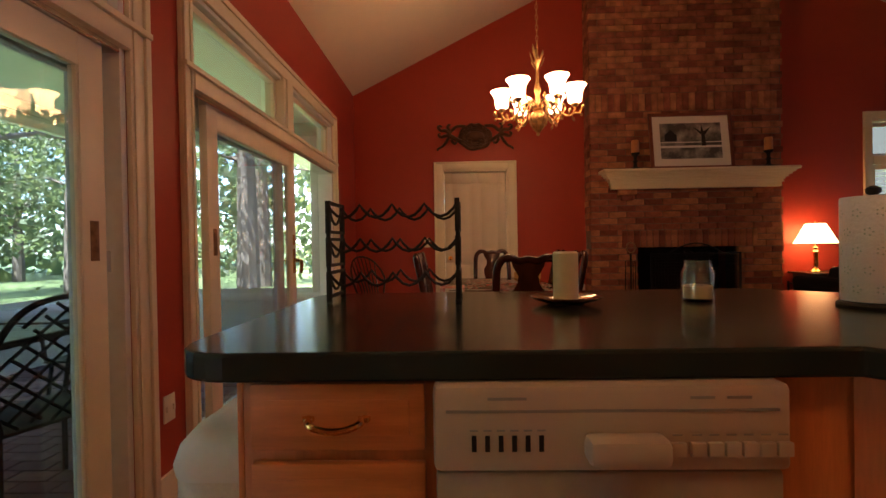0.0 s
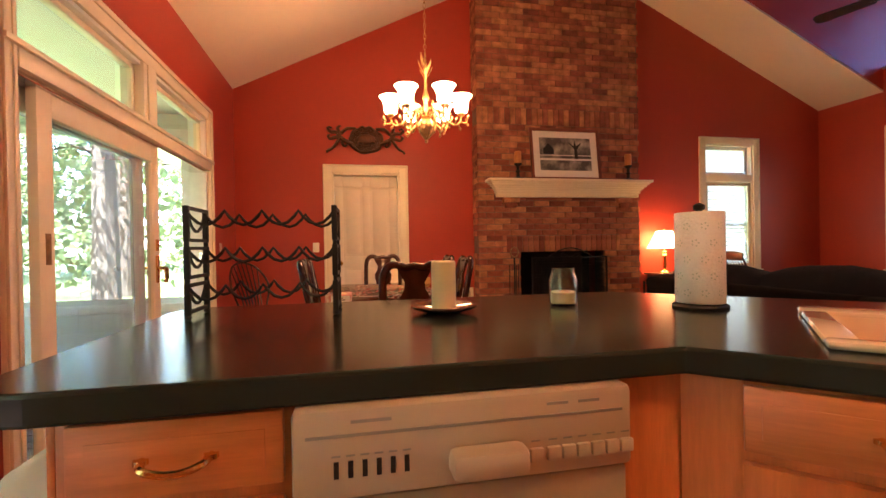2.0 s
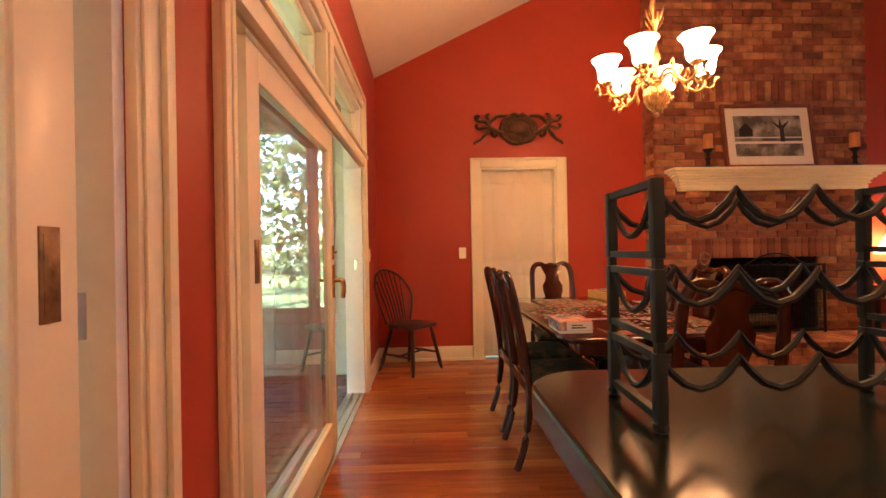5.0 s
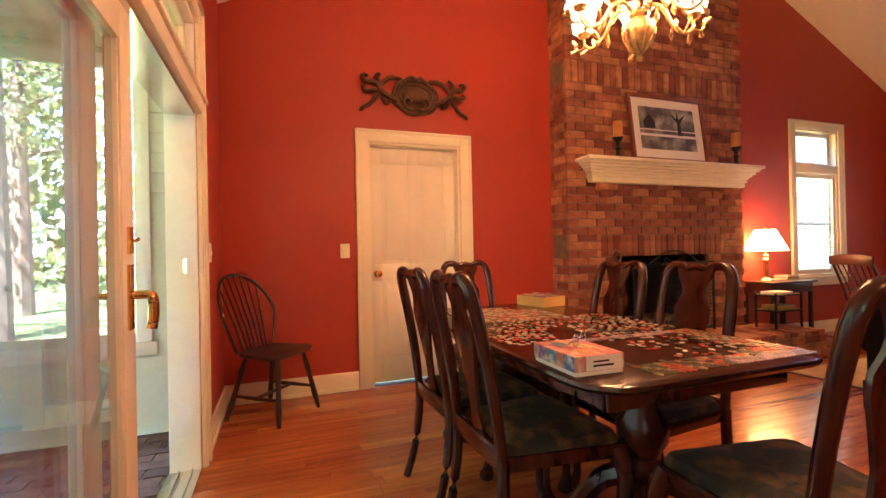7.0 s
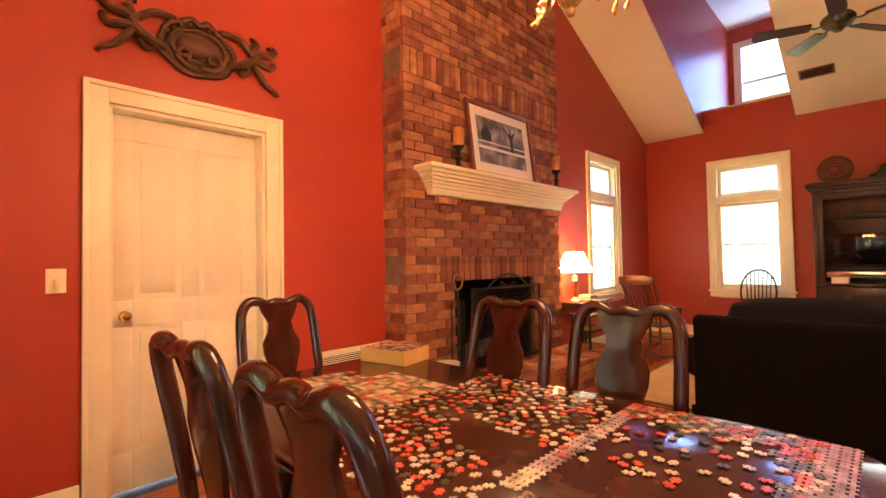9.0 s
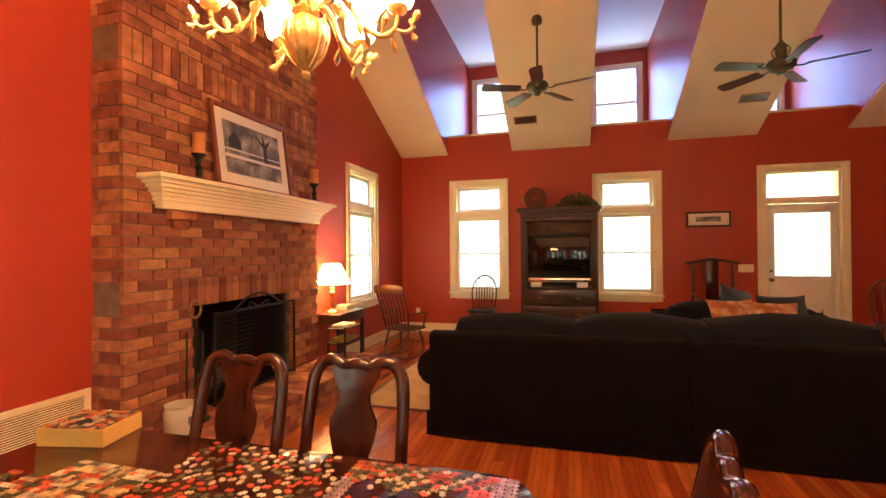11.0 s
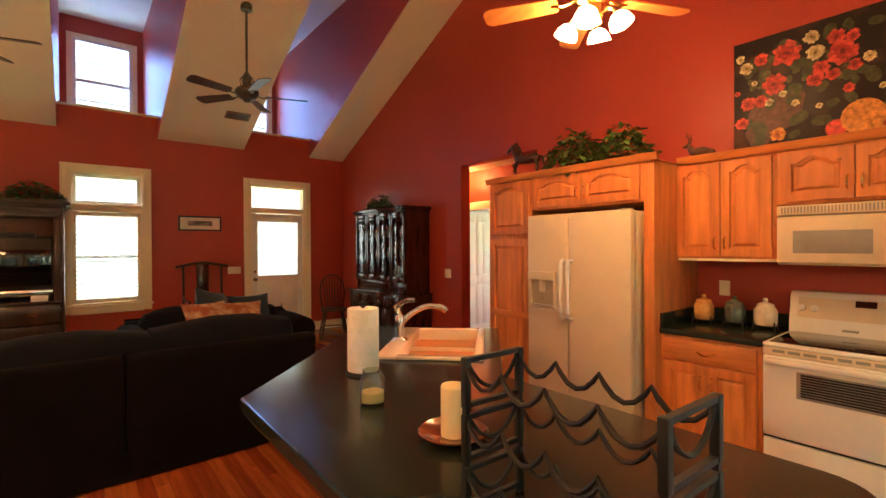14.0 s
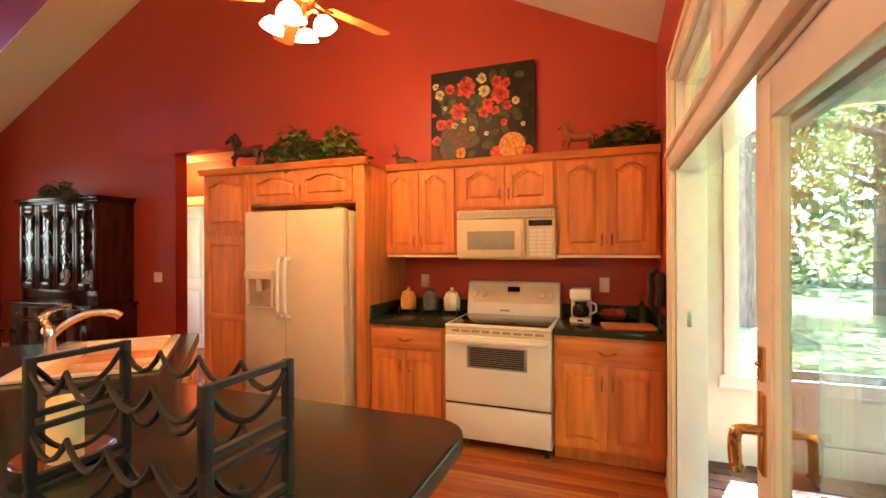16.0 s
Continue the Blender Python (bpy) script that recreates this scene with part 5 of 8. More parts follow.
petal_mats = [shades("petal_red", (0.36, 0.022, 0.014), (0.56, 0.06, 0.035), (0.16, 0.012, 0.01)), shades("petal_cream", (0.42, 0.33, 0.15), (0.62, 0.54, 0.30), (0.16, 0.11, 0.03)), shades("petal_orange", (0.50, 0.15, 0.02), (0.60, 0.27, 0.05), (0.3, 0.07, 0.02))]
leaf_paint = shades("leaf_paint", (0.045, 0.055, 0.018), (0.10, 0.045, 0.03), (0.08, 0.085, 0.03))
for x0, z0, x1, z1, n, r0, r1, c in ((-0.43, 0.02, 0.43, 0.75, 46, 0.02, 0.05, 0), (0.0, 0.02, 0.42, 0.32, 12, 0.05, 0.1, 1), (-0.4, 0.3, 0.4, 0.75, 20, 0.012, 0.03, 2)):
    bm = bmesh.new()
    for i in range(n):
        blot(bm, rnd.uniform(x0 + r1, x1 - r1), rnd.uniform(z0 + r1, z1), rnd.uniform(r0, r1), 0.0448 - 0.0004 * (c == 1), 2)
    part("painted_leaves", bm, leaf_paint[c], art)
for x, z, r, c in [(0.13, 0.66, 0.085, 0), (-0.17, 0.57, 0.08, 0), (0.20, 0.46, 0.075, 0), (-0.03, 0.43, 0.05, 0), (0.37, 0.62, 0.045, 1), (-0.01, 0.72, 0.045, 1), (-0.03, 0.61, 0.052, 1), (0.36, 0.36, 0.05, 0),
                   (0.28, 0.36, 0.045, 0), (0.40, 0.22, 0.045, 0), (-0.3, 0.5, 0.035, 1), (0.23, 0.34, 0.03, 1), (0.15, 0.38, 0.025, 1), (-0.14, 0.68, 0.05, 0), (-0.22, 0.66, 0.04, 0), (0.28, 0.66, 0.045, 0), (0.41, 0.7, 0.03, 1),
                   (-0.06, 0.5, 0.05, 0), (-0.12, 0.44, 0.04, 0), (-0.23, 0.47, 0.04, 0), (0.08, 0.30, 0.025, 1), (-0.2, 0.33, 0.03, 0), (-0.05, 0.25, 0.02, 1), (0.18, 0.10, 0.05, 2), (-0.36, 0.3, 0.02, 1), (0.32, 0.5, 0.02, 1), (0.43, 0.45, 0.02, 0)]:
    bloom(x, z, r, c)
for x, z, r, c in ((-0.27, 0.13, 0.1, 2), (-0.14, 0.08, 0.05, 0), (-0.40, 0.08, 0.04, 0), (-0.33, 0.07, 0.055, 2)):
    bm = bmesh.new()
    blot(bm, x, z, r, 0.0495 + r * 0.02, 0)
    part("painted_fruit", bm, petal_mats[c][1], art)

# ---- the peninsula ----
S2 = math.sqrt(0.5)
EDGE = [(-0.33, 0.965), (0.89, 0.965), (1.71, 0.145), (2.42, 0.845), (1.32, 1.945), (-0.33, 1.965)]


def rounded(poly, radii, n=6):
    out = []
    for i, (p, r) in enumerate(zip(poly, radii)):
        p = Vector(p)
        a, b = (Vector(poly[i - 1]) - p).normalized(), (Vector(poly[(i + 1) % len(poly)]) - p).normalized()
        if r == 0:
            out.append(tuple(p))
            continue
        half = a.angle(b) / 2
        d = r / math.tan(half)
        c = p + (a + b).normalized() * (r / math.sin(half))
        s, t = p + a * d - c, p + b * d - c
        ang = s.angle_signed(t)
        for k in range(n + 1):
            out.append(tuple(c + Matrix.Rotation(-ang * k / n, 2) @ s))
    return out


bm = bmesh.new()
prism(bm, rounded(EDGE, [0.12, 0, 0.03, 0.03, 0.02, 0.12]), 0.862, 0.915)
top = part("peninsula_worktop", bm, LAM, None, "", 0.007, True)
tagged(top, "dark green laminate peninsula worktop with rounded corners", "worktop")
SINK = pose(0.89, 0.965, 0.915, 0, 0, -45)
cut = part("cutter", boxes((0.25, 1.02, 0.12, 0.60, -0.2, 0.2)), LAM)
cut.matrix_basis = SINK
mod = top.modifiers.new("cut", "BOOLEAN")
mod.object, mod.solver = cut, "EXACT"
bpy.context.view_layer.update()
done = bpy.data.meshes.new_from_object(top.evaluated_get(bpy.context.evaluated_depsgraph_get()))
top.modifiers.clear()
top.data = done
for face in done.polygons:
    face.use_smooth = False
bpy.data.objects.remove(cut)

e = new("kitchen_sink")
e.matrix_basis = SINK
tagged(e, "bisque porcelain double-bowl drop-in sink", "sink")
bm = bmesh.new()
for x0, x1, y0, y1 in ((0.22, 1.05, 0.09, 0.14), (0.22, 1.05, 0.53, 0.64), (0.22, 0.275, 0.14, 0.53), (0.995, 1.05, 0.14, 0.53)):
    box(bm, x0, x1, y0, y1, 0.001, 0.018)
part("rim", bm, PORCELAIN, e, "", 0.007)
part("bowl", boxes((0.262, 0.275, 0.128, 0.542, -0.19, 0.01), (0.995, 1.008, 0.128, 0.542, -0.19, 0.01), (0.275, 0.995, 0.128, 0.14, -0.19, 0.01), (0.275, 0.995, 0.53, 0.542, -0.19, 0.01), (0.262, 1.008, 0.128, 0.542, -0.2, -0.19), (0.66, 0.68, 0.14, 0.53, -0.19, -0.03)), PORCELAIN, e, "", 0.004)
for x in (0.46, 0.84):
    bm = bmesh.new()
    lathe(bm, [(0.045, -0.189), (0.045, -0.184), (0.03, -0.186), (0, -0.187)], x, 0.34, 16)
    part("drain", bm, CHROME, e)
e2 = new("kitchen_faucet")
e2.matrix_basis = SINK @ pose(0.62, 0.585, 0.018)
tagged(e2, "chrome pull-out faucet with lever handle", "faucet")
bm = bmesh.new()
lathe(bm, [(0.05, 0), (0.045, 0.01), (0.028, 0.02), (0.026, 0.1), (0.03, 0.13), (0.02, 0.15), (0, 0.15)], n=16)
part("body", bm, CHROME, e2)
bm = bmesh.new()
tube(bm, curve([(0.0, 0, 0.09), (0.02, -0.06, 0.15), (0.03, -0.15, 0.195), (0.04, -0.24, 0.19), (0.045, -0.27, 0.17)], 5), [0.017] * 14 + [0.021] * 7, 10)
part("spout", bm, CHROME, e2)
bm = bmesh.new()
tube(bm, curve([(0, 0, 0.14), (0, 0.02, 0.19), (-0.02, -0.04, 0.235), (-0.03, -0.09, 0.24)], 4), [0.018] * 6 + [0.013] * 7, 8)
part("lever", bm, CHROME, e2)

e = thing("drawer_cabinet", (-0.19, 1.0, 0), "honey oak drawer stack at the peninsula end", "cabinet", 180, G)
part("body", boxes((-0.355, 0, -0.60, 0, 0.1, 0.86), (-0.355, 0, -0.6, -0.06, 0, 0.1)), OAK, e, "", 0.002)
for z0, z1 in ((0.735, 0.856), (0.43, 0.713), (0.13, 0.41)):
    drawer_front(e, -0.335, z0, 0.315, z1 - z0, 0.0)
part("end_panel", boxes((0, 0.012, -0.62, 0, 0, 0.86)), OAK, e, "", 0.002)

e = thing("dishwasher", (0.458, 1.0, 0), "bisque built-in dishwasher with push-button panel", "dishwasher", 180)
part("body", boxes((-0.285, 0.285, -0.58, -0.002, 0.08, 0.855)), GREYPLASTIC, e)
# Door takes the cream with shade mixed into the colour.
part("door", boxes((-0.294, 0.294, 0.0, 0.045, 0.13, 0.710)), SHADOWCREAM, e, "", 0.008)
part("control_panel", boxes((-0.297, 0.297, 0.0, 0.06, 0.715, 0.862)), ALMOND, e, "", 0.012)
part("panel_crease", boxes((-0.275, 0.275, 0.058, 0.0615, 0.817, 0.822)), GREYPLASTIC, e)
for a, b in ((0.14, 0.205), (-0.23, -0.19), (-0.17, -0.13)):
    part("name_bar", boxes((a, b, 0.06, 0.0612, 0.838, 0.843)), GREYPLASTIC, e)
sl = part("vent_slot", boxes((-0.004, 0.004, 0.058, 0.0615, 0.752, 0.779)), BLACK, e)
mark = part("slot_mark", boxes((-0.007, 0.007, 0.0605, 0.0612, 0.786, 0.789)), GREYPLASTIC, e)
sl.matrix_basis = mark.matrix_basis = pose(0.116, 0, 0)
for i in range(1, 6):
    again(sl, pose(0.116 + 0.0225 * i, 0, 0))
    again(mark, pose(0.116 + 0.0225 * i, 0, 0))
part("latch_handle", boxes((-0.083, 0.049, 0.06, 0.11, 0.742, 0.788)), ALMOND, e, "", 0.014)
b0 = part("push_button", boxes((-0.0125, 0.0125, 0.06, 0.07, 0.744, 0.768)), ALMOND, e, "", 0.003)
mark = part("button_mark", boxes((-0.008, 0.008, 0.0605, 0.0612, 0.777, 0.780)), GREYPLASTIC, e)
b0.matrix_basis = mark.matrix_basis = pose(-0.108, 0, 0)
for x in (-0.140, -0.168, -0.196, -0.224, -0.252, -0.28):
    again(b0, pose(x, 0, 0))
    again(mark, pose(x, 0, 0))

e = thing("sink_cabinet", (0, 0, 0), "honey oak angled sink cabinet with false drawer fronts", "cabinet", 0, G)
bm = bmesh.new()
prism(bm, [(0.745, 1.0), (0.905, 1.0), (1.70, 0.205), (2.12, 0.62), (1.14, 1.6), (0.745, 1.6)], 0.1, 0.862)
part("body", bm, OAK, e, "", 0.002)
bm = bmesh.new()
prism(bm, [(-0.19, 1.6), (1.14, 1.6), (2.12, 0.62), (2.14, 0.64), (1.15, 1.62), (-0.19, 1.62)], 0.0, 0.862)
part("back_panel", bm, OAK, e, "", 0.002)
FRONT = pose(1.70, 0.205, 0, 0, 0, 135)
part("face_frame", boxes((0.0, 1.124, 0.0, 0.012, 0.1, 0.862)), OAK, e).matrix_basis = FRONT
for x in (0.04, 0.55):
    d = drawer_front(e, x, 0.732, 0.47, 0.122, 0.012)
    d.matrix_basis = FRONT @ d.matrix_basis
    d = arch_door(e, x, 0.13, 0.47, 0.58, 0.012, True, "lt")
    d.matrix_basis = FRONT @ d.matrix_basis


# ---- on the peninsula ----
def wine_rack(at, rz):
    e = thing("wine_rack", at, "black iron three-tier wine rack with scalloped rails", "wine rack", rz)
    L, D, H = 0.42, 0.16, 0.335
    tiers = (0.045, 0.155, 0.265)
    for x in (0, L):
        for y in (0, D):
            for z0, z1 in ((0.012, 0.105), (0.119, 0.215), (0.229, H)):
                part("post", boxes((x - 0.008, x + 0.008, y - 0.008, y + 0.008, z0, z1)), IRON, e, "", 0.002)
            for z0 in (0.105, 0.215):
                part("dowel", boxes((x - 0.0055, x + 0.0055, y - 0.0055, y + 0.0055, z0, z0 + 0.014)), IRON, e)
            bm = bmesh.new()
            lathe(bm, [(0.006, 0.0), (0.011, 0.004), (0.011, 0.01), (0.006, 0.014)], x, y, 8)
            part("foot", bm, IRON, e)
        for z in (0.022, 0.1, 0.124, 0.21, 0.234, H - 0.006):
            part("end_bar", boxes((x - 0.006, x + 0.006, 0, D, z - 0.005, z + 0.005)), IRON, e)
        for z in tiers:
            bm = bmesh.new()
            tube(bm, curve([(x, 0.008, z + 0.05), (x, 0.04, z + 0.012), (x, D / 2, z - 0.004), (x, D - 0.04, z + 0.012), (x, D - 0.008, z + 0.05)], 5), 0.005, 6)
            part("end_scallop", bm, IRON, e)
    for y in (0, D):
        for z in tiers:
            bm = bmesh.new()
            pts = []
            for i in range(4):
                a, w = i * L / 4, L / 4
                pts += [(a + w * u, y, z + 0.012 + 0.042 * (2 * u - 1) ** 2 * (1 if 0 < i + u < 4 else 1)) for u in (0.0, 0.12, 0.3, 0.5, 0.7, 0.88)]
            pts.append((L, y, z + 0.054))
            tube(bm, pts, 0.0052, 6)
            part("scalloped_rail", bm, IRON, e)


wine_rack((-0.208, 1.645, 0.915), -2)

e = thing("candle_plate", (0.535, 1.556, 0.915), "brown glazed saucer under a pillar candle", "plate")
bm = bmesh.new()
lathe(bm, [(0.05, 0.0), (0.055, 0.004), (0.095, 0.016), (0.105, 0.024), (0.102, 0.026), (0.09, 0.019), (0.05, 0.008), (0.0, 0.008)], n=32)
part("saucer", bm, COPPER, e)
bm = bmesh.new()
lathe(bm, [(0.036, 0.0), (0.037, 0.004), (0.037, 0.145), (0.033, 0.15), (0.014, 0.142), (0.0, 0.14)], n=28)
o = part("pillar_candle", bm, WAX)
o.matrix_basis = pose(0.535, 1.556, 0.9235)
tagged(o, "ivory pillar candle standing on a brown saucer", "candle")

e = thing("candle_jar", (0.945, 1.59, 0.915), "clear glass jar with a used ivory candle", "candle jar")
bm = bmesh.new()
lathe(bm, [(0.04, 0.0), (0.045, 0.006), (0.046, 0.085), (0.04, 0.1), (0.036, 0.106), (0.037, 0.124), (0.034, 0.124), (0.033, 0.106), (0.0425, 0.085), (0.042, 0.01), (0.0, 0.008)], n=28)
j = part("glass", bm, JARGLASS, e)
bm = bmesh.new()
lathe(bm, [(0.0405, 0.0105), (0.041, 0.045), (0.03, 0.05), (0.0, 0.046)], n=24)
part("wax", bm, WAX, e)

e = thing("paper_towel_holder", (1.32, 1.42, 0.915), "black stand holding a white patterned paper towel roll", "paper towels")
bm = bmesh.new()
lathe(bm, [(0.078, 0), (0.08, 0.006), (0.075, 0.012), (0.009, 0.014), (0.008, 0.298), (0.016, 0.304), (0.017, 0.316), (0.008, 0.322), (0, 0.324)], n=24)
part("stand", bm, IRON, e)
bm = bmesh.new()
lathe(bm, [(0.022, 0.016), (0.068, 0.016), (0.07, 0.02), (0.07, 0.29), (0.068, 0.294), (0.022, 0.294)], n=36)
roll = part("roll", bm, PAPER, e)
bm = bmesh.new()
for i in range(9):
    for k in range(5):
        a = 6.283 * (i + 0.5 * (k % 2)) / 9
        for q in range(5):
            b = 1.2566 * q
            z = 0.05 + 0.05 * k + 0.009 * math.sin(b)
            c = a + 0.009 * math.cos(b) / 0.07
            x, y = 0.0703 * math.cos(c), 0.0703 * math.sin(c)
            u = Vector((-math.sin(c), math.cos(c), 0)) * 0.003
            w = Vector((0, 0, 0.003))
            p = Vector((x, y, z))
            bm.faces.new([bm.verts.new(p + v) for v in (-u, -w, u, w)])
part("printed_motif", bm, mat("pale_green_print", (0.55, 0.6, 0.5), 0.9), roll, "faint printed flowers", 0, False)

e = thing("trash_bin", (-0.37, 1.44, 0), "white plastic kitchen bin with rounded lid and liner", "trash bin")
bm = bmesh.new()
prism(bm, rounded([(-0.13, -0.19), (0.13, -0.19), (0.13, 0.19), (-0.13, 0.19)], [0.08] * 4), 0, 0.56)
bmesh.ops.scale(bm, verts=[v for v in bm.verts if v.co.z < 0.1], vec=(0.8, 0.85, 1))
part("body", bm, WHITE, e, "", 0.01)
bm = bmesh.new()
for k, (s, z) in enumerate([(1.08, 0.545), (1.1, 0.57), (1.02, 0.61), (0.8, 0.645), (0.45, 0.66)]):
    ring = [bm.verts.new((x * s, y * s, z)) for x, y in rounded([(-0.13, -0.19), (0.13, -0.19), (0.13, 0.19), (-0.13, 0.19)], [0.08] * 4)]
    if k:
        for i in range(len(ring)):
            bm.faces.new((old[i], old[(i + 1) % len(ring)], ring[(i + 1) % len(ring)], ring[i]))
    else:
        bm.faces.new(ring[::-1])
    old = ring
bm.faces.new(old)
part("lid", bm, WHITE, e)
bm = bmesh.new()
prism(bm, rounded([(-0.138, -0.198), (0.138, -0.198), (0.138, 0.198), (-0.138, 0.198)], [0.085] * 4), 0.46, 0.548)
part("liner", bm, mat("thin_liner", (0.75, 0.72, 0.62), 0.3, var=0.1, scale=20, bump=0.6, bscale=30), e, "crumpled bag rim")

# ---- dining ----
TX0, TX1, TY0, TY1 = 0.085, 1.0, 3.03, 4.75
TC = ((TX0 + TX1) / 2, (TY0 + TY1) / 2)
e = thing("dining_table", (*TC, 0), "polished dark mahogany double-pedestal dining table", "table")
hx, hy = (TX1 - TX0) / 2, (TY1 - TY0) / 2
bm = bmesh.new()
for z, s in ((0.728, -0.02), (0.735, -0.006), (0.745, 0.0), (0.755, -0.002), (0.76, -0.008)):
    ring = [bm.verts.new((x, y, z)) for x, y in rounded([(-hx - s, -hy - s), (hx + s, -hy - s), (hx + s, hy + s), (-hx - s, hy + s)], [0.13] * 4)]
    if z == 0.728:
        bm.faces.new(ring[::-1])
    else:
        for i in range(len(ring)):
            bm.faces.new((old[i], old[(i + 1) % len(ring)], ring[(i + 1) % len(ring)], ring[i]))
    old = ring
bm.faces.new(old)
part("tabletop", bm, MAHOG, e)
part("apron", boxes((-hx + 0.1, hx - 0.1, -hy + 0.1, -hy + 0.122, 0.66, 0.728), (-hx + 0.1, hx - 0.1, hy - 0.122, hy - 0.1, 0.66, 0.728), (-hx + 0.1, -hx + 0.122, -hy + 0.122, hy - 0.122, 0.66, 0.728), (hx - 0.122, hx - 0.1, -hy + 0.122, hy - 0.122, 0.66, 0.728)), MAHOG, e, "", 0.004)
for y in (-0.5, 0.5):
    bm = bmesh.new()
    lathe(bm, [(0.075, 0.26), (0.085, 0.3), (0.06, 0.33), (0.05, 0.38), (0.085, 0.44), (0.09, 0.5), (0.055, 0.56), (0.05, 0.6), (0.08, 0.63), (0.1, 0.655), (0.1, 0.728)], 0, y, 20)
    ped = part("pedestal", bm, MAHOG, e)
    for k in range(4):
        a = radians(45 + 90 * k)
        bm = bmesh.new()
        d = Vector((math.cos(a), math.sin(a), 0))
        pts = [Vector((0, y, 0.31)) + d * 0.05, Vector((0, y, 0.27)) + d * 0.14, Vector((0, y, 0.12)) + d * 0.26, Vector((0, y, 0.035)) + d * 0.36]
        tube(bm, curve(pts, 4), [0.045 - 0.0018 * i for i in range(13)], 8)
        lathe(bm, [(0.02, 0.0), (0.034, 0.01), (0.034, 0.04), (0.015, 0.055)], d.x * 0.37, y + d.y * 0.37, 10)
        part("foot", bm, MAHOG, ped)


def dining_chair():
    e = thing("dining_chair", (0, 0, 0), "dark mahogany vase-back dining chair with tapestry seat", "chair", 0, "chairs round the table")
    bm = bmesh.new()
    half = [(-0.19, -0.215, 0.40), (-0.188, -0.225, 0.52), (-0.182, -0.25, 0.70), (-0.178, -0.285, 0.88), (-0.168, -0.305, 0.97), (-0.135, -0.315, 1.016), (-0.09, -0.315, 1.02), (-0.05, -0.312, 1.005), (0, -0.312, 1.015)]
    pts = curve(half + [(-x, y, z) for x, y, z in half[-2::-1]], 4)
    tube(bm, pts, [0.019 + 0.004 * abs(math.sin(i * 0.1)) for i in range(len(pts))], 10)
    part("back_frame", bm, MAHOG, e)
    prof = [(0.045, 0.47), (0.05, 0.50), (0.035, 0.54), (0.035, 0.60), (0.055, 0.68), (0.085, 0.78), (0.088, 0.83), (0.06, 0.88), (0.055, 0.92), (0.085, 0.975), (0.095, 1.012)]
    bm = bmesh.new()
    rows = []
    for w, z in prof:
        yb = -0.222 - 0.09 * max(0, (z - 0.45) / 0.57) ** 1.2
        rows.append([bm.verts.new((sx * w, yb + dy, z)) for sx, dy in ((-1, 0.004), (0, -0.006), (1, 0.004), (1, 0.018), (0, 0.008), (-1, 0.018))])
    for a, b in zip(rows, rows[1:]):
        for i in range(6):
            bm.faces.new((a[i], a[(i + 1) % 6], b[(i + 1) % 6], b[i]))
    bm.faces.new(rows[0][::-1])
    bm.faces.new(rows[-1])
    part("splat", bm, MAHOG, e)
    part("back_rail", boxes((-0.19, 0.19, -0.235, -0.205, 0.40, 0.475)), MAHOG, e, "", 0.005)
    bm = bmesh.new()
    prism(bm, [(-0.2, -0.22), (0.2, -0.22), (0.25, 0.23), (-0.25, 0.23)], 0.395, 0.445)
    part("seat_frame", bm, MAHOG, e, "", 0.008)
    bm = bmesh.new()
    outline = rounded([(-0.195, -0.2), (0.195, -0.2), (0.243, 0.222), (-0.243, 0.222)], [0.04] * 4)
    for k, (s, z) in enumerate([(1.0, 0.446), (1.0, 0.458), (0.95, 0.478), (0.75, 0.492), (0.4, 0.498)]):
        ring = [bm.verts.new((x * s, y * s, z)) for x, y in outline]
        if k:
            for i in range(len(ring)):
                bm.faces.new((old[i], old[(i + 1) % len(ring)], ring[(i + 1) % len(ring)], ring[i]))
        else:
            bm.faces.new(ring[::-1])
        old = ring
    bm.faces.new(old)
    part("seat", bm, TAPESTRY, e, "dark tapestry seat with tan scrolls")
    for s in (-1, 1):
        bm = bmesh.new()
        tube(bm, curve([(s * 0.22, 0.2, 0.43), (s * 0.245, 0.225, 0.34), (s * 0.232, 0.212, 0.2), (s * 0.225, 0.205, 0.08), (s * 0.235, 0.222, 0.02)], 4), [0.036, 0.038, 0.037, 0.035, 0.032, 0.029, 0.026, 0.023, 0.02, 0.018, 0.017, 0.017, 0.018, 0.019, 0.022, 0.024, 0.026], 10)
        lathe(bm, [(0.028, 0.0), (0.034, 0.008), (0.03, 0.022), (0.018, 0.03)], s * 0.235, 0.222, 12)
        part("front_leg", bm, MAHOG, e)
        bm = bmesh.new()
        tube(bm, curve([(s * 0.195, -0.215, 0.44), (s * 0.195, -0.22, 0.3), (s * 0.195, -0.25, 0.12), (s * 0.195, -0.29, 0.0)], 4), [0.021] * 6 + [0.019] * 7, 8)
        part("rear_leg", bm, MAHOG, e)
    return e


ch = dining_chair()
ch.matrix_basis = pose(0.23, 3.62, 0, 0, 0, -90)
for x, y, rz in ((0.23, 4.13, -88), (0.65, 2.97, -9), (0.60, 4.80, 180), (0.80, 4.13, 88), (0.84, 3.67, 90)):
    copy_thing(ch, pose(x, y, 0, 0, 0, rz))


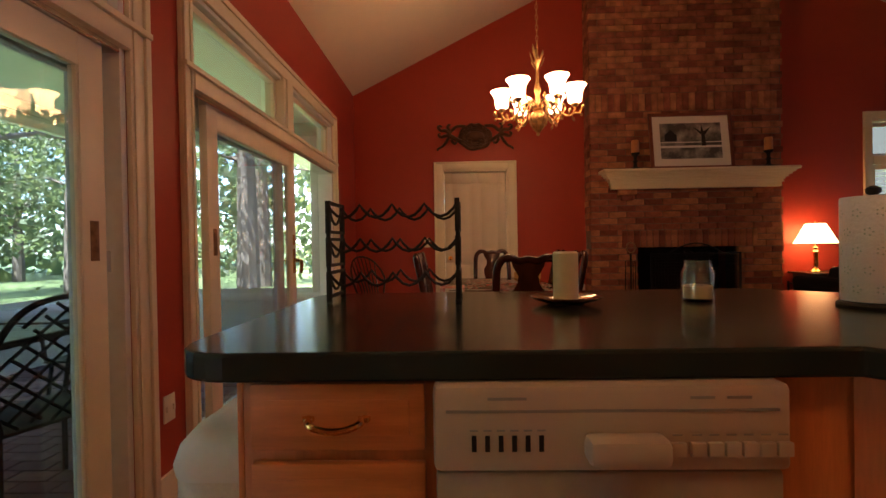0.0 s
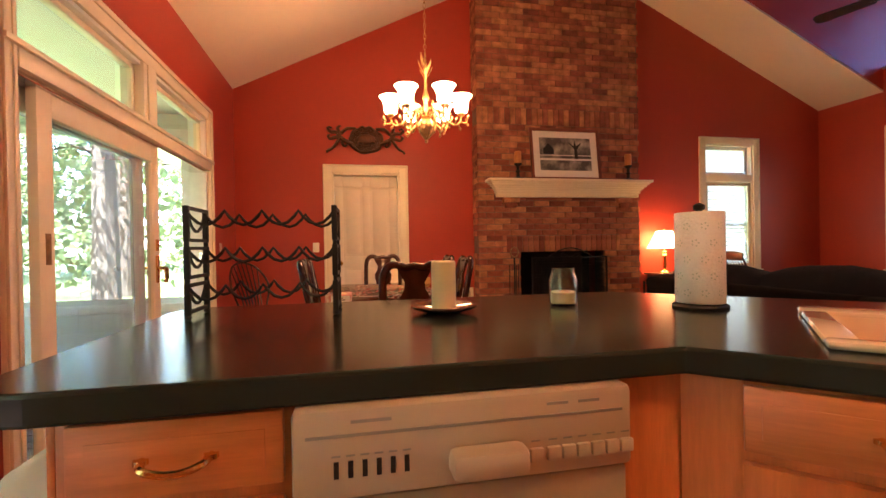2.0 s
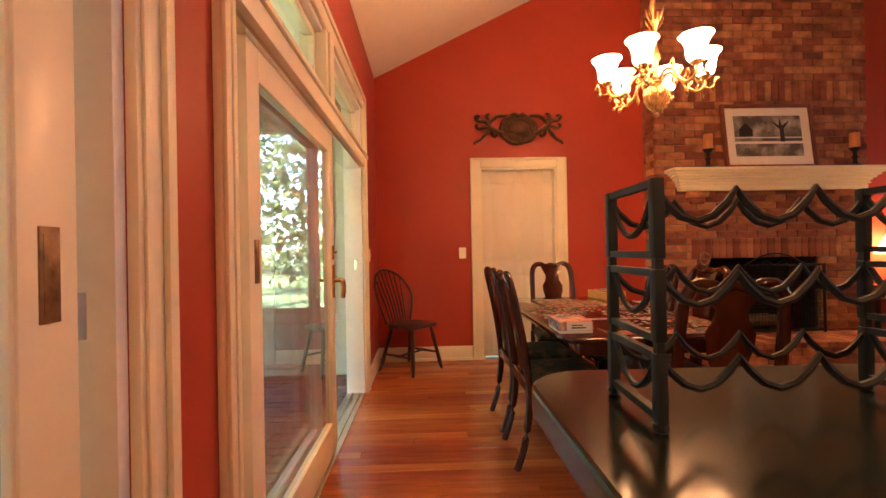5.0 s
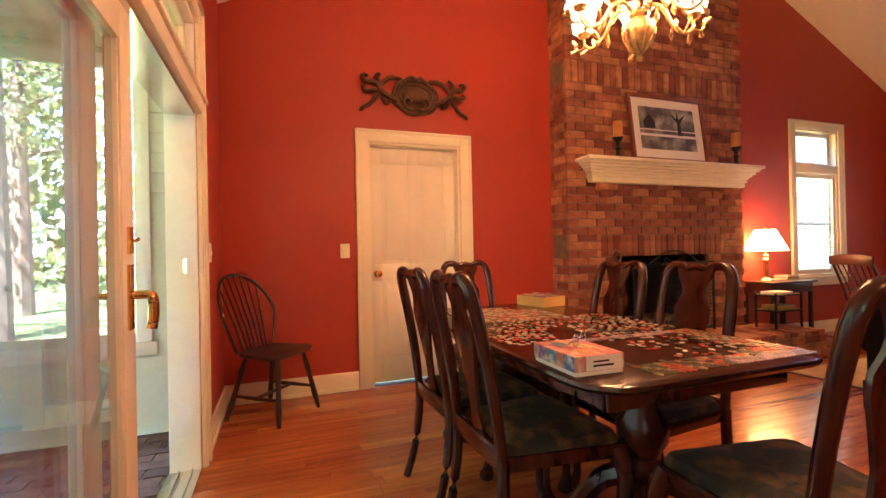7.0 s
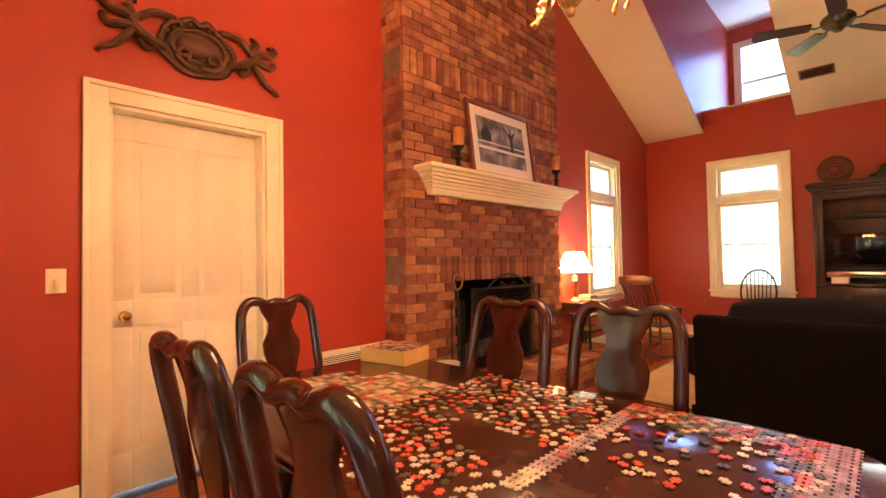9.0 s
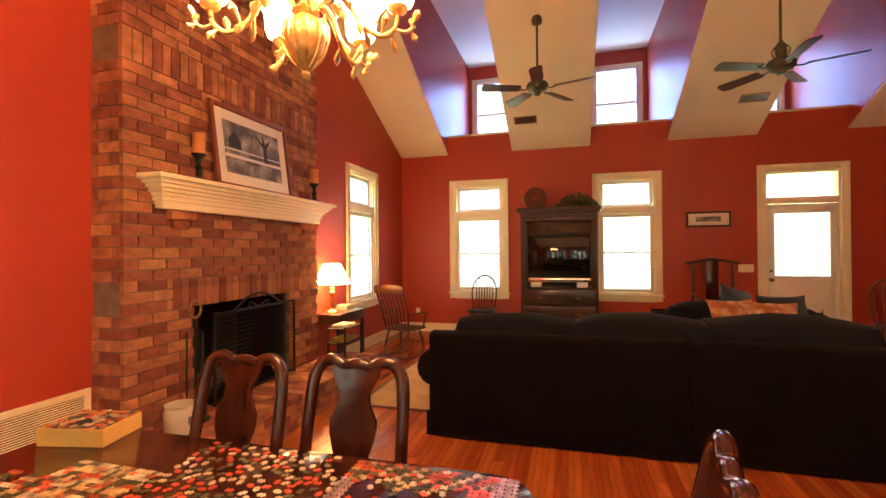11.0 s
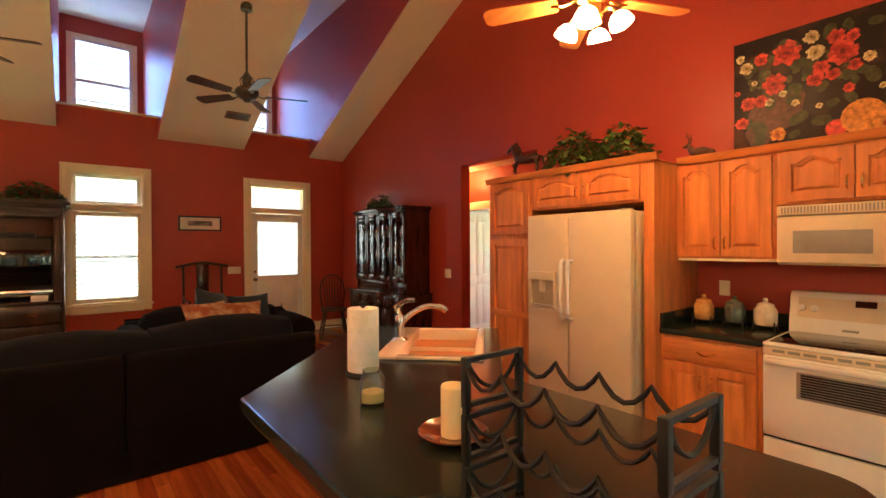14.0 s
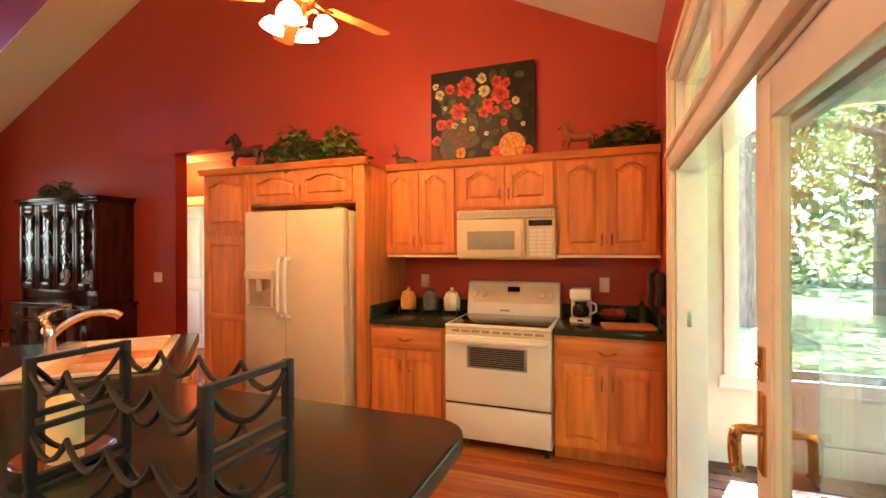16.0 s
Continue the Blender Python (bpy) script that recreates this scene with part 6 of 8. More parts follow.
# jigsaw on the table
def piece(bm, x, y, z, s, a):
    c, d = math.cos(a), math.sin(a)
    pts = []
    for k in range(4):
        b = k * math.pi / 2
        u, v = Vector((math.cos(b), math.sin(b))), Vector((-math.sin(b), math.cos(b)))
        out = 1 if k % 2 else -1
        for q, r in ((1.0, -0.8), (1.0, -0.25), (1.0 + 0.5 * out, -0.3), (1.0 + 0.5 * out, 0.3), (1.0, 0.25), (1.0, 0.8)):
            pts.append(u * q * s + v * r * s)
    prism(bm, [(x + p.x * c - p.y * d, y + p.x * d + p.y * c) for p in pts], z, z + 0.002)


def jig_material():
    m = mat("printed_puzzle_card", (0.5, 0.3, 0.2), 0.35, var=0.3, scale=60)
    n, l = m.node_tree.nodes, m.node_tree.links
    ramp = n.new("ShaderNodeValToRGB")
    ramp.color_ramp.interpolation = "CONSTANT"
    cols = [(0.0, (0.40, 0.05, 0.02)), (0.2, (0.46, 0.42, 0.33)), (0.46, (0.03, 0.04, 0.02)), (0.62, (0.56, 0.09, 0.05)), (0.72, (0.52, 0.50, 0.43)), (0.9, (0.10, 0.12, 0.06))]
    el = ramp.color_ramp.elements
    el[0].position, el[0].color = cols[0][0], (*cols[0][1], 1)
    el[1].position, el[1].color = cols[1][0], (*cols[1][1], 1)
    for p, c in cols[2:]:
        el.new(p).color = (*c, 1)
    g = n.new("ShaderNodeNewGeometry")
    l.new(g.outputs["Random Per Island"], ramp.inputs[0])
    l.new(ramp.outputs[0], n["Principled BSDF"].inputs["Base Color"])
    return m


JIG = jig_material()
rnd = random.Random(21)
bm = bmesh.new()
taken = []
for i in range(4000):
    x, y = rnd.uniform(TX0 + 0.06, TX1 - 0.03), rnd.uniform(3.12, 4.12)
    inside = 0.31 < x < 0.97 and 3.08 < y < 3.57
    if (x < 0.3 and y < 3.5) or y < 3.58 and not inside and x < 0.9 or inside and (x < 0.5 or rnd.random() < 0.8):
        continue
    d = noise.noise((x * 3.2, y * 3.2, 3.0))
    if d < -0.45 or any((x - a) ** 2 + (y - b) ** 2 < 0.0005 for a, b in taken):
        continue
    taken.append((x, y))
    piece(bm, x, y, 0.7605 if not inside else 0.7632, 0.0088, rnd.uniform(0, 6.3))
    if len(taken) > 470:
        break
o = part("jigsaw_pieces", bm, JIG, None, "", 0, False)
tagged(o, "loose printed jigsaw pieces scattered over the table", "jigsaw", kind="stuff")
print_mats = {k: mat("puzzle_print", c, 0.35, var=0.75, scale=26, fine=0.4) for k, c in {"flower": (0.42, 0.07, 0.03), "leaf": (0.05, 0.06, 0.03), "lavender": (0.30, 0.22, 0.30), "cream": (0.46, 0.36, 0.22), "white": (0.48, 0.46, 0.38)}.items()}


def printed(kinds, name, label, x0, y0, cols, rows, choose):
    """An assembled stretch of jigsaw, one joined part to each colour of its picture."""
    e = thing(name, (x0, y0, 0.7605), label, "jigsaw")
    sets = {k: bmesh.new() for k in kinds}
    for i in range(cols):
        for j in range(rows):
            k = choose(i, j, i * 0.0205, j * 0.0205)
            if k:
                piece(sets[k], i * 0.0205, j * 0.0205, 0, 0.0102, 0)
    for k, b in sets.items():
        o = part("joined_patch", b, print_mats[k], e, "", 0, False)
        o["kind"] = "stuff"


def border_picture(i, j, x, y):
    n = noise.noise((x * 14, y * 14, 9.0))
    band = 0.1 + 0.06 * noise.noise((x * 7, 0, 2.0))
    if y < band or x > 0.53 + 0.08 * n:
        if j < 3 and x > 0.3:
            return "lavender"
        if n > 0.16:
            return "flower"
        return "cream" if (i * 7 + j * 3) % 4 == 0 else "leaf"
    if j >= 22:
        return "white" if i < 5 else "lavender"
    return "leaf" if i == 0 and j < 9 else None


def section_picture(i, j, x, y):
    n = noise.noise((x * 24, y * 15, 4.0))
    if noise.noise((x * 5, y * 5, 5.0)) < -0.42 or (x > 0.33 and y > 0.3):
        return None
    return "white" if n > 0.18 else "flower" if n > 0.02 else "leaf" if n > -0.16 else "cream"


printed(("flower", "leaf", "lavender", "cream", "white"), "bordered_jigsaw", "half-assembled jigsaw with its straight border joined", 0.325, 3.095, 32, 24, border_picture)
printed(("flower", "leaf", "cream", "white"), "assembled_jigsaw", "large assembled patch of the jigsaw", 0.31, 4.13, 22, 23, section_picture)

e = thing("puzzle_box", (0.182, 3.262, 0.7605), "colourful printed puzzle box lying on the table", "box", -2)
e.scale = (0.74, 0.93, 1.0)
part("base", boxes((-0.105, 0.105, -0.115, 0.115, 0, 0.05)), PAPER, e, "", 0.002)
part("lid", boxes((-0.108, 0.108, -0.118, 0.118, 0.012, 0.056)), mat("printed_box_lid", (0.60, 0.16, 0.14), 0.4, second=(0.66, 0.54, 0.40), scale=26), e, "", 0.002)
for i, (c, a, b) in enumerate([((0.05, 0.16, 0.42), -0.115, -0.06), ((0.55, 0.17, 0.05), -0.06, -0.02), ((0.10, 0.25, 0.40), -0.02, 0.04), ((0.22, 0.10, 0.32), 0.04, 0.112)]):
    part("printed_side", boxes((-0.1088, -0.108, a, b, 0.014, 0.054)), mat("box_print", c, 0.4, second=(0.66, 0.60, 0.54), second_at=0.56, scale=34), e)
patch = random.Random(3)
for i, c in enumerate([(0.66, 0.56, 0.40), (0.60, 0.22, 0.08), (0.30, 0.07, 0.06), (0.14, 0.20, 0.10), (0.62, 0.50, 0.20), (0.45, 0.10, 0.09), (0.55, 0.40, 0.30), (0.12, 0.16, 0.30), (0.64, 0.30, 0.12)]):
    px, py, pr = patch.uniform(-0.06, 0.06), patch.uniform(-0.07, 0.07), patch.uniform(0.018, 0.042)
    bm = bmesh.new()
    prism(bm, [(px + pr * (1 + 0.3 * math.sin(3 * a + i)) * math.cos(a), py + pr * (1 + 0.3 * math.sin(2 * a + i)) * math.sin(a)) for a in [6.2832 * q / 14 for q in range(14)]], 0.0562 + 0.0002 * i, 0.0565 + 0.0002 * i)
    part("printed_patch", bm, mat("box_print", c, 0.4, var=0.5, scale=60), e)
part("spine_label", boxes((-0.06, 0.1, -0.1188, -0.118, 0.014, 0.054)), PAPER, e, "white box end")
part("spine_text", boxes((-0.03, 0.06, -0.1193, -0.1188, 0.024, 0.03), (-0.03, 0.04, -0.1193, -0.1188, 0.036, 0.041)), BLACK, e)
e = thing("puzzle_box", (0.90, 4.60, 0.7605), "tan cardboard puzzle tray heaped with pieces", "box", 12)
CARD = mat("tan_card", (0.60, 0.36, 0.10), 0.7, var=0.1)
part("tray", boxes((-0.09, 0.09, -0.12, 0.12, 0, 0.006), (-0.09, -0.084, -0.12, 0.12, 0.006, 0.06), (0.084, 0.09, -0.12, 0.12, 0.006, 0.06), (-0.084, 0.084, -0.12, -0.114, 0.006, 0.06), (-0.084, 0.084, 0.114, 0.12, 0.006, 0.06)), CARD, e)
bm = bmesh.new()
for i in range(90):
    piece(bm, rnd.uniform(-0.075, 0.075), rnd.uniform(-0.105, 0.105), 0.045 + rnd.uniform(0, 0.022), 0.0095, rnd.uniform(0, 6))
pp = part("piece_heap", bm, JIG, e)
pp["kind"] = "stuff"
part("fill", boxes((-0.083, 0.083, -0.113, 0.113, 0.006, 0.046)), BLACK, e)
e = thing("eyeglasses", (0.20, 3.27, 0.8185), "thin-framed clear eyeglasses folded on the puzzle box", "eyeglasses", 35)
for sx in (-1, 1):
    ring = [(sx * 0.033 + 0.024 * math.cos(a), 0, 0.02 + 0.019 * math.sin(a)) for a in [6.2832 * q / 18 for q in range(18)]]
    bm = bmesh.new()
    tube(bm, ring, 0.0012, 5, True)
    part("rim", bm, CHROME, e)
    bm = bmesh.new()
    bm.faces.new([bm.verts.new(p) for p in ring])
    part("lens", bm, CABINETPANE, e, "clear lens", 0, False)
    bm = bmesh.new()
    tube(bm, [(sx * 0.057, 0, 0.026), (sx * 0.056, 0.014, 0.014), (-sx * 0.03, 0.02 + 0.006 * sx, 0.004)], 0.0014, 5)
    part("temple", bm, CHROME, e)
bm = bmesh.new()
tube(bm, curve([(-0.01, 0, 0.022), (0, -0.002, 0.027), (0.01, 0, 0.022)], 3), 0.0012, 5)
part("bridge", bm, CHROME, e)


# chandelier
def chandelier(at):
    e = thing("chandelier", at, "antique bronze six-light chandelier with glowing bell shades", "chandelier")
    bm = bmesh.new()
    lathe(bm, [(0.0, -0.145), (0.012, -0.14), (0.016, -0.125), (0.01, -0.115), (0.02, -0.1), (0.05, -0.06), (0.066, -0.01), (0.062, 0.03), (0.045, 0.05), (0.03, 0.06)], n=20)
    part("basket", bm, GILT, e)
    for k in range(10):
        a = 6.2832 * k / 10
        bm = bmesh.new()
        tube(bm, curve([(0.018 * math.cos(a), 0.018 * math.sin(a), -0.105), (0.056 * math.cos(a), 0.056 * math.sin(a), -0.06), (0.073 * math.cos(a), 0.073 * math.sin(a), -0.01), (0.069 * math.cos(a), 0.069 * math.sin(a), 0.035)], 3), 0.005, 5)
        part("basket_rib", bm, GILT, e)
    bm = bmesh.new()
    lathe(bm, [(0.03, 0.06), (0.045, 0.075), (0.02, 0.1), (0.016, 0.2), (0.03, 0.23), (0.022, 0.27), (0.014, 0.3), (0.012, 0.44), (0.026, 0.47), (0.012, 0.5), (0.006, 0.62)], n=14)
    part("column", bm, GILT, e)
    for k in range(8):
        a = 0.785 * k
        bm = bmesh.new()
        tube(bm, curve([(0.012 * math.cos(a), 0.012 * math.sin(a), 0.40 + 0.03 * (k % 3)), (0.045 * math.cos(a), 0.045 * math.sin(a), 0.46 + 0.04 * (k % 3)), (0.06 * math.cos(a), 0.06 * math.sin(a), 0.50 + 0.05 * (k % 3))], 3), [0.004, 0.006, 0.01, 0.012, 0.012, 0.008, 0.003], 5, flat=0.4)
        part("leaf", bm, GILT, e)
    for k in range(6):
        a = 6.2832 * k / 6 + 0.862
        u = Vector((math.cos(a), math.sin(a), 0))
        v = Vector((-math.sin(a), math.cos(a), 0))

        def p(r, z, s=0.0):
            return u * r + v * s + Vector((0, 0, z))
        bm = bmesh.new()
        tube(bm, curve([p(0.02, 0.08), p(0.07, 0.13), p(0.13, 0.115), p(0.18, 0.04), p(0.24, 0.005), p(0.285, 0.03), p(0.295, 0.075)], 5), [0.011 - 0.0001 * i for i in range(31)], 7)
        tube(bm, curve([p(0.285, 0.03), p(0.32, 0.02), p(0.345, 0.04), p(0.335, 0.06)], 4), [0.006] * 8 + [0.009] * 5, 6)
        arm = part("arm", bm, GILT, e)
        for r, z, s, t in ((0.10, 0.12, 0.03, -0.035), (0.16, 0.065, -0.03, -0.05), (0.2, 0.03, 0.028, 0.04), (0.24, 0.01, -0.025, 0.04), (0.34, 0.045, 0.0, 0.03), (0.13, 0.10, -0.02, 0.05), (0.27, 0.015, 0.03, -0.035), (0.18, 0.045, 0.035, -0.04), (0.345, 0.05, -0.025, 0.02), (0.335, 0.03, 0.022, -0.02)):
            bm = bmesh.new()
            tube(bm, [p(r, z), p(r + 0.008, z + t * 0.5, s * 0.6), p(r + 0.016, z + t, s), p(r + 0.02, z + t * 1.5, s * 1.1)], [0.003, 0.007, 0.013, 0.002], 6)
            part("leaf_bud", bm, GILT, arm)
        bm = bmesh.new()
        c = p(0.295, 0)
        lathe(bm, [(0.012, 0.075), (0.028, 0.085), (0.034, 0.1), (0.02, 0.108)], c.x, c.y, 12)
        part("cup", bm, GILT, arm)
        bm = bmesh.new()
        lathe(bm, [(0.028, 0.104), (0.048, 0.112), (0.056, 0.135), (0.057, 0.165), (0.062, 0.195), (0.075, 0.225), (0.094, 0.248), (0.090, 0.249), (0.071, 0.224), (0.057, 0.195), (0.052, 0.165), (0.051, 0.135), (0.03, 0.114)], c.x, c.y, 20)
        part("shade", bm, SHADEGLOW, arm, "glowing frosted bell shade")
    e.scale = (0.93, 0.93, 0.93)
    top = (roof(at[0]) - at[2]) / 0.93
    n = int((top - 0.62 - 0.05) / 0.042)
    bm = bmesh.new()
    for i in range(n + 1):
        z = 0.62 + i * (top - 0.67) / n
        ring = [(0.011 * math.cos(t) * (1 if i % 2 else 0), 0.011 * math.cos(t) * (0 if i % 2 else 1), z + 0.027 * math.sin(t)) for t in [6.2832 * q / 10 for q in range(10)]]
        tube(bm, ring, 0.0028, 5, True)
    part("chain", bm, GILT, e)
    bm = bmesh.new()
    lathe(bm, [(0.01, top - 0.07), (0.05, top - 0.05), (0.065, top + 0.03)], n=18)
    part("canopy", bm, GILT, e)


chandelier((0.858, 3.69, 2.058))

# carved overdoor ornament
e = thing("carved_ornament", (0.475, YF, 2.44), "carved brown wood scroll ornament above the door", "wall carving")
bm = bmesh.new()
bmesh.ops.create_uvsphere(bm, u_segments=24, v_segments=12, radius=1)
bmesh.ops.scale(bm, verts=bm.verts, vec=(0.115, 0.045, 0.07))
bmesh.ops.translate(bm, verts=bm.verts, vec=(0, -0.02, 0.0))
part("boss", bm, WALNUT, e)
bm = bmesh.new()
prism(bm, [(0.2 * math.cos(a), -0.01 + 0.145 * math.sin(a)) for a in [6.2832 * q / 32 for q in range(32)]], -0.02, 0.0, "y")
part("ground_plate", bm, WALNUT, e, "", 0.008)
bm = bmesh.new()
tube(bm, [(0.195 * math.cos(a) * (1 + 0.04 * math.sin(6 * a)), -0.022, -0.01 + 0.145 * math.sin(a) * (1 + 0.04 * math.sin(6 * a))) for a in [6.2832 * q / 40 for q in range(40)]], 0.02, 7, True)
part("cartouche", bm, WALNUT, e)
bm = bmesh.new()
tube(bm, [(0.145 * math.cos(a), -0.032, 0.095 * math.sin(a)) for a in [6.2832 * q / 28 for q in range(28)]], 0.011, 6, True)
part("inner_ring", bm, WALNUT, e)
for k in range(9):
    a = radians(20 + 140 * k / 8)
    bm = bmesh.new()
    bmesh.ops.create_uvsphere(bm, u_segments=8, v_segments=6, radius=0.013)
    bmesh.ops.translate(bm, verts=bm.verts, vec=(0.168 * math.cos(a), -0.04, 0.118 * math.sin(a)))
    part("bead", bm, WALNUT, e)
for s in (-1, 1):
    # stem, then three curling leaves at the tip and one hooked under the cartouche
    for pts, r0, r1 in ((((0.12, 0.13), (0.22, 0.125), (0.29, 0.075), (0.33, 0.05)), 0.022, 0.028),
                        (((0.17, -0.06), (0.23, -0.035), (0.30, 0.01), (0.34, 0.05)), 0.03, 0.034),
                        (((0.30, 0.04), (0.36, 0.075), (0.42, 0.08), (0.455, 0.115), (0.435, 0.14), (0.41, 0.125)), 0.032, 0.014),
                        (((0.31, 0.07), (0.335, 0.11), (0.33, 0.145), (0.30, 0.15)), 0.026, 0.015),
                        (((0.31, 0.02), (0.37, 0.01), (0.425, 0.0), (0.45, 0.03), (0.43, 0.045)), 0.03, 0.014),
                        (((0.32, 0.0), (0.355, -0.06), (0.40, -0.11), (0.455, -0.145), (0.47, -0.165)), 0.026, 0.014),
                        (((0.28, 0.0), (0.285, -0.055), (0.255, -0.085), (0.225, -0.07)), 0.026, 0.016)):
        bm = bmesh.new()
        line = curve([(s * x, -0.022 - 0.012 * (q % 2), z) for q, (x, z) in enumerate(pts)], 5)
        tube(bm, line, [r0 + (r1 - r0) * q / (len(line) - 1) for q in range(len(line))], 7, flat=0.8)
        part("acanthus_leaf", bm, WALNUT, e)
    bm = bmesh.new()
    tube(bm, curve([(s * 0.015, -0.045, -0.115), (s * 0.07, -0.045, -0.12), (s * 0.115, -0.045, -0.075), (s * 0.09, -0.048, -0.035), (s * 0.05, -0.048, -0.05), (s * 0.06, -0.048, -0.08), (s * 0.08, -0.048, -0.07)], 5), 0.013, 6)
    part("scroll", bm, WALNUT, e)
bm = bmesh.new()
tube(bm, curve([(-0.09, -0.03, 0.12), (-0.04, -0.045, 0.145), (0, -0.05, 0.12), (0.04, -0.045, 0.145), (0.09, -0.03, 0.12)], 5), 0.017, 7)
part("crest", bm, WALNUT, e)


def windsor(at, rz, label, material=DARKWOOD, hoop=0.95, wide=1.0, lean=0.10):
    e = thing("windsor_chair", at, label, "chair", rz, "spindle-back chairs")
    bm = bmesh.new()
    prism(bm, rounded([(-0.19, -0.2), (0.19, -0.2), (0.225, 0.2), (-0.225, 0.2)], [0.12, 0.12, 0.1, 0.1]), 0.425, 0.455)
    part("seat", bm, material, e, "", 0.01)
    bm = bmesh.new()
    n = 16
    arc = [(-0.17, -0.17, 0.45)] + [(-0.205 * wide * math.cos(math.pi * i / n), -0.20 - lean * math.sin(math.pi * i / n), 0.66 + (hoop - 0.66) * math.sin(math.pi * i / n) ** 0.75) for i in range(n + 1)] + [(0.17, -0.17, 0.45)]
    tube(bm, curve(arc, 2), 0.012, 8)
    part("hoop", bm, material, e)
    for i in range(7):
        x = -0.13 + 0.26 * i / 6
        u = x / 0.205 * 1.15
        zt = 0.66 + (hoop - 0.66) * max(0.0, 1 - u * u) ** 0.38 - 0.006
        bm = bmesh.new()
        tube(bm, [(x * 0.85, -0.17, 0.45), (x, -0.22, 0.62), (x * 1.12 * wide, -0.20 - lean * max(0.0, 1 - u * u) ** 0.5, zt)], [0.007, 0.009, 0.006], 6)
        part("spindle", bm, material, e)
    feet = {}
    for sx in (-1, 1):
        for sy in (-1, 1):
            bm = bmesh.new()
            a, b = Vector((sx * 0.13, sy * 0.13, 0.43)), Vector((sx * 0.21, sy * (0.2 if sy > 0 else 0.235), 0.0))
            tube(bm, [a, a.lerp(b, 0.25), a.lerp(b, 0.5), a.lerp(b, 0.8), b], [0.013, 0.02, 0.016, 0.021, 0.013], 8)
            part("leg", bm, material, e)
            feet[(sx, sy)] = a.lerp(b, 0.62)
    for sx in (-1, 1):
        bm = bmesh.new()
        tube(bm, [feet[(sx, -1)], (feet[(sx, -1)] + feet[(sx, 1)]) / 2, feet[(sx, 1)]], [0.009, 0.014, 0.009], 7)
        part("stretcher", bm, material, e)
    bm = bmesh.new()
    tube(bm, [(feet[(-1, -1)] + feet[(-1, 1)]) / 2, (feet[(1, -1)] + feet[(1, 1)]) / 2], 0.011, 7)
    part("stretcher", bm, material, e)
    return e


windsor((-0.68, 5.50, 0), 230, "dark hoop-back spindle chair against the red wall", DARKWOOD, 0.97, 1.18, 0.17)


# ---- fireplace ----
CX0, CX1, CY = 1.82, 4.05, 5.58
core = [(CX0 + 0.012, FIREBOX[0], 0.0), (FIREBOX[1], CX1 - 0.012, 0.0)]
bm = boxes(*[(a, b, CY + 0.014, YF, 0, 4.4) for a, b, _ in core], (FIREBOX[0], FIREBOX[1], CY + 0.014, YF, FIREBOX[3], 4.4), (FIREBOX[0], FIREBOX[1], CY + 0.014, YF, 0, FIREBOX[2]))
prism(bm, [(CX0 + 0.012, 4.4), (CX1 - 0.012, 4.4), (CX1 - 0.012, roof(CX1)), (RIDGE, ZTOP), (CX0 + 0.012, roof(CX0))], CY + 0.014, YF, "y")
chimney = thing("chimney", (0, 0, 0), "red-brown brick chimney breast rising to the ceiling", "chimney", kind="structure")
part("mortar", bm, MORTAR, chimney, "sandy mortar bed", 0, False)
e = thing("firebox", (2.945, YF, 0), "soot-black firebox with dark grate", "fireplace")
part("lining", boxes((-0.62, -0.585, -0.2, 0.4, 0.15, 1.08), (0.585, 0.62, -0.2, 0.4, 0.15, 1.08), (-0.62, 0.62, 0.36, 0.4, 0.15, 1.08), (-0.62, 0.62, -0.2, 0.4, 0.15, 0.2), (-0.62, 0.62, -0.2, 0.4, 1.03, 1.08)), SOOT, e)
bm = bmesh.new()
for i in range(7):
    x = -0.3 + 0.1 * i
    tube(bm, curve([(x, -0.16, 0.36), (x, -0.15, 0.29), (x, 0.1, 0.28), (x, 0.2, 0.36)], 3), 0.01, 6)
part("grate", bm, IRON, e)
for i in range(3):
    bm = bmesh.new()
    tube(bm, [(-0.3, -0.08 + 0.1 * i, 0.34), (0.32, -0.06 + 0.1 * i, 0.35)], 0.05, 9)
    part("log", bm, BARK, e)
e = thing("fire_screen", (3.0, CY - 0.06, 0.26), "black iron mesh fire screen with curled crest", "fire screen")
bm = bmesh.new()
for i in range(29):
    x = -0.5 + 1.0 * i / 28
    tube(bm, [(x, 0, 0.03), (x, 0, 0.68)], 0.0022, 4)
for i in range(18):
    tube(bm, [(-0.5, 0, 0.05 + 0.036 * i), (0.5, 0, 0.05 + 0.036 * i)], 0.0022, 4)
part("mesh", bm, IRON, e)
part("frame", boxes((-0.52, -0.5, -0.008, 0.008, 0, 0.7), (0.5, 0.52, -0.008, 0.008, 0, 0.7), (-0.52, 0.52, -0.008, 0.008, 0.68, 0.7), (-0.52, 0.52, -0.008, 0.008, 0.02, 0.04)), IRON, e)
bm = bmesh.new()
tube(bm, curve([(-0.3, 0, 0.7), (-0.15, 0, 0.78), (0, 0, 0.81), (0.15, 0, 0.78), (0.3, 0, 0.7)], 5), 0.009, 6)
for s in (-1, 1):
    tube(bm, curve([(s * 0.02, 0, 0.7), (s * 0.1, 0, 0.74), (s * 0.13, 0, 0.71), (s * 0.09, 0, 0.7)], 4), 0.006, 6)
part("crest", bm, IRON, e)
e = thing("fire_tools", (2.22, 5.43, 0.26), "black wrought fire tools on a stand", "fire tools")
bm = bmesh.new()
lathe(bm, [(0.09, 0), (0.09, 0.012), (0.02, 0.025), (0.01, 0.03), (0.01, 0.7), (0, 0.7)], n=16)
part("stand", bm, IRON, e)
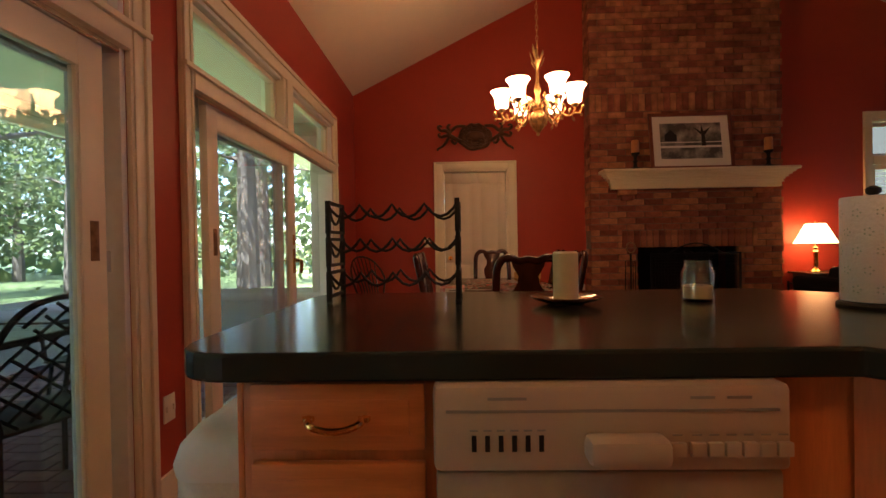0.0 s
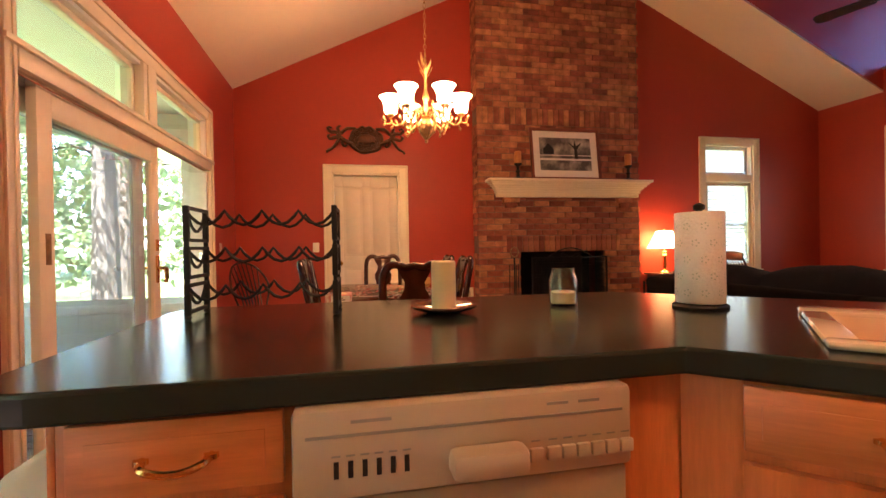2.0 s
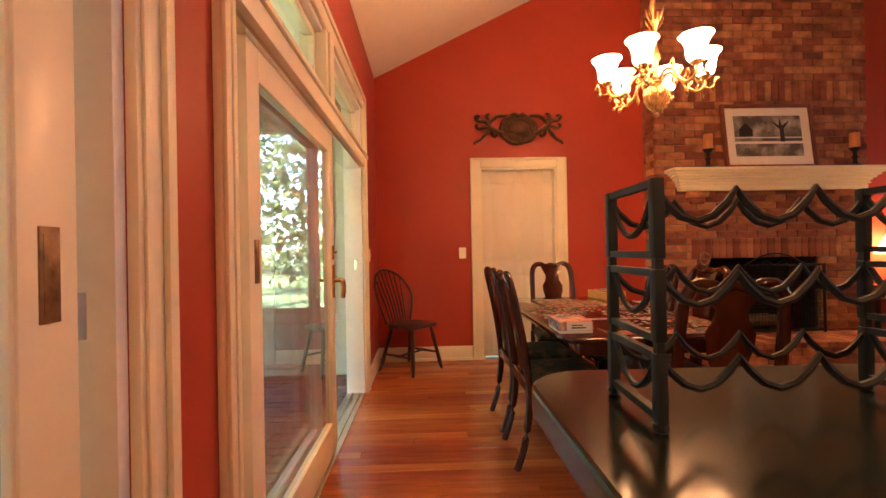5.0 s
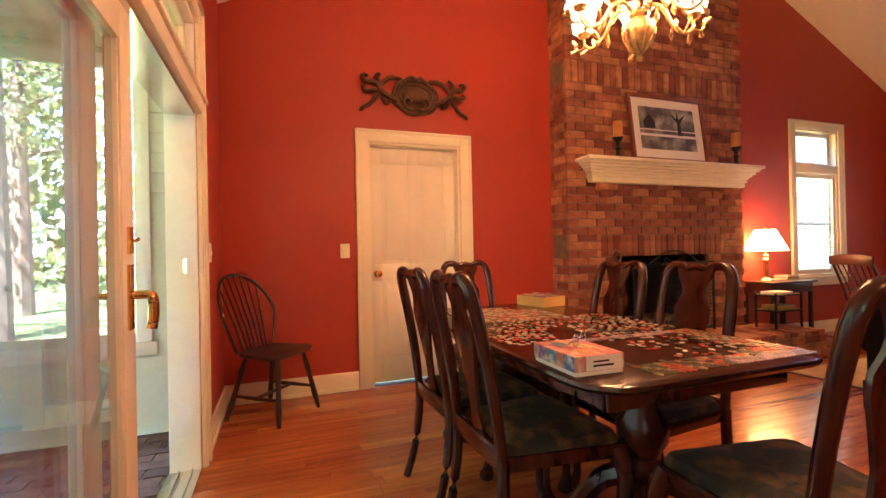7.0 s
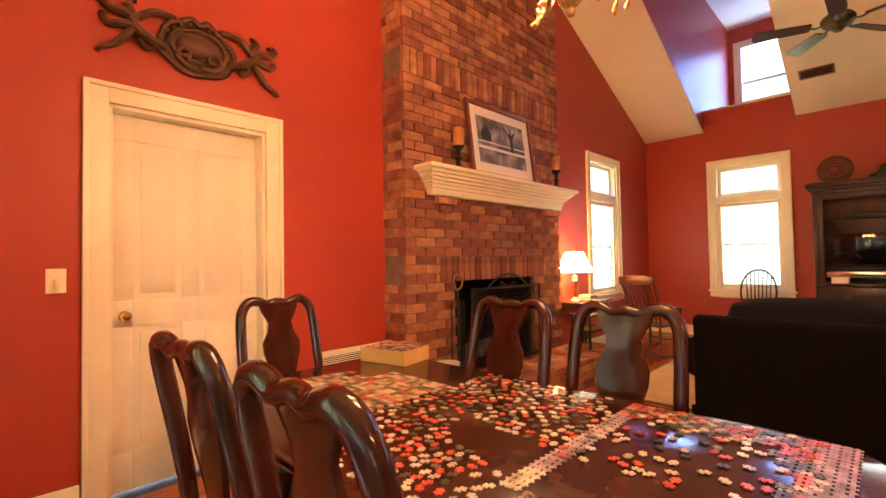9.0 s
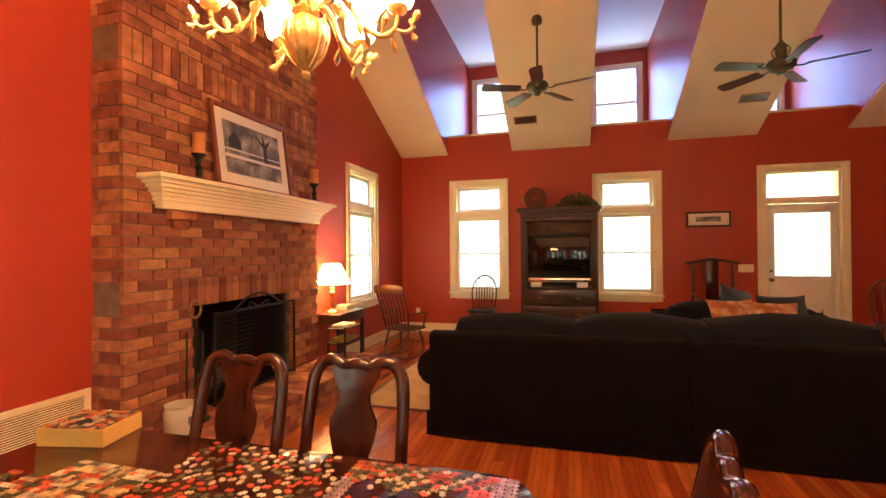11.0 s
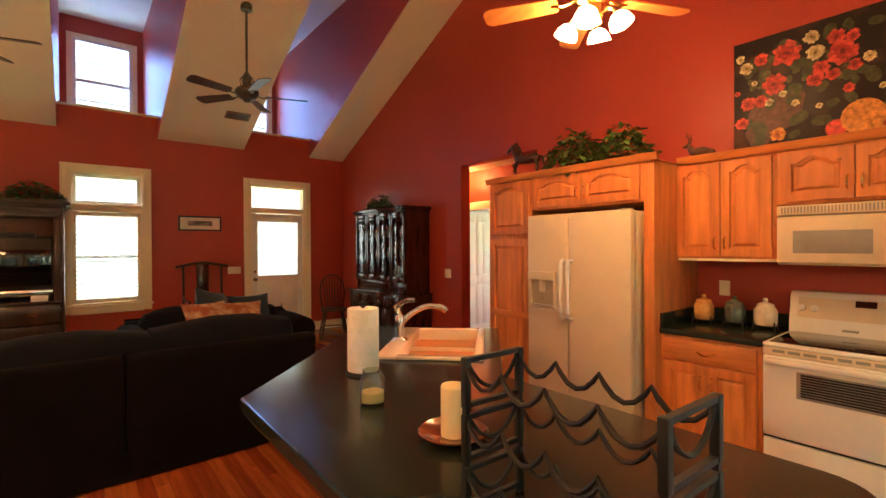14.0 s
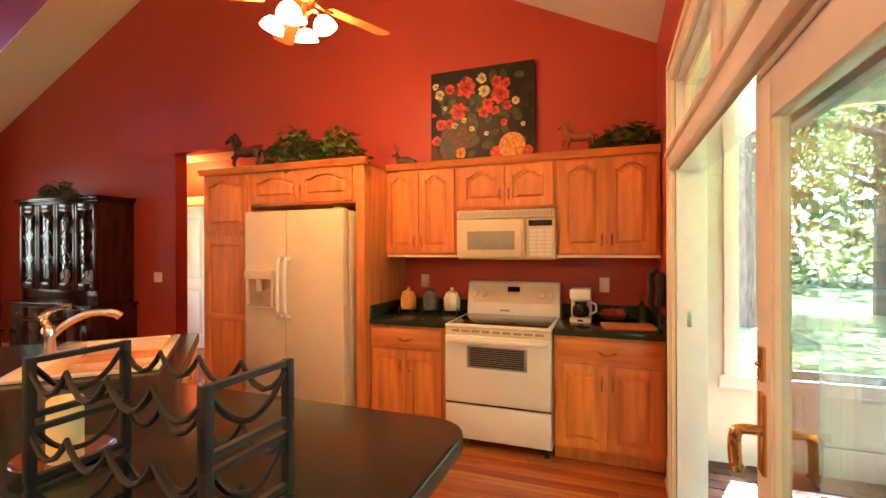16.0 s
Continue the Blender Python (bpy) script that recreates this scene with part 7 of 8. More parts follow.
bm = bmesh.new()
tube(bm, [(0.05 * math.cos(a), 0, 0.77 + 0.06 * math.sin(a)) for a in [6.2832 * i / 16 for i in range(16)]], 0.009, 6, True)
part("ring_handle", bm, BRONZE, e)
for x, y in ((-0.06, 0.02), (0.06, 0.02), (0.0, -0.06)):
    bm = bmesh.new()
    tube(bm, [(x, y, 0.06), (x * 0.9, y, 0.62)], 0.006, 6)
    box(bm, x - 0.03, x + 0.03, y - 0.004, y + 0.004, 0.04, 0.14)
    part("tool", bm, IRON, e)
e = thing("stoneware_crock", (2.02, 5.36, 0.26), "white stoneware crock with faint blue decoration", "crock")
bm = bmesh.new()
lathe(bm, [(0.075, 0), (0.09, 0.02), (0.095, 0.14), (0.085, 0.17), (0.092, 0.19), (0.085, 0.19), (0.08, 0.03), (0, 0.02)], n=24)
part("jar", bm, mat("stoneware_glaze", (0.60, 0.56, 0.48), 0.3, coat=0.3), e)
part("painted_mark", boxes((-0.03, 0.03, -0.0975, -0.0945, 0.07, 0.12)), mat("cobalt_mark", (0.1, 0.12, 0.25), 0.4), e)

e = thing("mantel", (0, CY, 0.03), "white painted mantel shelf with stepped crown mouldings", "mantel")
bm = bmesh.new()
for z0, z1, pr in ((1.685, 1.735, 0.065), (1.735, 1.75, 0.082), (1.75, 1.765, 0.075), (1.765, 1.79, 0.09), (1.79, 1.815, 0.112), (1.815, 1.84, 0.138), (1.84, 1.86, 0.162), (1.86, 1.868, 0.172), (1.868, 1.9, 0.195)):
    ins = 0.195 - pr
    part("moulding" if z1 < 1.9 else "shelf", boxes((1.91 + ins, 4.12 - ins, -pr, 0.012, z0, z1)), TRIM, e, "", 0.003)
for x in (2.13, 3.70):
    for i, (w, pr, z0) in enumerate(((0.21, 0.05, 1.62), (0.14, 0.03, 1.555))):
        part("corbel_brick", boxes((x + (0.21 - w) / 2, x + (0.21 + w) / 2, -pr, 0.01, z0, z0 + 0.06)), BRICK, e, "", 0.004)


def candlestick(x):
    e = thing("candlestick", (x, CY - 0.11, 1.93), "black turned candlestick with an orange pillar candle", "candlestick", 0, "mantel candlesticks")
    bm = bmesh.new()
    lathe(bm, [(0.045, 0), (0.045, 0.01), (0.018, 0.025), (0.014, 0.06), (0.024, 0.075), (0.013, 0.09), (0.016, 0.12), (0.038, 0.145), (0.04, 0.152), (0, 0.152)], n=18)
    e.scale = (1.25, 1.25, 1.25)
    part("stick", bm, IRON, e)
    bm = bmesh.new()
    lathe(bm, [(0.034, 0.153), (0.034, 0.265), (0.03, 0.27), (0.0, 0.264)], n=20)
    part("candle", bm, ORANGEWAX, e, "orange pillar candle")


candlestick(2.30)
candlestick(3.81)
e = thing("framed_print", (2.965, CY - 0.10, 1.932), "wood-framed black and white winter landscape leaning on bricks", "picture")
fr = part("frame", boxes((-0.475, -0.44, -0.01, 0.022, 0, 0.665), (0.44, 0.475, -0.01, 0.022, 0, 0.665), (-0.44, 0.44, -0.01, 0.022, 0, 0.03), (-0.44, 0.44, -0.01, 0.022, 0.63, 0.665)), mat("cherry_frame", (0.19, 0.055, 0.03), 0.35, var=0.2, scale=6), e, "", 0.003)
pieces = [fr, part("mount", boxes((-0.445, 0.445, 0.008, 0.012, 0.025, 0.635)), PAPER, e)]
pic = part("print", boxes((-0.35, 0.35, 0.0065, 0.009, 0.12, 0.545)), mat("etching_grey", (0.10, 0.095, 0.085), 0.5, second=(0.48, 0.46, 0.40), scale=5.5, fine=0.3), e)
part("fence_line", boxes((-0.35, 0.35, 0.005, 0.007, 0.25, 0.275)), PAPER, pic)
part("fence_line", boxes((-0.35, 0.35, 0.005, 0.007, 0.31, 0.32)), PAPER, pic)
bm = bmesh.new()
prism(bm, [(0.12, 0.27), (0.17, 0.27), (0.165, 0.4), (0.24, 0.5), (0.15, 0.44), (0.13, 0.53), (0.12, 0.44), (0.03, 0.5), (0.125, 0.4)], 0.0045, 0.0065, "y")
part("bare_tree", bm, BLACK, pic)
bm = bmesh.new()
prism(bm, [(-0.3, 0.33), (-0.16, 0.33), (-0.16, 0.4), (-0.23, 0.47), (-0.3, 0.4)], 0.0045, 0.0065, "y")
part("barn", bm, BLACK, pic)
pieces.append(pic)
for p in pieces:
    p.matrix_basis = pose(0, 0, 0, -7, 0, 0)

# ---- lamp corner ----
e = thing("console_table", (4.62, 5.63, 0), "small dark wood drop-leaf side table", "table")
part("top", boxes((-0.36, 0.38, -0.19, 0.19, 0.685, 0.705)), DARKWOOD, e, "", 0.005)
part("apron", boxes((-0.32, 0.34, -0.16, 0.16, 0.58, 0.685)), DARKWOOD, e, "", 0.003)
for x in (-0.3, 0.32):
    for y in (-0.145, 0.145):
        part("leg", boxes((x - 0.018, x + 0.018, y - 0.018, y + 0.018, 0, 0.58)), DARKWOOD, e, "", 0.003)
e = thing("table_lamp", (4.46, 5.64, 0.705), "lit table lamp with cream shade and brass base", "lamp")
bm = bmesh.new()
lathe(bm, [(0.075, 0), (0.075, 0.012), (0.05, 0.03), (0.02, 0.045), (0.018, 0.06), (0.026, 0.08), (0.024, 0.22), (0.032, 0.24), (0.018, 0.26), (0.03, 0.285), (0.01, 0.3), (0.006, 0.42)], n=20)
part("base", bm, BRASS, e, "brass and green column base")
bm = bmesh.new()
lathe(bm, [(0.023, 0.083), (0.0235, 0.21)], n=18)
part("column", bm, TEALGLAZE, e)
bm = bmesh.new()
for a, b in (((0.185, 0.33), (0.088, 0.555)),):
    lathe(bm, [(0.215, 0.335), (0.1, 0.57), (0.098, 0.57), (0.213, 0.335)], n=28)
part("shade", bm, LAMPGLOW, e, "glowing cream fabric shade")
bm = bmesh.new()
tube(bm, [(0.216 * math.cos(a), 0.216 * math.sin(a), 0.335) for a in [6.2832 * i / 28 for i in range(28)]], 0.004, 5, True)
part("shade_trim", bm, BRONZE, e)
bm = bmesh.new()
lathe(bm, [(0.008, 0.56), (0.014, 0.585), (0.006, 0.6), (0, 0.605)], n=10)
part("finial", bm, BRONZE, e)
e = thing("book_stack", (4.82, 5.66, 0.705), "short stack of pale books beside the lamp", "books")
for i, c in enumerate(((0.45, 0.4, 0.3), (0.25, 0.2, 0.15), (0.5, 0.46, 0.4))):
    part("book", boxes((-0.11 + 0.01 * i, 0.1 - 0.012 * i, -0.075, 0.075, 0.018 * i, 0.018 * i + 0.017)), mat("book_cloth", c, 0.7), e, "", 0.002)
e = thing("magazine_rack", (4.18, 5.33, 0.26), "black metal rack holding yellow magazines", "magazine rack")
part("shelf", boxes((-0.2, 0.2, -0.11, 0.11, 0.17, 0.185), (-0.2, 0.2, -0.11, 0.11, 0.33, 0.342)), IRON, e, "", 0.003)
for x in (-0.19, 0.19):
    for y in (-0.1, 0.1):
        part("leg", boxes((x - 0.008, x + 0.008, y - 0.008, y + 0.008, 0, 0.36)), IRON, e)
part("magazine", boxes((-0.14, 0.12, -0.09, 0.08, 0.186, 0.23)), mat("yellow_magazines", (0.28, 0.20, 0.03), 0.5, var=0.3, scale=30), e, "", 0.003)
part("magazine", boxes((-0.15, 0.1, -0.08, 0.08, 0.343, 0.37)), PAPER, e, "", 0.003)
ROCKWOOD = mat("worn_brown_wood", (0.055, 0.021, 0.012), 0.4, var=0.3, scale=4)
e = thing("rocking_chair", (5.42, 5.10, 0), "dark wooden rocking chair by the fireside window", "rocking chair", -105)
e.scale = (0.92, 0.92, 0.92)
bm = bmesh.new()
prism(bm, rounded([(-0.23, -0.2), (0.23, -0.2), (0.26, 0.23), (-0.26, 0.23)], [0.06] * 4), 0.40, 0.43)
part("seat", bm, ROCKWOOD, e, "", 0.01)
for sx in (-1, 1):
    bm = bmesh.new()
    tube(bm, curve([(sx * 0.2, -0.17, 0.42), (sx * 0.225, -0.24, 0.7), (sx * 0.235, -0.36, 1.0)], 4), 0.015, 8)
    part("back_post", bm, ROCKWOOD, e)
    bm = bmesh.new()
    tube(bm, curve([(sx * 0.222, -0.22, 0.64), (sx * 0.26, 0.02, 0.645), (sx * 0.275, 0.22, 0.63)], 4), 0.017, 8, flat=0.7)
    part("armrest", bm, ROCKWOOD, e)
    bm = bmesh.new()
    tube(bm, [(sx * 0.235, 0.15, 0.42), (sx * 0.265, 0.17, 0.63)], 0.013, 7)
    part("arm_post", bm, ROCKWOOD, e)
    for sy in (-1, 1):
        bm = bmesh.new()
        tube(bm, [(sx * 0.17, sy * 0.14, 0.41), (sx * 0.2, sy * 0.18, 0.22), (sx * 0.215, sy * 0.2, 0.05)], [0.014, 0.02, 0.014], 8)
        part("leg", bm, ROCKWOOD, e)
    bm = bmesh.new()
    tube(bm, curve([(sx * 0.215, -0.5, 0.10), (sx * 0.215, -0.2, 0.035), (sx * 0.215, 0.0, 0.018), (sx * 0.215, 0.2, 0.032), (sx * 0.215, 0.4, 0.085)], 4), 0.016, 7)
    part("rocker", bm, ROCKWOOD, e)
bm = bmesh.new()
tube(bm, [(-0.2, 0.18, 0.2), (0.2, 0.18, 0.2)], 0.012, 7)
part("stretcher", bm, ROCKWOOD, e)
bm = bmesh.new()
prism(bm, [(-0.255, 0.95), (0.255, 0.95), (0.26, 1.05), (0.1, 1.075), (-0.1, 1.075), (-0.26, 1.05)], -0.375, -0.35, "y")
part("crest_rail", bm, ROCKWOOD, e, "", 0.005)
for k in range(6):
    x = -0.16 + 0.064 * k
    bm = bmesh.new()
    tube(bm, curve([(x * 0.9, -0.17, 0.43), (x, -0.235, 0.7), (x * 1.1, -0.352, 0.96)], 3), 0.008, 6)
    part("spindle", bm, ROCKWOOD, e)

# ---- living room ----
e = thing("rug", (5.1, 3.1, 0.0), "flat sand-coloured rug with a darker bound edge", "rug")
part("rug_field", boxes((-1.6, 1.5, -1.7, 1.72, 0.0, 0.012)), RUG, e, "", 0.003)
part("binding", boxes((-1.63, -1.6, -1.73, 1.75, 0, 0.013), (1.5, 1.53, -1.73, 1.75, 0, 0.013), (-1.6, 1.5, 1.72, 1.75, 0, 0.013), (-1.6, 1.5, -1.73, -1.7, 0, 0.013)), WALNUT, e)


def cushion(bm, x0, x1, y0, y1, z0, z1, puff=0.03, n=6):
    """A stuffed block with swelling faces."""
    v = box(bm, x0, x1, y0, y1, z0, z1)
    faces = {f for q in v for f in q.link_faces}
    edges = list({ed for f in faces for ed in f.edges})
    r = bmesh.ops.subdivide_edges(bm, edges=edges, cuts=n, use_grid_fill=True)
    vs = {q for f in bm.faces for q in f.verts if x0 - 1e-6 <= q.co.x <= x1 + 1e-6 and y0 - 1e-6 <= q.co.y <= y1 + 1e-6 and z0 - 1e-6 <= q.co.z <= z1 + 1e-6}
    c = Vector(((x0 + x1) / 2, (y0 + y1) / 2, (z0 + z1) / 2))
    h = Vector(((x1 - x0) / 2, (y1 - y0) / 2, (z1 - z0) / 2))
    for q in vs:
        d = Vector([(q.co[i] - c[i]) / h[i] for i in range(3)])
        for i in range(3):
            j, k = (i + 1) % 3, (i + 2) % 3
            bulge = (1 - d[j] ** 2) * (1 - d[k] ** 2)
            edge = max(0, abs(d[j]) - 0.7) + max(0, abs(d[k]) - 0.7)
            q.co[i] += d[i] * (puff * bulge - 0.35 * puff * edge) + 0.012 * noise.noise(q.co * 5 + Vector((i * 7, 0, 0)))


def sofa(name, at, rz, length, seats, label, depth=0.95, back=0.80, arms=(True, True), seam=None):
    """Local x runs along the sofa, local y to its front."""
    e = thing(name, at, label, "sofa", rz)
    h = length / 2
    for u0, u1 in ([(-h + 0.04, seam - 0.004), (seam + 0.004, h - 0.04)] if seam else [(-h + 0.04, h - 0.04)]):
        bm = bmesh.new()
        prism(bm, [(-depth / 2, 0.06), (-depth / 2 + 0.012, 0.70), (-depth / 2 + 0.0, back - 0.03), (-depth / 2 + 0.03, back), (-depth / 2 + 0.13, back), (-depth / 2 + 0.2, back - 0.05), (-depth / 2 + 0.25, 0.40), (-depth / 2 + 0.25, 0.06)], u0, u1, "x")
        part("back", bm, NAVY, e, "", 0.02)
    part("base", boxes((-h + 0.05, h - 0.05, -depth / 2 + 0.25, depth / 2 - 0.05, 0.06, 0.30)), NAVY, e, "", 0.015)
    part("skirt", boxes((-h + 0.02, h - 0.02, -depth / 2 + 0.008, -depth / 2 + 0.03, 0.015, 0.2)), NAVY, e, "", 0.004)
    for s, on in zip((-1, 1), arms):
        if on:
            bm = bmesh.new()
            prism(bm, [(s * (h - 0.04) - 0.0, 0.03), (s * (h - 0.04) - s * 0.2, 0.03), (s * (h - 0.04) - s * 0.2, 0.48), (s * (h - 0.04), 0.48)], -depth / 2 + 0.02, depth / 2 - 0.02, "y")
            tube(bm, [(s * (h - 0.08), -depth / 2 + 0.02, 0.52), (s * (h - 0.08), 0, 0.53), (s * (h - 0.08), depth / 2 - 0.02, 0.52)], 0.14, 16)
            part("arm", bm, NAVY, e, "", 0.01)
    w = (length - 0.5) / seats
    for i in range(seats):
        x0 = -h + 0.25 + i * w
        bm = bmesh.new()
        cushion(bm, x0 + 0.008, x0 + w - 0.008, -depth / 2 + 0.24, depth / 2 - 0.02, 0.30, 0.45, 0.03)
        part("seat_cushion", bm, NAVYC, e)
        bm = bmesh.new()
        cushion(bm, x0 - 0.02, x0 + w + 0.02 if i < seats - 1 else x0 + w + 0.06, -depth / 2 + 0.14, -depth / 2 + 0.38, 0.45, back + 0.075 + 0.02 * ((i * 7) % 3), 0.06)
        part("back_cushion", bm, NAVYC, e)
    for x in (-h + 0.1, h - 0.1):
        for y in (-depth / 2 + 0.07, depth / 2 - 0.1):
            part("foot", boxes((x - 0.025, x + 0.025, y - 0.025, y + 0.025, 0, 0.062)), DARKWOOD, e)
    return e


sofa("sofa", (3.44, 2.455, 0), -90, 3.14, 3, "long near-black upholstered sectional sofa with a rolled arm", arms=(True, False), seam=0.27)
sofa("loveseat", (5.05, 1.17, 0.013), 90, 1.78, 2, "dark blue upholstered loveseat facing the sofa", 0.9, 0.68)


def pillow(at, rx, ry, rz, s, material, label):
    bm = bmesh.new()
    bmesh.ops.create_grid(bm, x_segments=10, y_segments=10, size=s)
    low = [v for v in bm.verts]
    r = bmesh.ops.duplicate(bm, geom=bm.verts[:] + bm.edges[:] + bm.faces[:])
    up = [g for g in r["geom"] if isinstance(g, bmesh.types.BMVert)]
    for vs, sg in ((low, -1), (up, 1)):
        for v in vs:
            u, w = v.co.x / s, v.co.y / s
            k = max(0.0, (1 - u * u) * (1 - w * w))
            v.co.z = sg * 0.1 * k ** 0.45
            v.co.x *= 1 - 0.09 * (1 - w * w) * (abs(u) > 0.9) + 0.0
            v.co.y *= 1 - 0.09 * (1 - u * u) * (abs(w) > 0.9)
    bmesh.ops.remove_doubles(bm, verts=bm.verts, dist=0.0005)
    o = part("throw_pillow", bm, material)
    o.matrix_basis = pose(*at, rx, ry, rz)
    tagged(o, label, "pillow")


pillow((4.98, 1.30, 0.67), 0, -62, 14, 0.24, FLORAL, "rust and cream floral throw pillow on the loveseat")
pillow((5.00, 0.95, 0.66), 0, -58, -8, 0.23, FLORAL, "rust and cream floral throw pillow on the loveseat")
pillow((5.17, 1.22, 0.76), 42, -70, 0, 0.25, BLUECUSH, "dark blue throw pillow leaning on the loveseat")
pillow((5.14, 0.80, 0.70), 0, -66, 6, 0.24, BLUECUSH, "dark blue throw pillow leaning on the loveseat")

# armoire with television
e = thing("tv_armoire", (6.74, 3.10, 0), "tall dark wood armoire holding a television", "armoire", 90)
for name, b in (("side_panel", (-0.57, -0.54, -0.57, 0, 0.06, 1.98)), ("side_panel", (0.54, 0.57, -0.57, 0, 0.06, 1.98)), ("back_panel", (-0.54, 0.54, -0.57, -0.55, 0.06, 1.98)),
                ("top_board", (-0.54, 0.54, -0.55, 0, 1.93, 1.98)), ("shelf", (-0.54, 0.54, -0.55, 0, 0.82, 0.85)), ("plinth", (-0.57, 0.57, -0.57, 0, 0.0, 0.06))):
    part(name, boxes(b), DARKWOOD, e, "", 0.004)
part("cornice", boxes((-0.6, 0.6, -0.57, 0.03, 1.98, 2.01), (-0.63, 0.63, -0.57, 0.06, 2.01, 2.05), (-0.61, 0.61, -0.57, 0.04, 2.05, 2.07)), DARKWOOD, e, "", 0.006)
part("valance", boxes((-0.54, 0.54, -0.02, 0.0, 1.86, 1.93), (-0.54, -0.47, -0.02, 0, 0.85, 1.86), (0.47, 0.54, -0.02, 0, 0.85, 1.86)), DARKWOOD, e, "", 0.003)
part("upper_panel", boxes((-0.54, 0.54, -0.20, -0.18, 1.64, 1.93)), WALNUT, e, "brown panel above the television", 0.003)
for i in range(3):
    dr = part("drawer", boxes((-0.53, 0.53, 0.0, 0.018, 0.09 + 0.245 * i, 0.32 + 0.245 * i)), DARKWOOD, e, "", 0.006)
    for x in (-0.28, 0.28):
        bm = bmesh.new()
        tube(bm, curve([(x - 0.04, 0.018, 0.22 + 0.245 * i), (x - 0.03, 0.035, 0.2 + 0.245 * i), (x + 0.03, 0.035, 0.2 + 0.245 * i), (x + 0.04, 0.018, 0.22 + 0.245 * i)], 3), 0.004, 6)
        part("pull", bm, BRASS, dr)
e = thing("television", (6.78, 3.10, 0.85), "older silver-trimmed television with dark screen", "television", 90)
part("cabinet", boxes((-0.465, 0.465, -0.42, 0.0, 0.12, 0.775)), BLACK, e, "", 0.01)
part("screen", boxes((-0.45, 0.45, 0.0, 0.006, 0.19, 0.755)), BLACKGLASS, e, "dark reflective screen", 0.003)
part("silver_strip", boxes((-0.47, 0.47, -0.05, 0.02, 0.07, 0.145)), CHROME, e, "silver control strip", 0.012)
for x in (-0.34, 0.34):
    part("speaker", boxes((x - 0.08, x + 0.08, -0.3, 0.03, 0.0, 0.075)), ENAMEL, e, "", 0.008)
part("player", boxes((-0.30, 0.30, -0.3, 0.0, 0.775, 0.83)), BLACK, e, "black player on top", 0.006)
e = thing("decorative_plate", (6.95, 3.46, 2.07), "round woven plate standing on the armoire", "plate", 90)
bm = bmesh.new()
for r in (0.05, 0.08, 0.11, 0.14, 0.165):
    tube(bm, [(r * math.cos(a), -0.04 * r / 0.165 + 0.03 * math.sin(a) * 0, 0.17 + r * math.sin(a)) for a in [6.2832 * i / 24 for i in range(24)]], 0.012, 6, True)
lathe(bm, [(0.05, 0), (0.06, 0.01), (0.02, 0.02)], 0, 0, 12)
part("woven_disc", bm, WALNUT, e)
ivy("ivy_plant", (6.95, 2.83, 2.07), (0.16, 0.30, 0.22), 300, 33, "bushy green ivy on top of the armoire", 0.06)

# yoke-back chair, spindle chairs
e = thing("yoke_back_chair", (6.88, 0.93, 0), "dark lacquered yoke-back armchair against the wall", "chair", 90)
part("seat", boxes((-0.28, 0.28, -0.23, 0.23, 0.46, 0.5)), DARKWOOD, e, "", 0.006)
for x in (-0.26, 0.26):
    bm = bmesh.new()
    tube(bm, [(x, -0.21, 0), (x, -0.21, 0.5), (x, -0.23, 0.9), (x, -0.26, 1.2)], 0.018, 8)
    part("rear_post", bm, DARKWOOD, e)
    bm = bmesh.new()
    tube(bm, [(x, 0.21, 0), (x, 0.21, 0.72)], 0.018, 8)
    part("front_post", bm, DARKWOOD, e)
    bm = bmesh.new()
    tube(bm, curve([(x, -0.23, 0.76), (x * 1.08, 0, 0.73), (x, 0.24, 0.72)], 4), 0.016, 8)
    part("arm", bm, DARKWOOD, e)
bm = bmesh.new()
tube(bm, curve([(-0.36, -0.25, 1.2), (-0.22, -0.265, 1.225), (-0.1, -0.27, 1.25), (0, -0.27, 1.26), (0.1, -0.27, 1.25), (0.22, -0.265, 1.225), (0.36, -0.25, 1.2)], 4), 0.02, 8)
part("yoke_rail", bm, DARKWOOD, e)
bm = bmesh.new()
prism(bm, [(-0.09, 0.5), (0.09, 0.5), (0.08, 0.9), (0.085, 1.24), (-0.085, 1.24), (-0.08, 0.9)], -0.262, -0.242, "y")
part("splat", bm, MAHOG, e, "", 0.004)
for z, y in ((0.12, 0.21), (0.2, -0.21)):
    part("stretcher", boxes((-0.26, 0.26, y - 0.012, y + 0.012, z, z + 0.03)), DARKWOOD, e)
windsor((6.93, 4.32, 0), 90, "black spindle-back chair in front of the window", IRON, 1.0)
windsor((6.6, -0.95, 0), 70, "dark hoop-back spindle chair in the corner", DARKWOOD, 1.0)
e = thing("small_picture", (XR, 0.92, 1.86), "narrow black-framed picture on the red wall", "picture", 90)
part("frame", boxes((-0.30, -0.275, 0, 0.02, -0.115, 0.115), (0.275, 0.30, 0, 0.02, -0.115, 0.115), (-0.275, 0.275, 0, 0.02, 0.09, 0.115), (-0.275, 0.275, 0, 0.02, -0.115, -0.09)), BLACK, e, "", 0.003)
part("mount", boxes((-0.275, 0.275, 0, 0.008, -0.09, 0.09)), PAPER, e)
part("print", boxes((-0.17, 0.17, 0.008, 0.009, -0.035, 0.04)), mat("small_print", (0.12, 0.13, 0.12), 0.5, second=(0.4, 0.38, 0.32), scale=12), e)

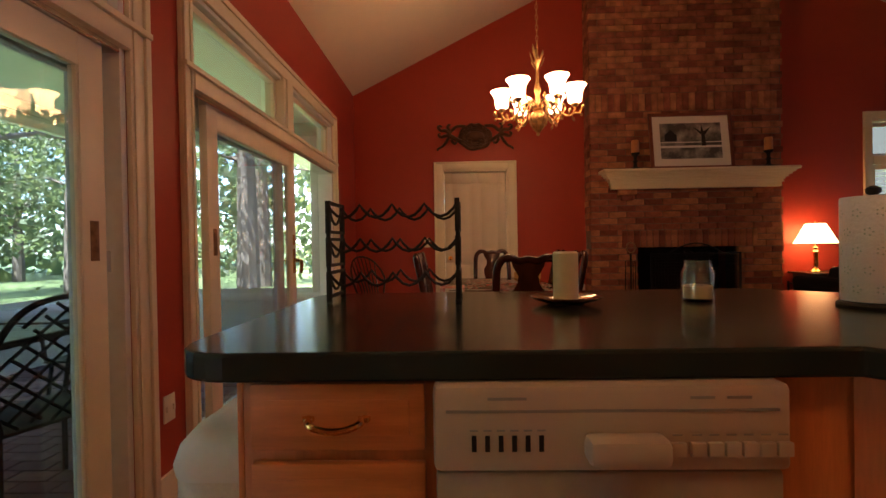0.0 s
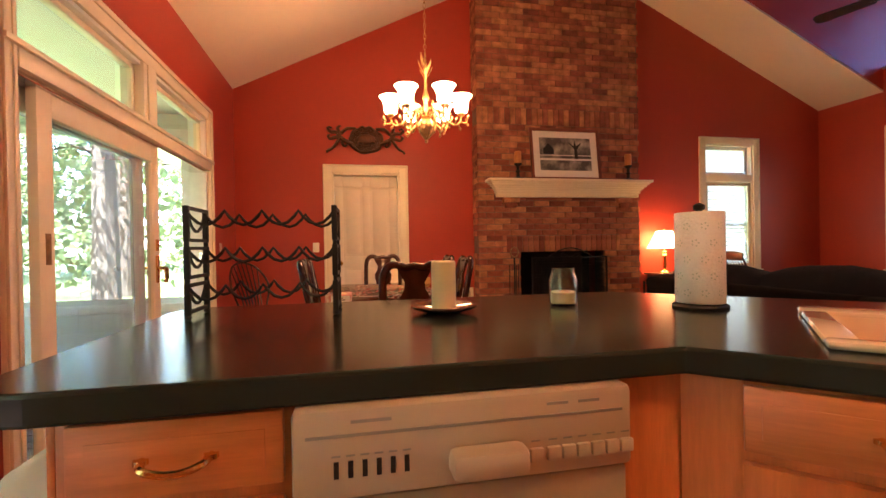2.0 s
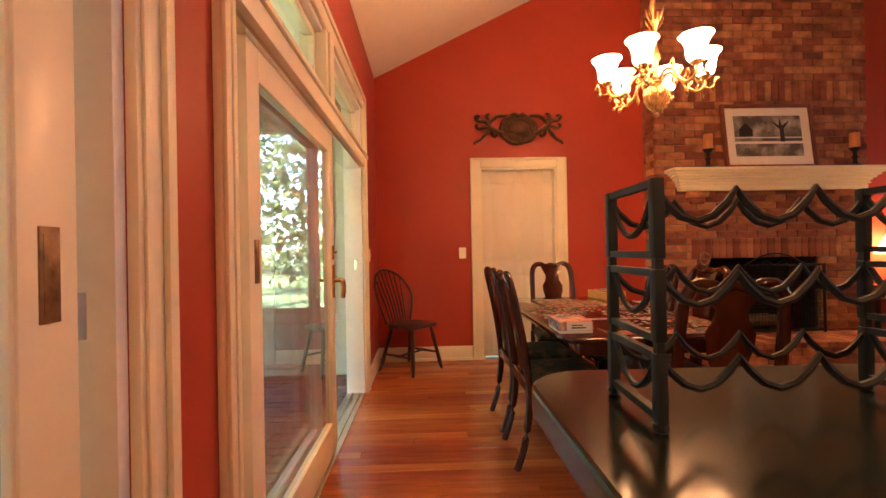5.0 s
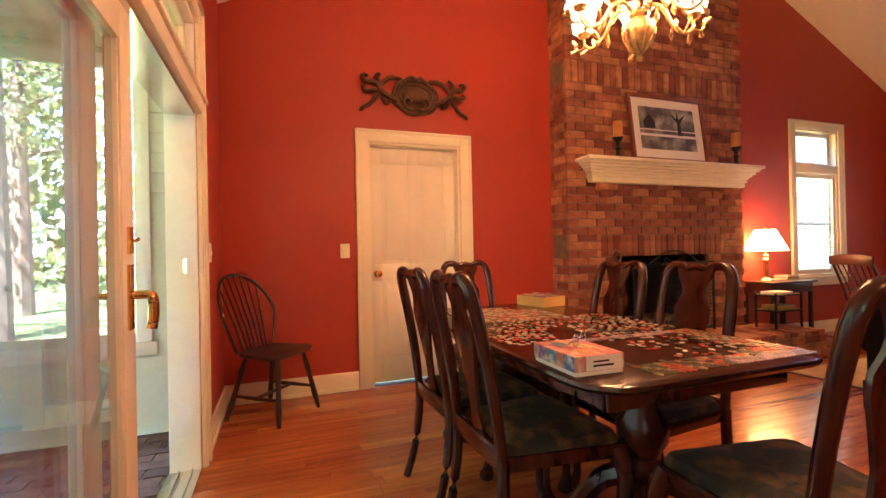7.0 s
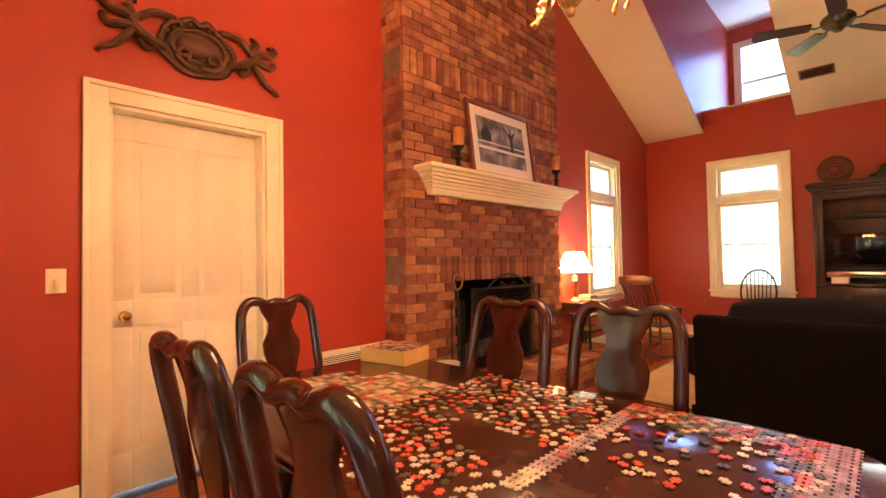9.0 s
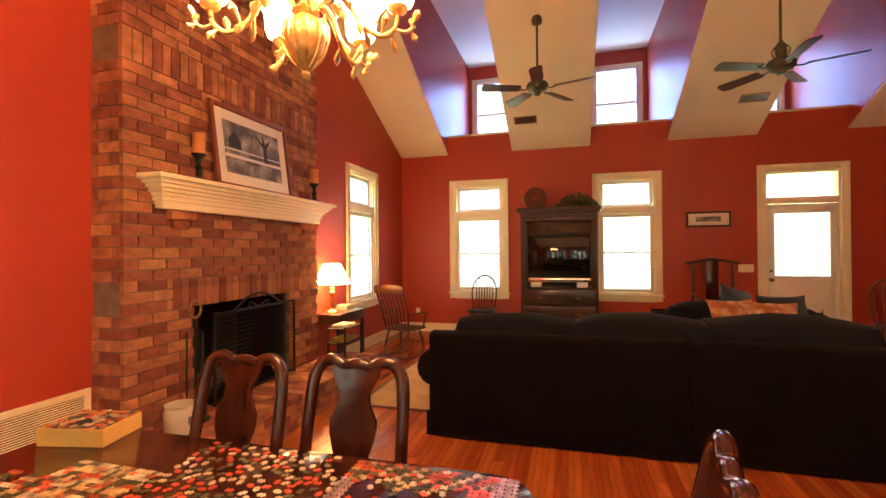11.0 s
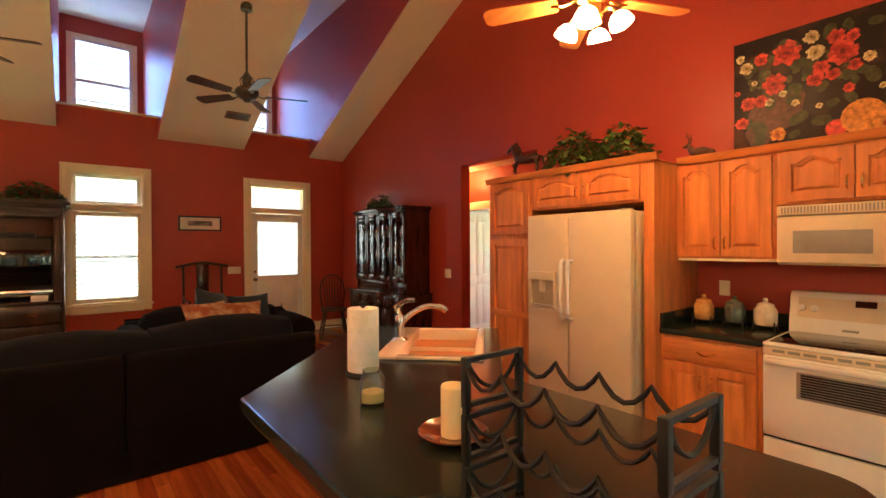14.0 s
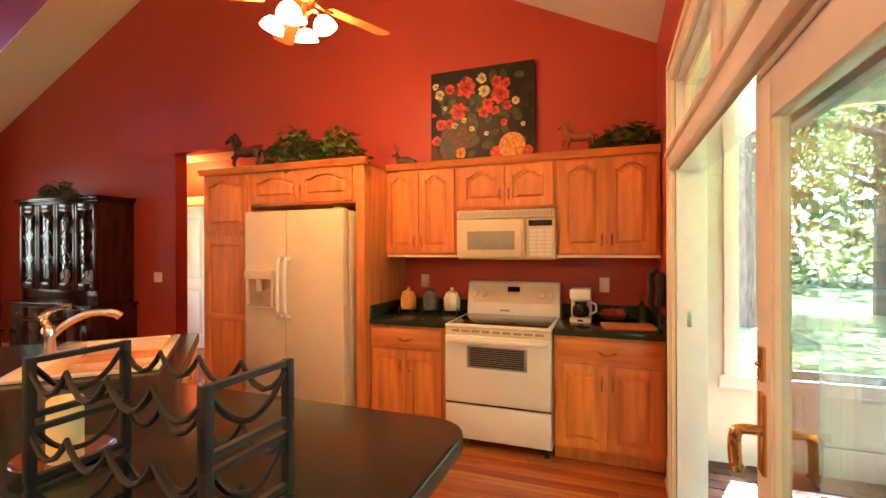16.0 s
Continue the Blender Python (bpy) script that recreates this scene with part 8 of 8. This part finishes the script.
# hutch
e = thing("china_hutch", (5.33, -0.99, 0), "dark mahogany china hutch with glazed doors", "hutch")
W = 0.70
part("lower_case", boxes((-W - 0.05, W + 0.05, YK + 0.993, -0.0, 0.08, 0.80), (-W - 0.02, W + 0.02, YK + 0.993, -0.03, 0, 0.08)), MAHOG, e, "", 0.004)
part("counter", boxes((-W - 0.08, W + 0.08, YK + 0.993, 0.03, 0.80, 0.83)), MAHOG, e, "", 0.008)
part("upper_case", boxes((-W, -W + 0.03, YK + 0.993, -0.1, 0.83, 1.98), (W - 0.03, W, YK + 0.993, -0.1, 0.83, 1.98), (-W + 0.03, W - 0.03, YK + 0.993, YK + 1.01, 0.83, 1.98), (-W + 0.03, W - 0.03, YK + 1.01, -0.1, 1.93, 1.98), (-W + 0.03, W - 0.03, YK + 1.01, -0.11, 0.83, 0.98)), MAHOG, e, "", 0.004)
for z in (1.28, 1.6):
    part("shelf", boxes((-W + 0.03, W - 0.03, YK + 1.01, -0.14, z, z + 0.015)), MAHOG, e)
part("cornice", boxes((-W - 0.02, W + 0.02, YK + 0.993, -0.08, 1.98, 2.01), (-W - 0.05, W + 0.05, YK + 0.993, -0.05, 2.01, 2.05)), MAHOG, e, "", 0.008)
dw = (2 * W - 0.02) / 4
for i in range(4):
    x0 = -W + 0.01 + i * dw
    d = part("glazed_door", boxes((x0, x0 + 0.045, -0.1, -0.075, 0.98, 1.97), (x0 + dw - 0.045, x0 + dw - 0.002, -0.1, -0.075, 0.98, 1.97), (x0 + 0.045, x0 + dw - 0.045, -0.1, -0.075, 1.89, 1.97), (x0 + 0.045, x0 + dw - 0.045, -0.1, -0.075, 0.98, 1.06)), MAHOG, e, "", 0.004)
    bm = bmesh.new()
    xc = x0 + dw / 2
    for s in (-1, 1):
        for z in (1.06, 1.335, 1.61):
            tube(bm, curve([(xc + s * 0.12, -0.085, z), (xc + s * 0.03, -0.085, z + 0.07), (xc + s * 0.05, -0.085, z + 0.14), (xc + s * 0.03, -0.085, z + 0.2), (xc + s * 0.12, -0.085, z + 0.275)], 3), 0.006, 5)
    part("muntin", bm, MAHOG, d)
    bm = bmesh.new()
    for z0, z1 in ((1.055, 1.325), (1.33, 1.605), (1.61, 1.895)):
        rows = []
        for q in range(11):
            u = -1 + q / 5
            rows.append([bm.verts.new((xc + u * (dw / 2 - 0.042), -0.097 + 0.011 * (1 - u * u), z)) for z in (z0, z1)])
        for a, b in zip(rows, rows[1:]):
            bm.faces.new((a[0], b[0], b[1], a[1]))
    glazing = part("bowed_pane", bm, CABINETPANE, d, "bowed clear cabinet glass")
    glazing.visible_shadow = False
    part("drawer", boxes((x0 + 0.005, x0 + dw - 0.005, 0, 0.018, 0.63, 0.78)), MAHOG, e, "", 0.006)
    part("lower_door", boxes((x0 + 0.005, x0 + dw - 0.005, 0, 0.018, 0.1, 0.61), (x0 + 0.06, x0 + dw - 0.06, 0.018, 0.024, 0.16, 0.55)), MAHOG, e, "", 0.005)
    bm = bmesh.new()
    lathe(bm, [(0.008, 0), (0.014, 0.02), (0, 0.024)], n=10)
    bm.transform(pose(xc, 0.018, 0.705, -90))
    part("knob", bm, BRASS, e)
china = thing("china_plate", (0, 0, 0), "white china plate standing on a hutch shelf", "plate", 0, "china in the hutch")
bm = bmesh.new()
lathe(bm, [(0.05, 0), (0.06, 0.003), (0.11, 0.012), (0.108, 0.015), (0.05, 0.006), (0, 0.006)], n=24)
bm.transform(pose(0, 0, 0.105, -75, 0, 0))
part("dish", bm, ENAMEL, china)
china.matrix_basis = pose(4.80, -1.40, 1.296)
for x, z in ((5.13, 1.296), (5.49, 1.296), (5.84, 1.296), (4.80, 1.616), (5.13, 1.616), (5.5, 1.616), (5.84, 1.616), (4.85, 0.98), (5.3, 0.98), (5.75, 0.98)):
    copy_thing(china, pose(x, -1.40, z))
ivy("ivy_plant", (5.50, -1.2, 2.05), (0.26, 0.15, 0.22), 240, 43, "dark trailing ivy on top of the hutch", 0.06)


# ---- ceiling fans ----
def ceiling_fan(at, start, label, blade_material, body, lights=0):
    e = thing("ceiling_fan", at, label, "ceiling fan", 0, "ceiling fans")
    top = roof(at[0]) - at[2]
    bm = bmesh.new()
    lathe(bm, [(0.0, -0.07), (0.05, -0.065), (0.1, -0.045), (0.125, -0.01), (0.13, 0.02), (0.11, 0.05), (0.07, 0.075), (0.045, 0.09), (0.04, 0.15), (0.055, 0.18), (0.03, 0.22), (0.014, 0.25)], n=24)
    part("motor_housing", bm, body, e)
    bm = bmesh.new()
    lathe(bm, [(0.013, 0.22), (0.013, top - 0.05), (0.06, top - 0.045), (0.065, top + 0.03)], n=14)
    part("downrod", bm, body, e)
    for s in range(6):
        a = 1.047 * s
        bm = bmesh.new()
        tube(bm, curve([(0.06 * math.cos(a), 0.06 * math.sin(a), 0.09), (0.075 * math.cos(a), 0.075 * math.sin(a), 0.15), (0.04 * math.cos(a), 0.04 * math.sin(a), 0.2)], 3), 0.006, 5)
        part("scroll_bracket", bm, body, e)
    for k in range(5):
        a = radians(start + 72 * k)
        bm = bmesh.new()
        tube(bm, [(0.1, 0, -0.02), (0.17, 0.0, -0.035), (0.24, 0, -0.02)], [0.012, 0.02, 0.016], 6, flat=0.35)
        bm.transform(pose(0, 0, 0, 0, 0, math.degrees(a)))
        arm = part("blade_iron", bm, body, e)
        bm = bmesh.new()
        prism(bm, rounded([(0.2, -0.055), (0.66, -0.075), (0.66, 0.075), (0.2, 0.055)], [0.02, 0.05, 0.05, 0.02]), -0.004, 0.004)
        bm.transform(pose(0, 0, 0, 0, 0, math.degrees(a)) @ pose(0, 0, -0.018, 13, 0, 0))
        part("blade", bm, blade_material, arm)
    if lights:
        bm = bmesh.new()
        lathe(bm, [(0.05, -0.16), (0.06, -0.13), (0.05, -0.1), (0.06, -0.06)], n=16)
        part("light_fitting", bm, body, e)
        for k in range(lights):
            a = radians(20 + 360 * k / lights)
            u = Vector((math.cos(a), math.sin(a), 0))
            bm = bmesh.new()
            tube(bm, curve([u * 0.04 + Vector((0, 0, -0.12)), u * 0.1 + Vector((0, 0, -0.1)), u * 0.135 + Vector((0, 0, -0.14))], 4), 0.01, 6)
            arm = part("lamp_arm", bm, body, e)
            bm = bmesh.new()
            lathe(bm, [(0.02, 0), (0.04, -0.01), (0.06, -0.038), (0.07, -0.075), (0.068, -0.075), (0.052, -0.038), (0.0, -0.02)], n=20)
            bm.transform(Matrix.Translation(u * 0.135 + Vector((0, 0, -0.14))) @ Matrix.Rotation(radians(22), 4, Vector((u.y, -u.x, 0)).normalized()))
            part("shade", bm, FANGLOW, arm, "glowing frosted dome shade")
        bm = bmesh.new()
        tube(bm, [(0, 0, -0.15), (0, 0, -0.25)], 0.002, 5)
        lathe(bm, [(0.004, -0.27), (0.012, -0.262), (0.004, -0.25)], n=8)
        part("pull_chain", bm, BRASS, e)
    else:
        bm = bmesh.new()
        lathe(bm, [(0.0, -0.10), (0.03, -0.095), (0.045, -0.075), (0.05, -0.06)], n=16)
        part("switch_cup", bm, body, e)
    return e


FANWOOD = mat("dark_fan_blade", (0.045, 0.024, 0.015), 0.35, var=0.3, scale=4)
ceiling_fan((5.09, 3.285, 3.33), 38, "dark five-blade ceiling fan on a long rod", FANWOOD, PEWTER)
ceiling_fan((4.90, 0.90, 3.23), 36, "dark five-blade ceiling fan on a long rod", FANWOOD, PEWTER)
ceiling_fan((1.03, 0.04, 2.96), 30, "light wood ceiling fan with lit glass shades", OAKH, BRASS, 4)
for x, y in ((6.65, 3.57), (6.6, 0.55)):
    e = thing("ceiling_vent", (x, y, roof(x)), "small dark louvred vent in the sloped ceiling", "vent", 0, "ceiling vents")
    g = [part("frame", boxes((-0.08, 0.08, -0.17, -0.15, -0.01, 0), (-0.08, 0.08, 0.15, 0.17, -0.01, 0), (-0.08, -0.06, -0.15, 0.15, -0.01, 0), (0.06, 0.08, -0.15, 0.15, -0.01, 0)), BRONZE, e), part("grille", boxes((-0.06, 0.06, -0.15, 0.15, -0.004, 0)), DARKWOOD, e)]
    for o in g:
        o.matrix_basis = pose(0, 0, 0, 0, math.degrees(math.atan(0.464)), 0)


# ---- porch furniture ----
def patio_chair(at, rz):
    e = thing("patio_chair", at, "dark cast-metal patio chair with lattice back", "chair", rz, "patio chairs")
    bm = bmesh.new()
    out = [(-0.22, 0.42), (-0.25, 0.6), (-0.24, 0.8), (-0.15, 0.93), (0, 0.97), (0.15, 0.93), (0.24, 0.8), (0.25, 0.6), (0.22, 0.42)]
    tube(bm, curve([(x, -0.2 - 0.12 * (z - 0.42), z) for x, z in out], 4), 0.014, 6)
    part("back_frame", bm, IRON, e)
    for s in (-1, 1):
        bm = bmesh.new()
        for k in range(-4, 8):
            a, b = Vector((-0.24, 0.42 + 0.09 * k)), Vector((0.24, 0.42 + 0.09 * k + 0.44))
            pts = [a.lerp(b, i / 12) for i in range(13)]
            pts = [p for p in pts if 0.42 <= p.y <= 0.96 - 1.6 * max(0, abs(p.x) - 0.1) and abs(p.x) < 0.245]
            if len(pts) > 1:
                tube(bm, [(s * p.x, -0.2 - 0.12 * (p.y - 0.42), p.y) for p in (pts[0], pts[-1])], 0.008, 5)
        part("lattice", bm, IRON, e)
    part("seat", boxes((-0.24, 0.24, -0.2, 0.24, 0.4, 0.42)), IRON, e, "", 0.008)
    for sx in (-1, 1):
        bm = bmesh.new()
        tube(bm, curve([(sx * 0.25, -0.24, 0.66), (sx * 0.27, 0.0, 0.66), (sx * 0.27, 0.2, 0.64), (sx * 0.24, 0.22, 0.42)], 4), 0.013, 6)
        part("arm", bm, IRON, e)
        for sy in (-1, 1):
            bm = bmesh.new()
            tube(bm, [(sx * 0.22, sy * 0.19, 0.41), (sx * 0.24, sy * 0.23, 0)], 0.014, 6)
            part("leg", bm, IRON, e)
    return e


pc = patio_chair((-1.78, 2.25, PZ), 70)
for x, y, rz in ((-2.35, 1.6, 10), (-3.25, 2.5, -90), (-2.4, 3.45, 180)):
    copy_thing(pc, pose(x, y, PZ, 0, 0, rz))
e = thing("patio_table", (-2.5, 2.5, PZ), "dark metal patio table with slatted top", "table")
sl = part("slat", boxes((-0.45, 0.45, -0.03, 0.03, 0.70, 0.715)), mat("blue_grey_metal", (0.16, 0.20, 0.26), 0.35, metal=0.3), e)
sl.matrix_basis = pose(0, -0.42, 0)
for i in range(1, 13):
    again(sl, pose(0, -0.42 + 0.07 * i, 0))
part("rim", boxes((-0.48, 0.48, -0.48, -0.45, 0.69, 0.725), (-0.48, 0.48, 0.45, 0.48, 0.69, 0.725), (-0.48, -0.45, -0.45, 0.45, 0.69, 0.725), (0.45, 0.48, -0.45, 0.45, 0.69, 0.725)), IRON, e, "", 0.005)
for sx in (-1, 1):
    for sy in (-1, 1):
        bm = bmesh.new()
        tube(bm, [(sx * 0.42, sy * 0.42, 0.7), (sx * 0.38, sy * 0.38, 0.35), (sx * 0.44, sy * 0.44, 0)], 0.018, 7)
        part("leg", bm, IRON, e)

# ---- bricks, pavers and floor boards ----
def piece_mesh(name, l, d, h, material, cham=0.004):
    bm = bmesh.new()
    box(bm, -l / 2, l / 2, 0, d, 0, h)
    return mesh_of(name, bm, material, cham, False)


rnd = random.Random(77)
CO = 0.0735
variants = [piece_mesh("brick", 0.2, 0.03, 0.0635, BRICK, 0.003) for _ in range(1)]
halfb = piece_mesh("brick", 0.095, 0.03, 0.0635, BRICK, 0.003)
soldier = piece_mesh("brick", 0.063, 0.03, 0.2, BRICK, 0.003)
hearth_thing = thing("hearth", (0, 0, 0), "raised brick hearth in front of the fireplace", "hearth", kind="structure")
part("mortar", boxes((CX0 + 0.015, 4.435, 5.065, CY + 0.05, 0, 0.245)), MORTAR, hearth_thing, "", 0, False)
rest = bmesh.new()
count = 0


def lay(me, size, m, parent, single):
    """One brick: an object of its own low on the breast, joined into the rest higher up."""
    global count
    if single and count < 300:
        o = new("brick", me)
        o.parent, o.matrix_basis = parent, m
        count += 1
    else:
        l, d, h = size
        for v in box(rest, -l / 2, l / 2, 0, d, 0, h):
            v.co = m @ v.co


def jit():
    return rnd.uniform(-0.003, 0.003)


z, row = 0.0, 0
rows_list = []
courses = []
while z < 4.42:
    if len(courses) < 2 and z >= (1.025, 2.58)[len(courses)]:
        courses.append(z)
        rows_list.append((z, True))
        z += 0.21
    else:
        rows_list.append((z, False))
        z += CO
for z, is_soldier in rows_list:
    row += 1
    h = 0.2 if is_soldier else 0.0635
    if is_soldier and z < 2:
        spans = [(CX0, 2.18, False), (2.18, 3.75, True), (3.75, CX1, False)]
    else:
        spans = [(CX0, CX1, is_soldier)]
    for a, b, sol in spans:
        zz = [z] if sol or not is_soldier else [z, z + CO, z + 2 * CO]
        for q, z1 in enumerate(zz):
            step = 0.0725 if sol else 0.21
            u = a - (0.105 if (row + q) % 2 and not sol else 0.0)
            while u < b - 0.02:
                x0, x1 = max(u, a), min(u + step - 0.01, b)
                u += step
                if x1 - x0 < 0.03:
                    continue
                if z1 < 1.02 and x1 > FIREBOX[0] and x0 < FIREBOX[1] and z1 + h > FIREBOX[2]:
                    if x0 < FIREBOX[0] - 0.04:
                        x1 = FIREBOX[0]
                    elif x1 > FIREBOX[1] + 0.04:
                        x0 = FIREBOX[1]
                    else:
                        continue
                hh = 0.2 if sol else 0.0635
                w = x1 - x0
                m = pose((x0 + x1) / 2, CY + jit(), z1, jit() * 60, 0, jit() * 80)
                full = abs(w - (step - 0.01)) < 0.002
                me = soldier if sol else variants[0]
                lay(me, (w, 0.03, hh), m, chimney, full and 0.2 < z1 < 2.4 and not (CX0 + 0.3 < x0 < CX1 and z1 > 1.9))
    # the two return faces
    for xs, rz in ((CX0, -90), (CX1, 90)):
        u = CY + (0.0 if row % 2 else -0.105)
        while u < YF - 0.02 and not is_soldier:
            y0, y1 = max(u, CY + 0.032), min(u + 0.2, YF)
            u += 0.21
            if y1 - y0 > 0.03:
                lay(None, (y1 - y0, 0.03, 0.0635), pose(xs + (jit() if rz < 0 else jit()), (y0 + y1) / 2, z, 0, 0, rz), chimney, False)
for k in range(3):
    x = CX0 - (0.105 if k % 2 else 0)
    while x < 4.44:
        x0, x1 = max(x, CX0), min(x + 0.2, 4.45)
        x += 0.21
        if x1 - x0 > 0.04:
            lay(variants[0], (x1 - x0, 0.03, 0.0635), pose((x0 + x1) / 2, 5.05 + jit(), k * CO), hearth_thing, False)
    for y in np.arange(5.09, 5.5, 0.21):
        lay(None, (0.2, 0.03, 0.0635), pose(4.45 + jit(), y + 0.1, k * CO, 0, 0, 90), hearth_thing, False)
x = CX0
while x < 4.42:
    for y0, y1 in ((5.045, 5.245), (5.255, 5.455), (5.465, 5.575)):
        for v in box(rest, x, min(x + 0.09, 4.455), y0, y1, 0.222, 0.262 + jit()):
            pass
    x += 0.1
rb = part("brickwork", rest, BRICKS, chimney, "weathered red-brown bricks", 0, False)
rb["kind"] = "stuff"

# porch pavers in a running bond
bm = bmesh.new()
row = 0
for y in np.arange(PY0, PY1, 0.11):
    row += 1
    for x in np.arange(PX + (0.11 if row % 2 else 0), XL - T - 0.05, 0.22):
        box(bm, x, min(x + 0.208, XL - T), y, y + 0.1, PZ - 0.05, PZ + rnd.uniform(-0.003, 0.002))
o = part("porch_paving", bm, PAVER, None, "", 0, False)
tagged(o, "weathered red brick pavers on the porch floor", "paving", kind="stuff")

# floor boards
floor_ob = bpy.data.objects["floor"]
lengths = (0.9, 1.2, 1.5, 1.8)
plank_mesh = {}
for L in lengths:
    bm = bmesh.new()
    box(bm, -L / 2 + 0.0006, L / 2 - 0.0006, -0.0407, 0.0407, -0.012, 0.0)
    plank_mesh[L] = mesh_of("plank", bm, PLANK, 0.0008, False)
bm = bmesh.new()
n_single = 0
for i, y in enumerate(np.arange(YK + 0.041, YF, 0.0825)):
    x = XL - rnd.uniform(0, 1.2)
    while x < XR:
        L = rnd.choice(lengths)
        a, b = max(x, XL - 0.02), min(x + L, XR)
        inside = x > XL and x + L < XR
        if inside and n_single < 300 and -0.9 < y < 6 and x + L / 2 < 3.4:
            o = new("plank", plank_mesh[L])
            o.parent, o.matrix_basis = floor_ob, pose(x + L / 2, y, 0)
            n_single += 1
        elif b - a > 0.03:
            box(bm, a + 0.0006, b - 0.0006, y - 0.0407, y + 0.0407, -0.012, 0.0)
        x += L
o = part("planks", bm, PLANKS, floor_ob, "", 0, False)
o["kind"] = "stuff"
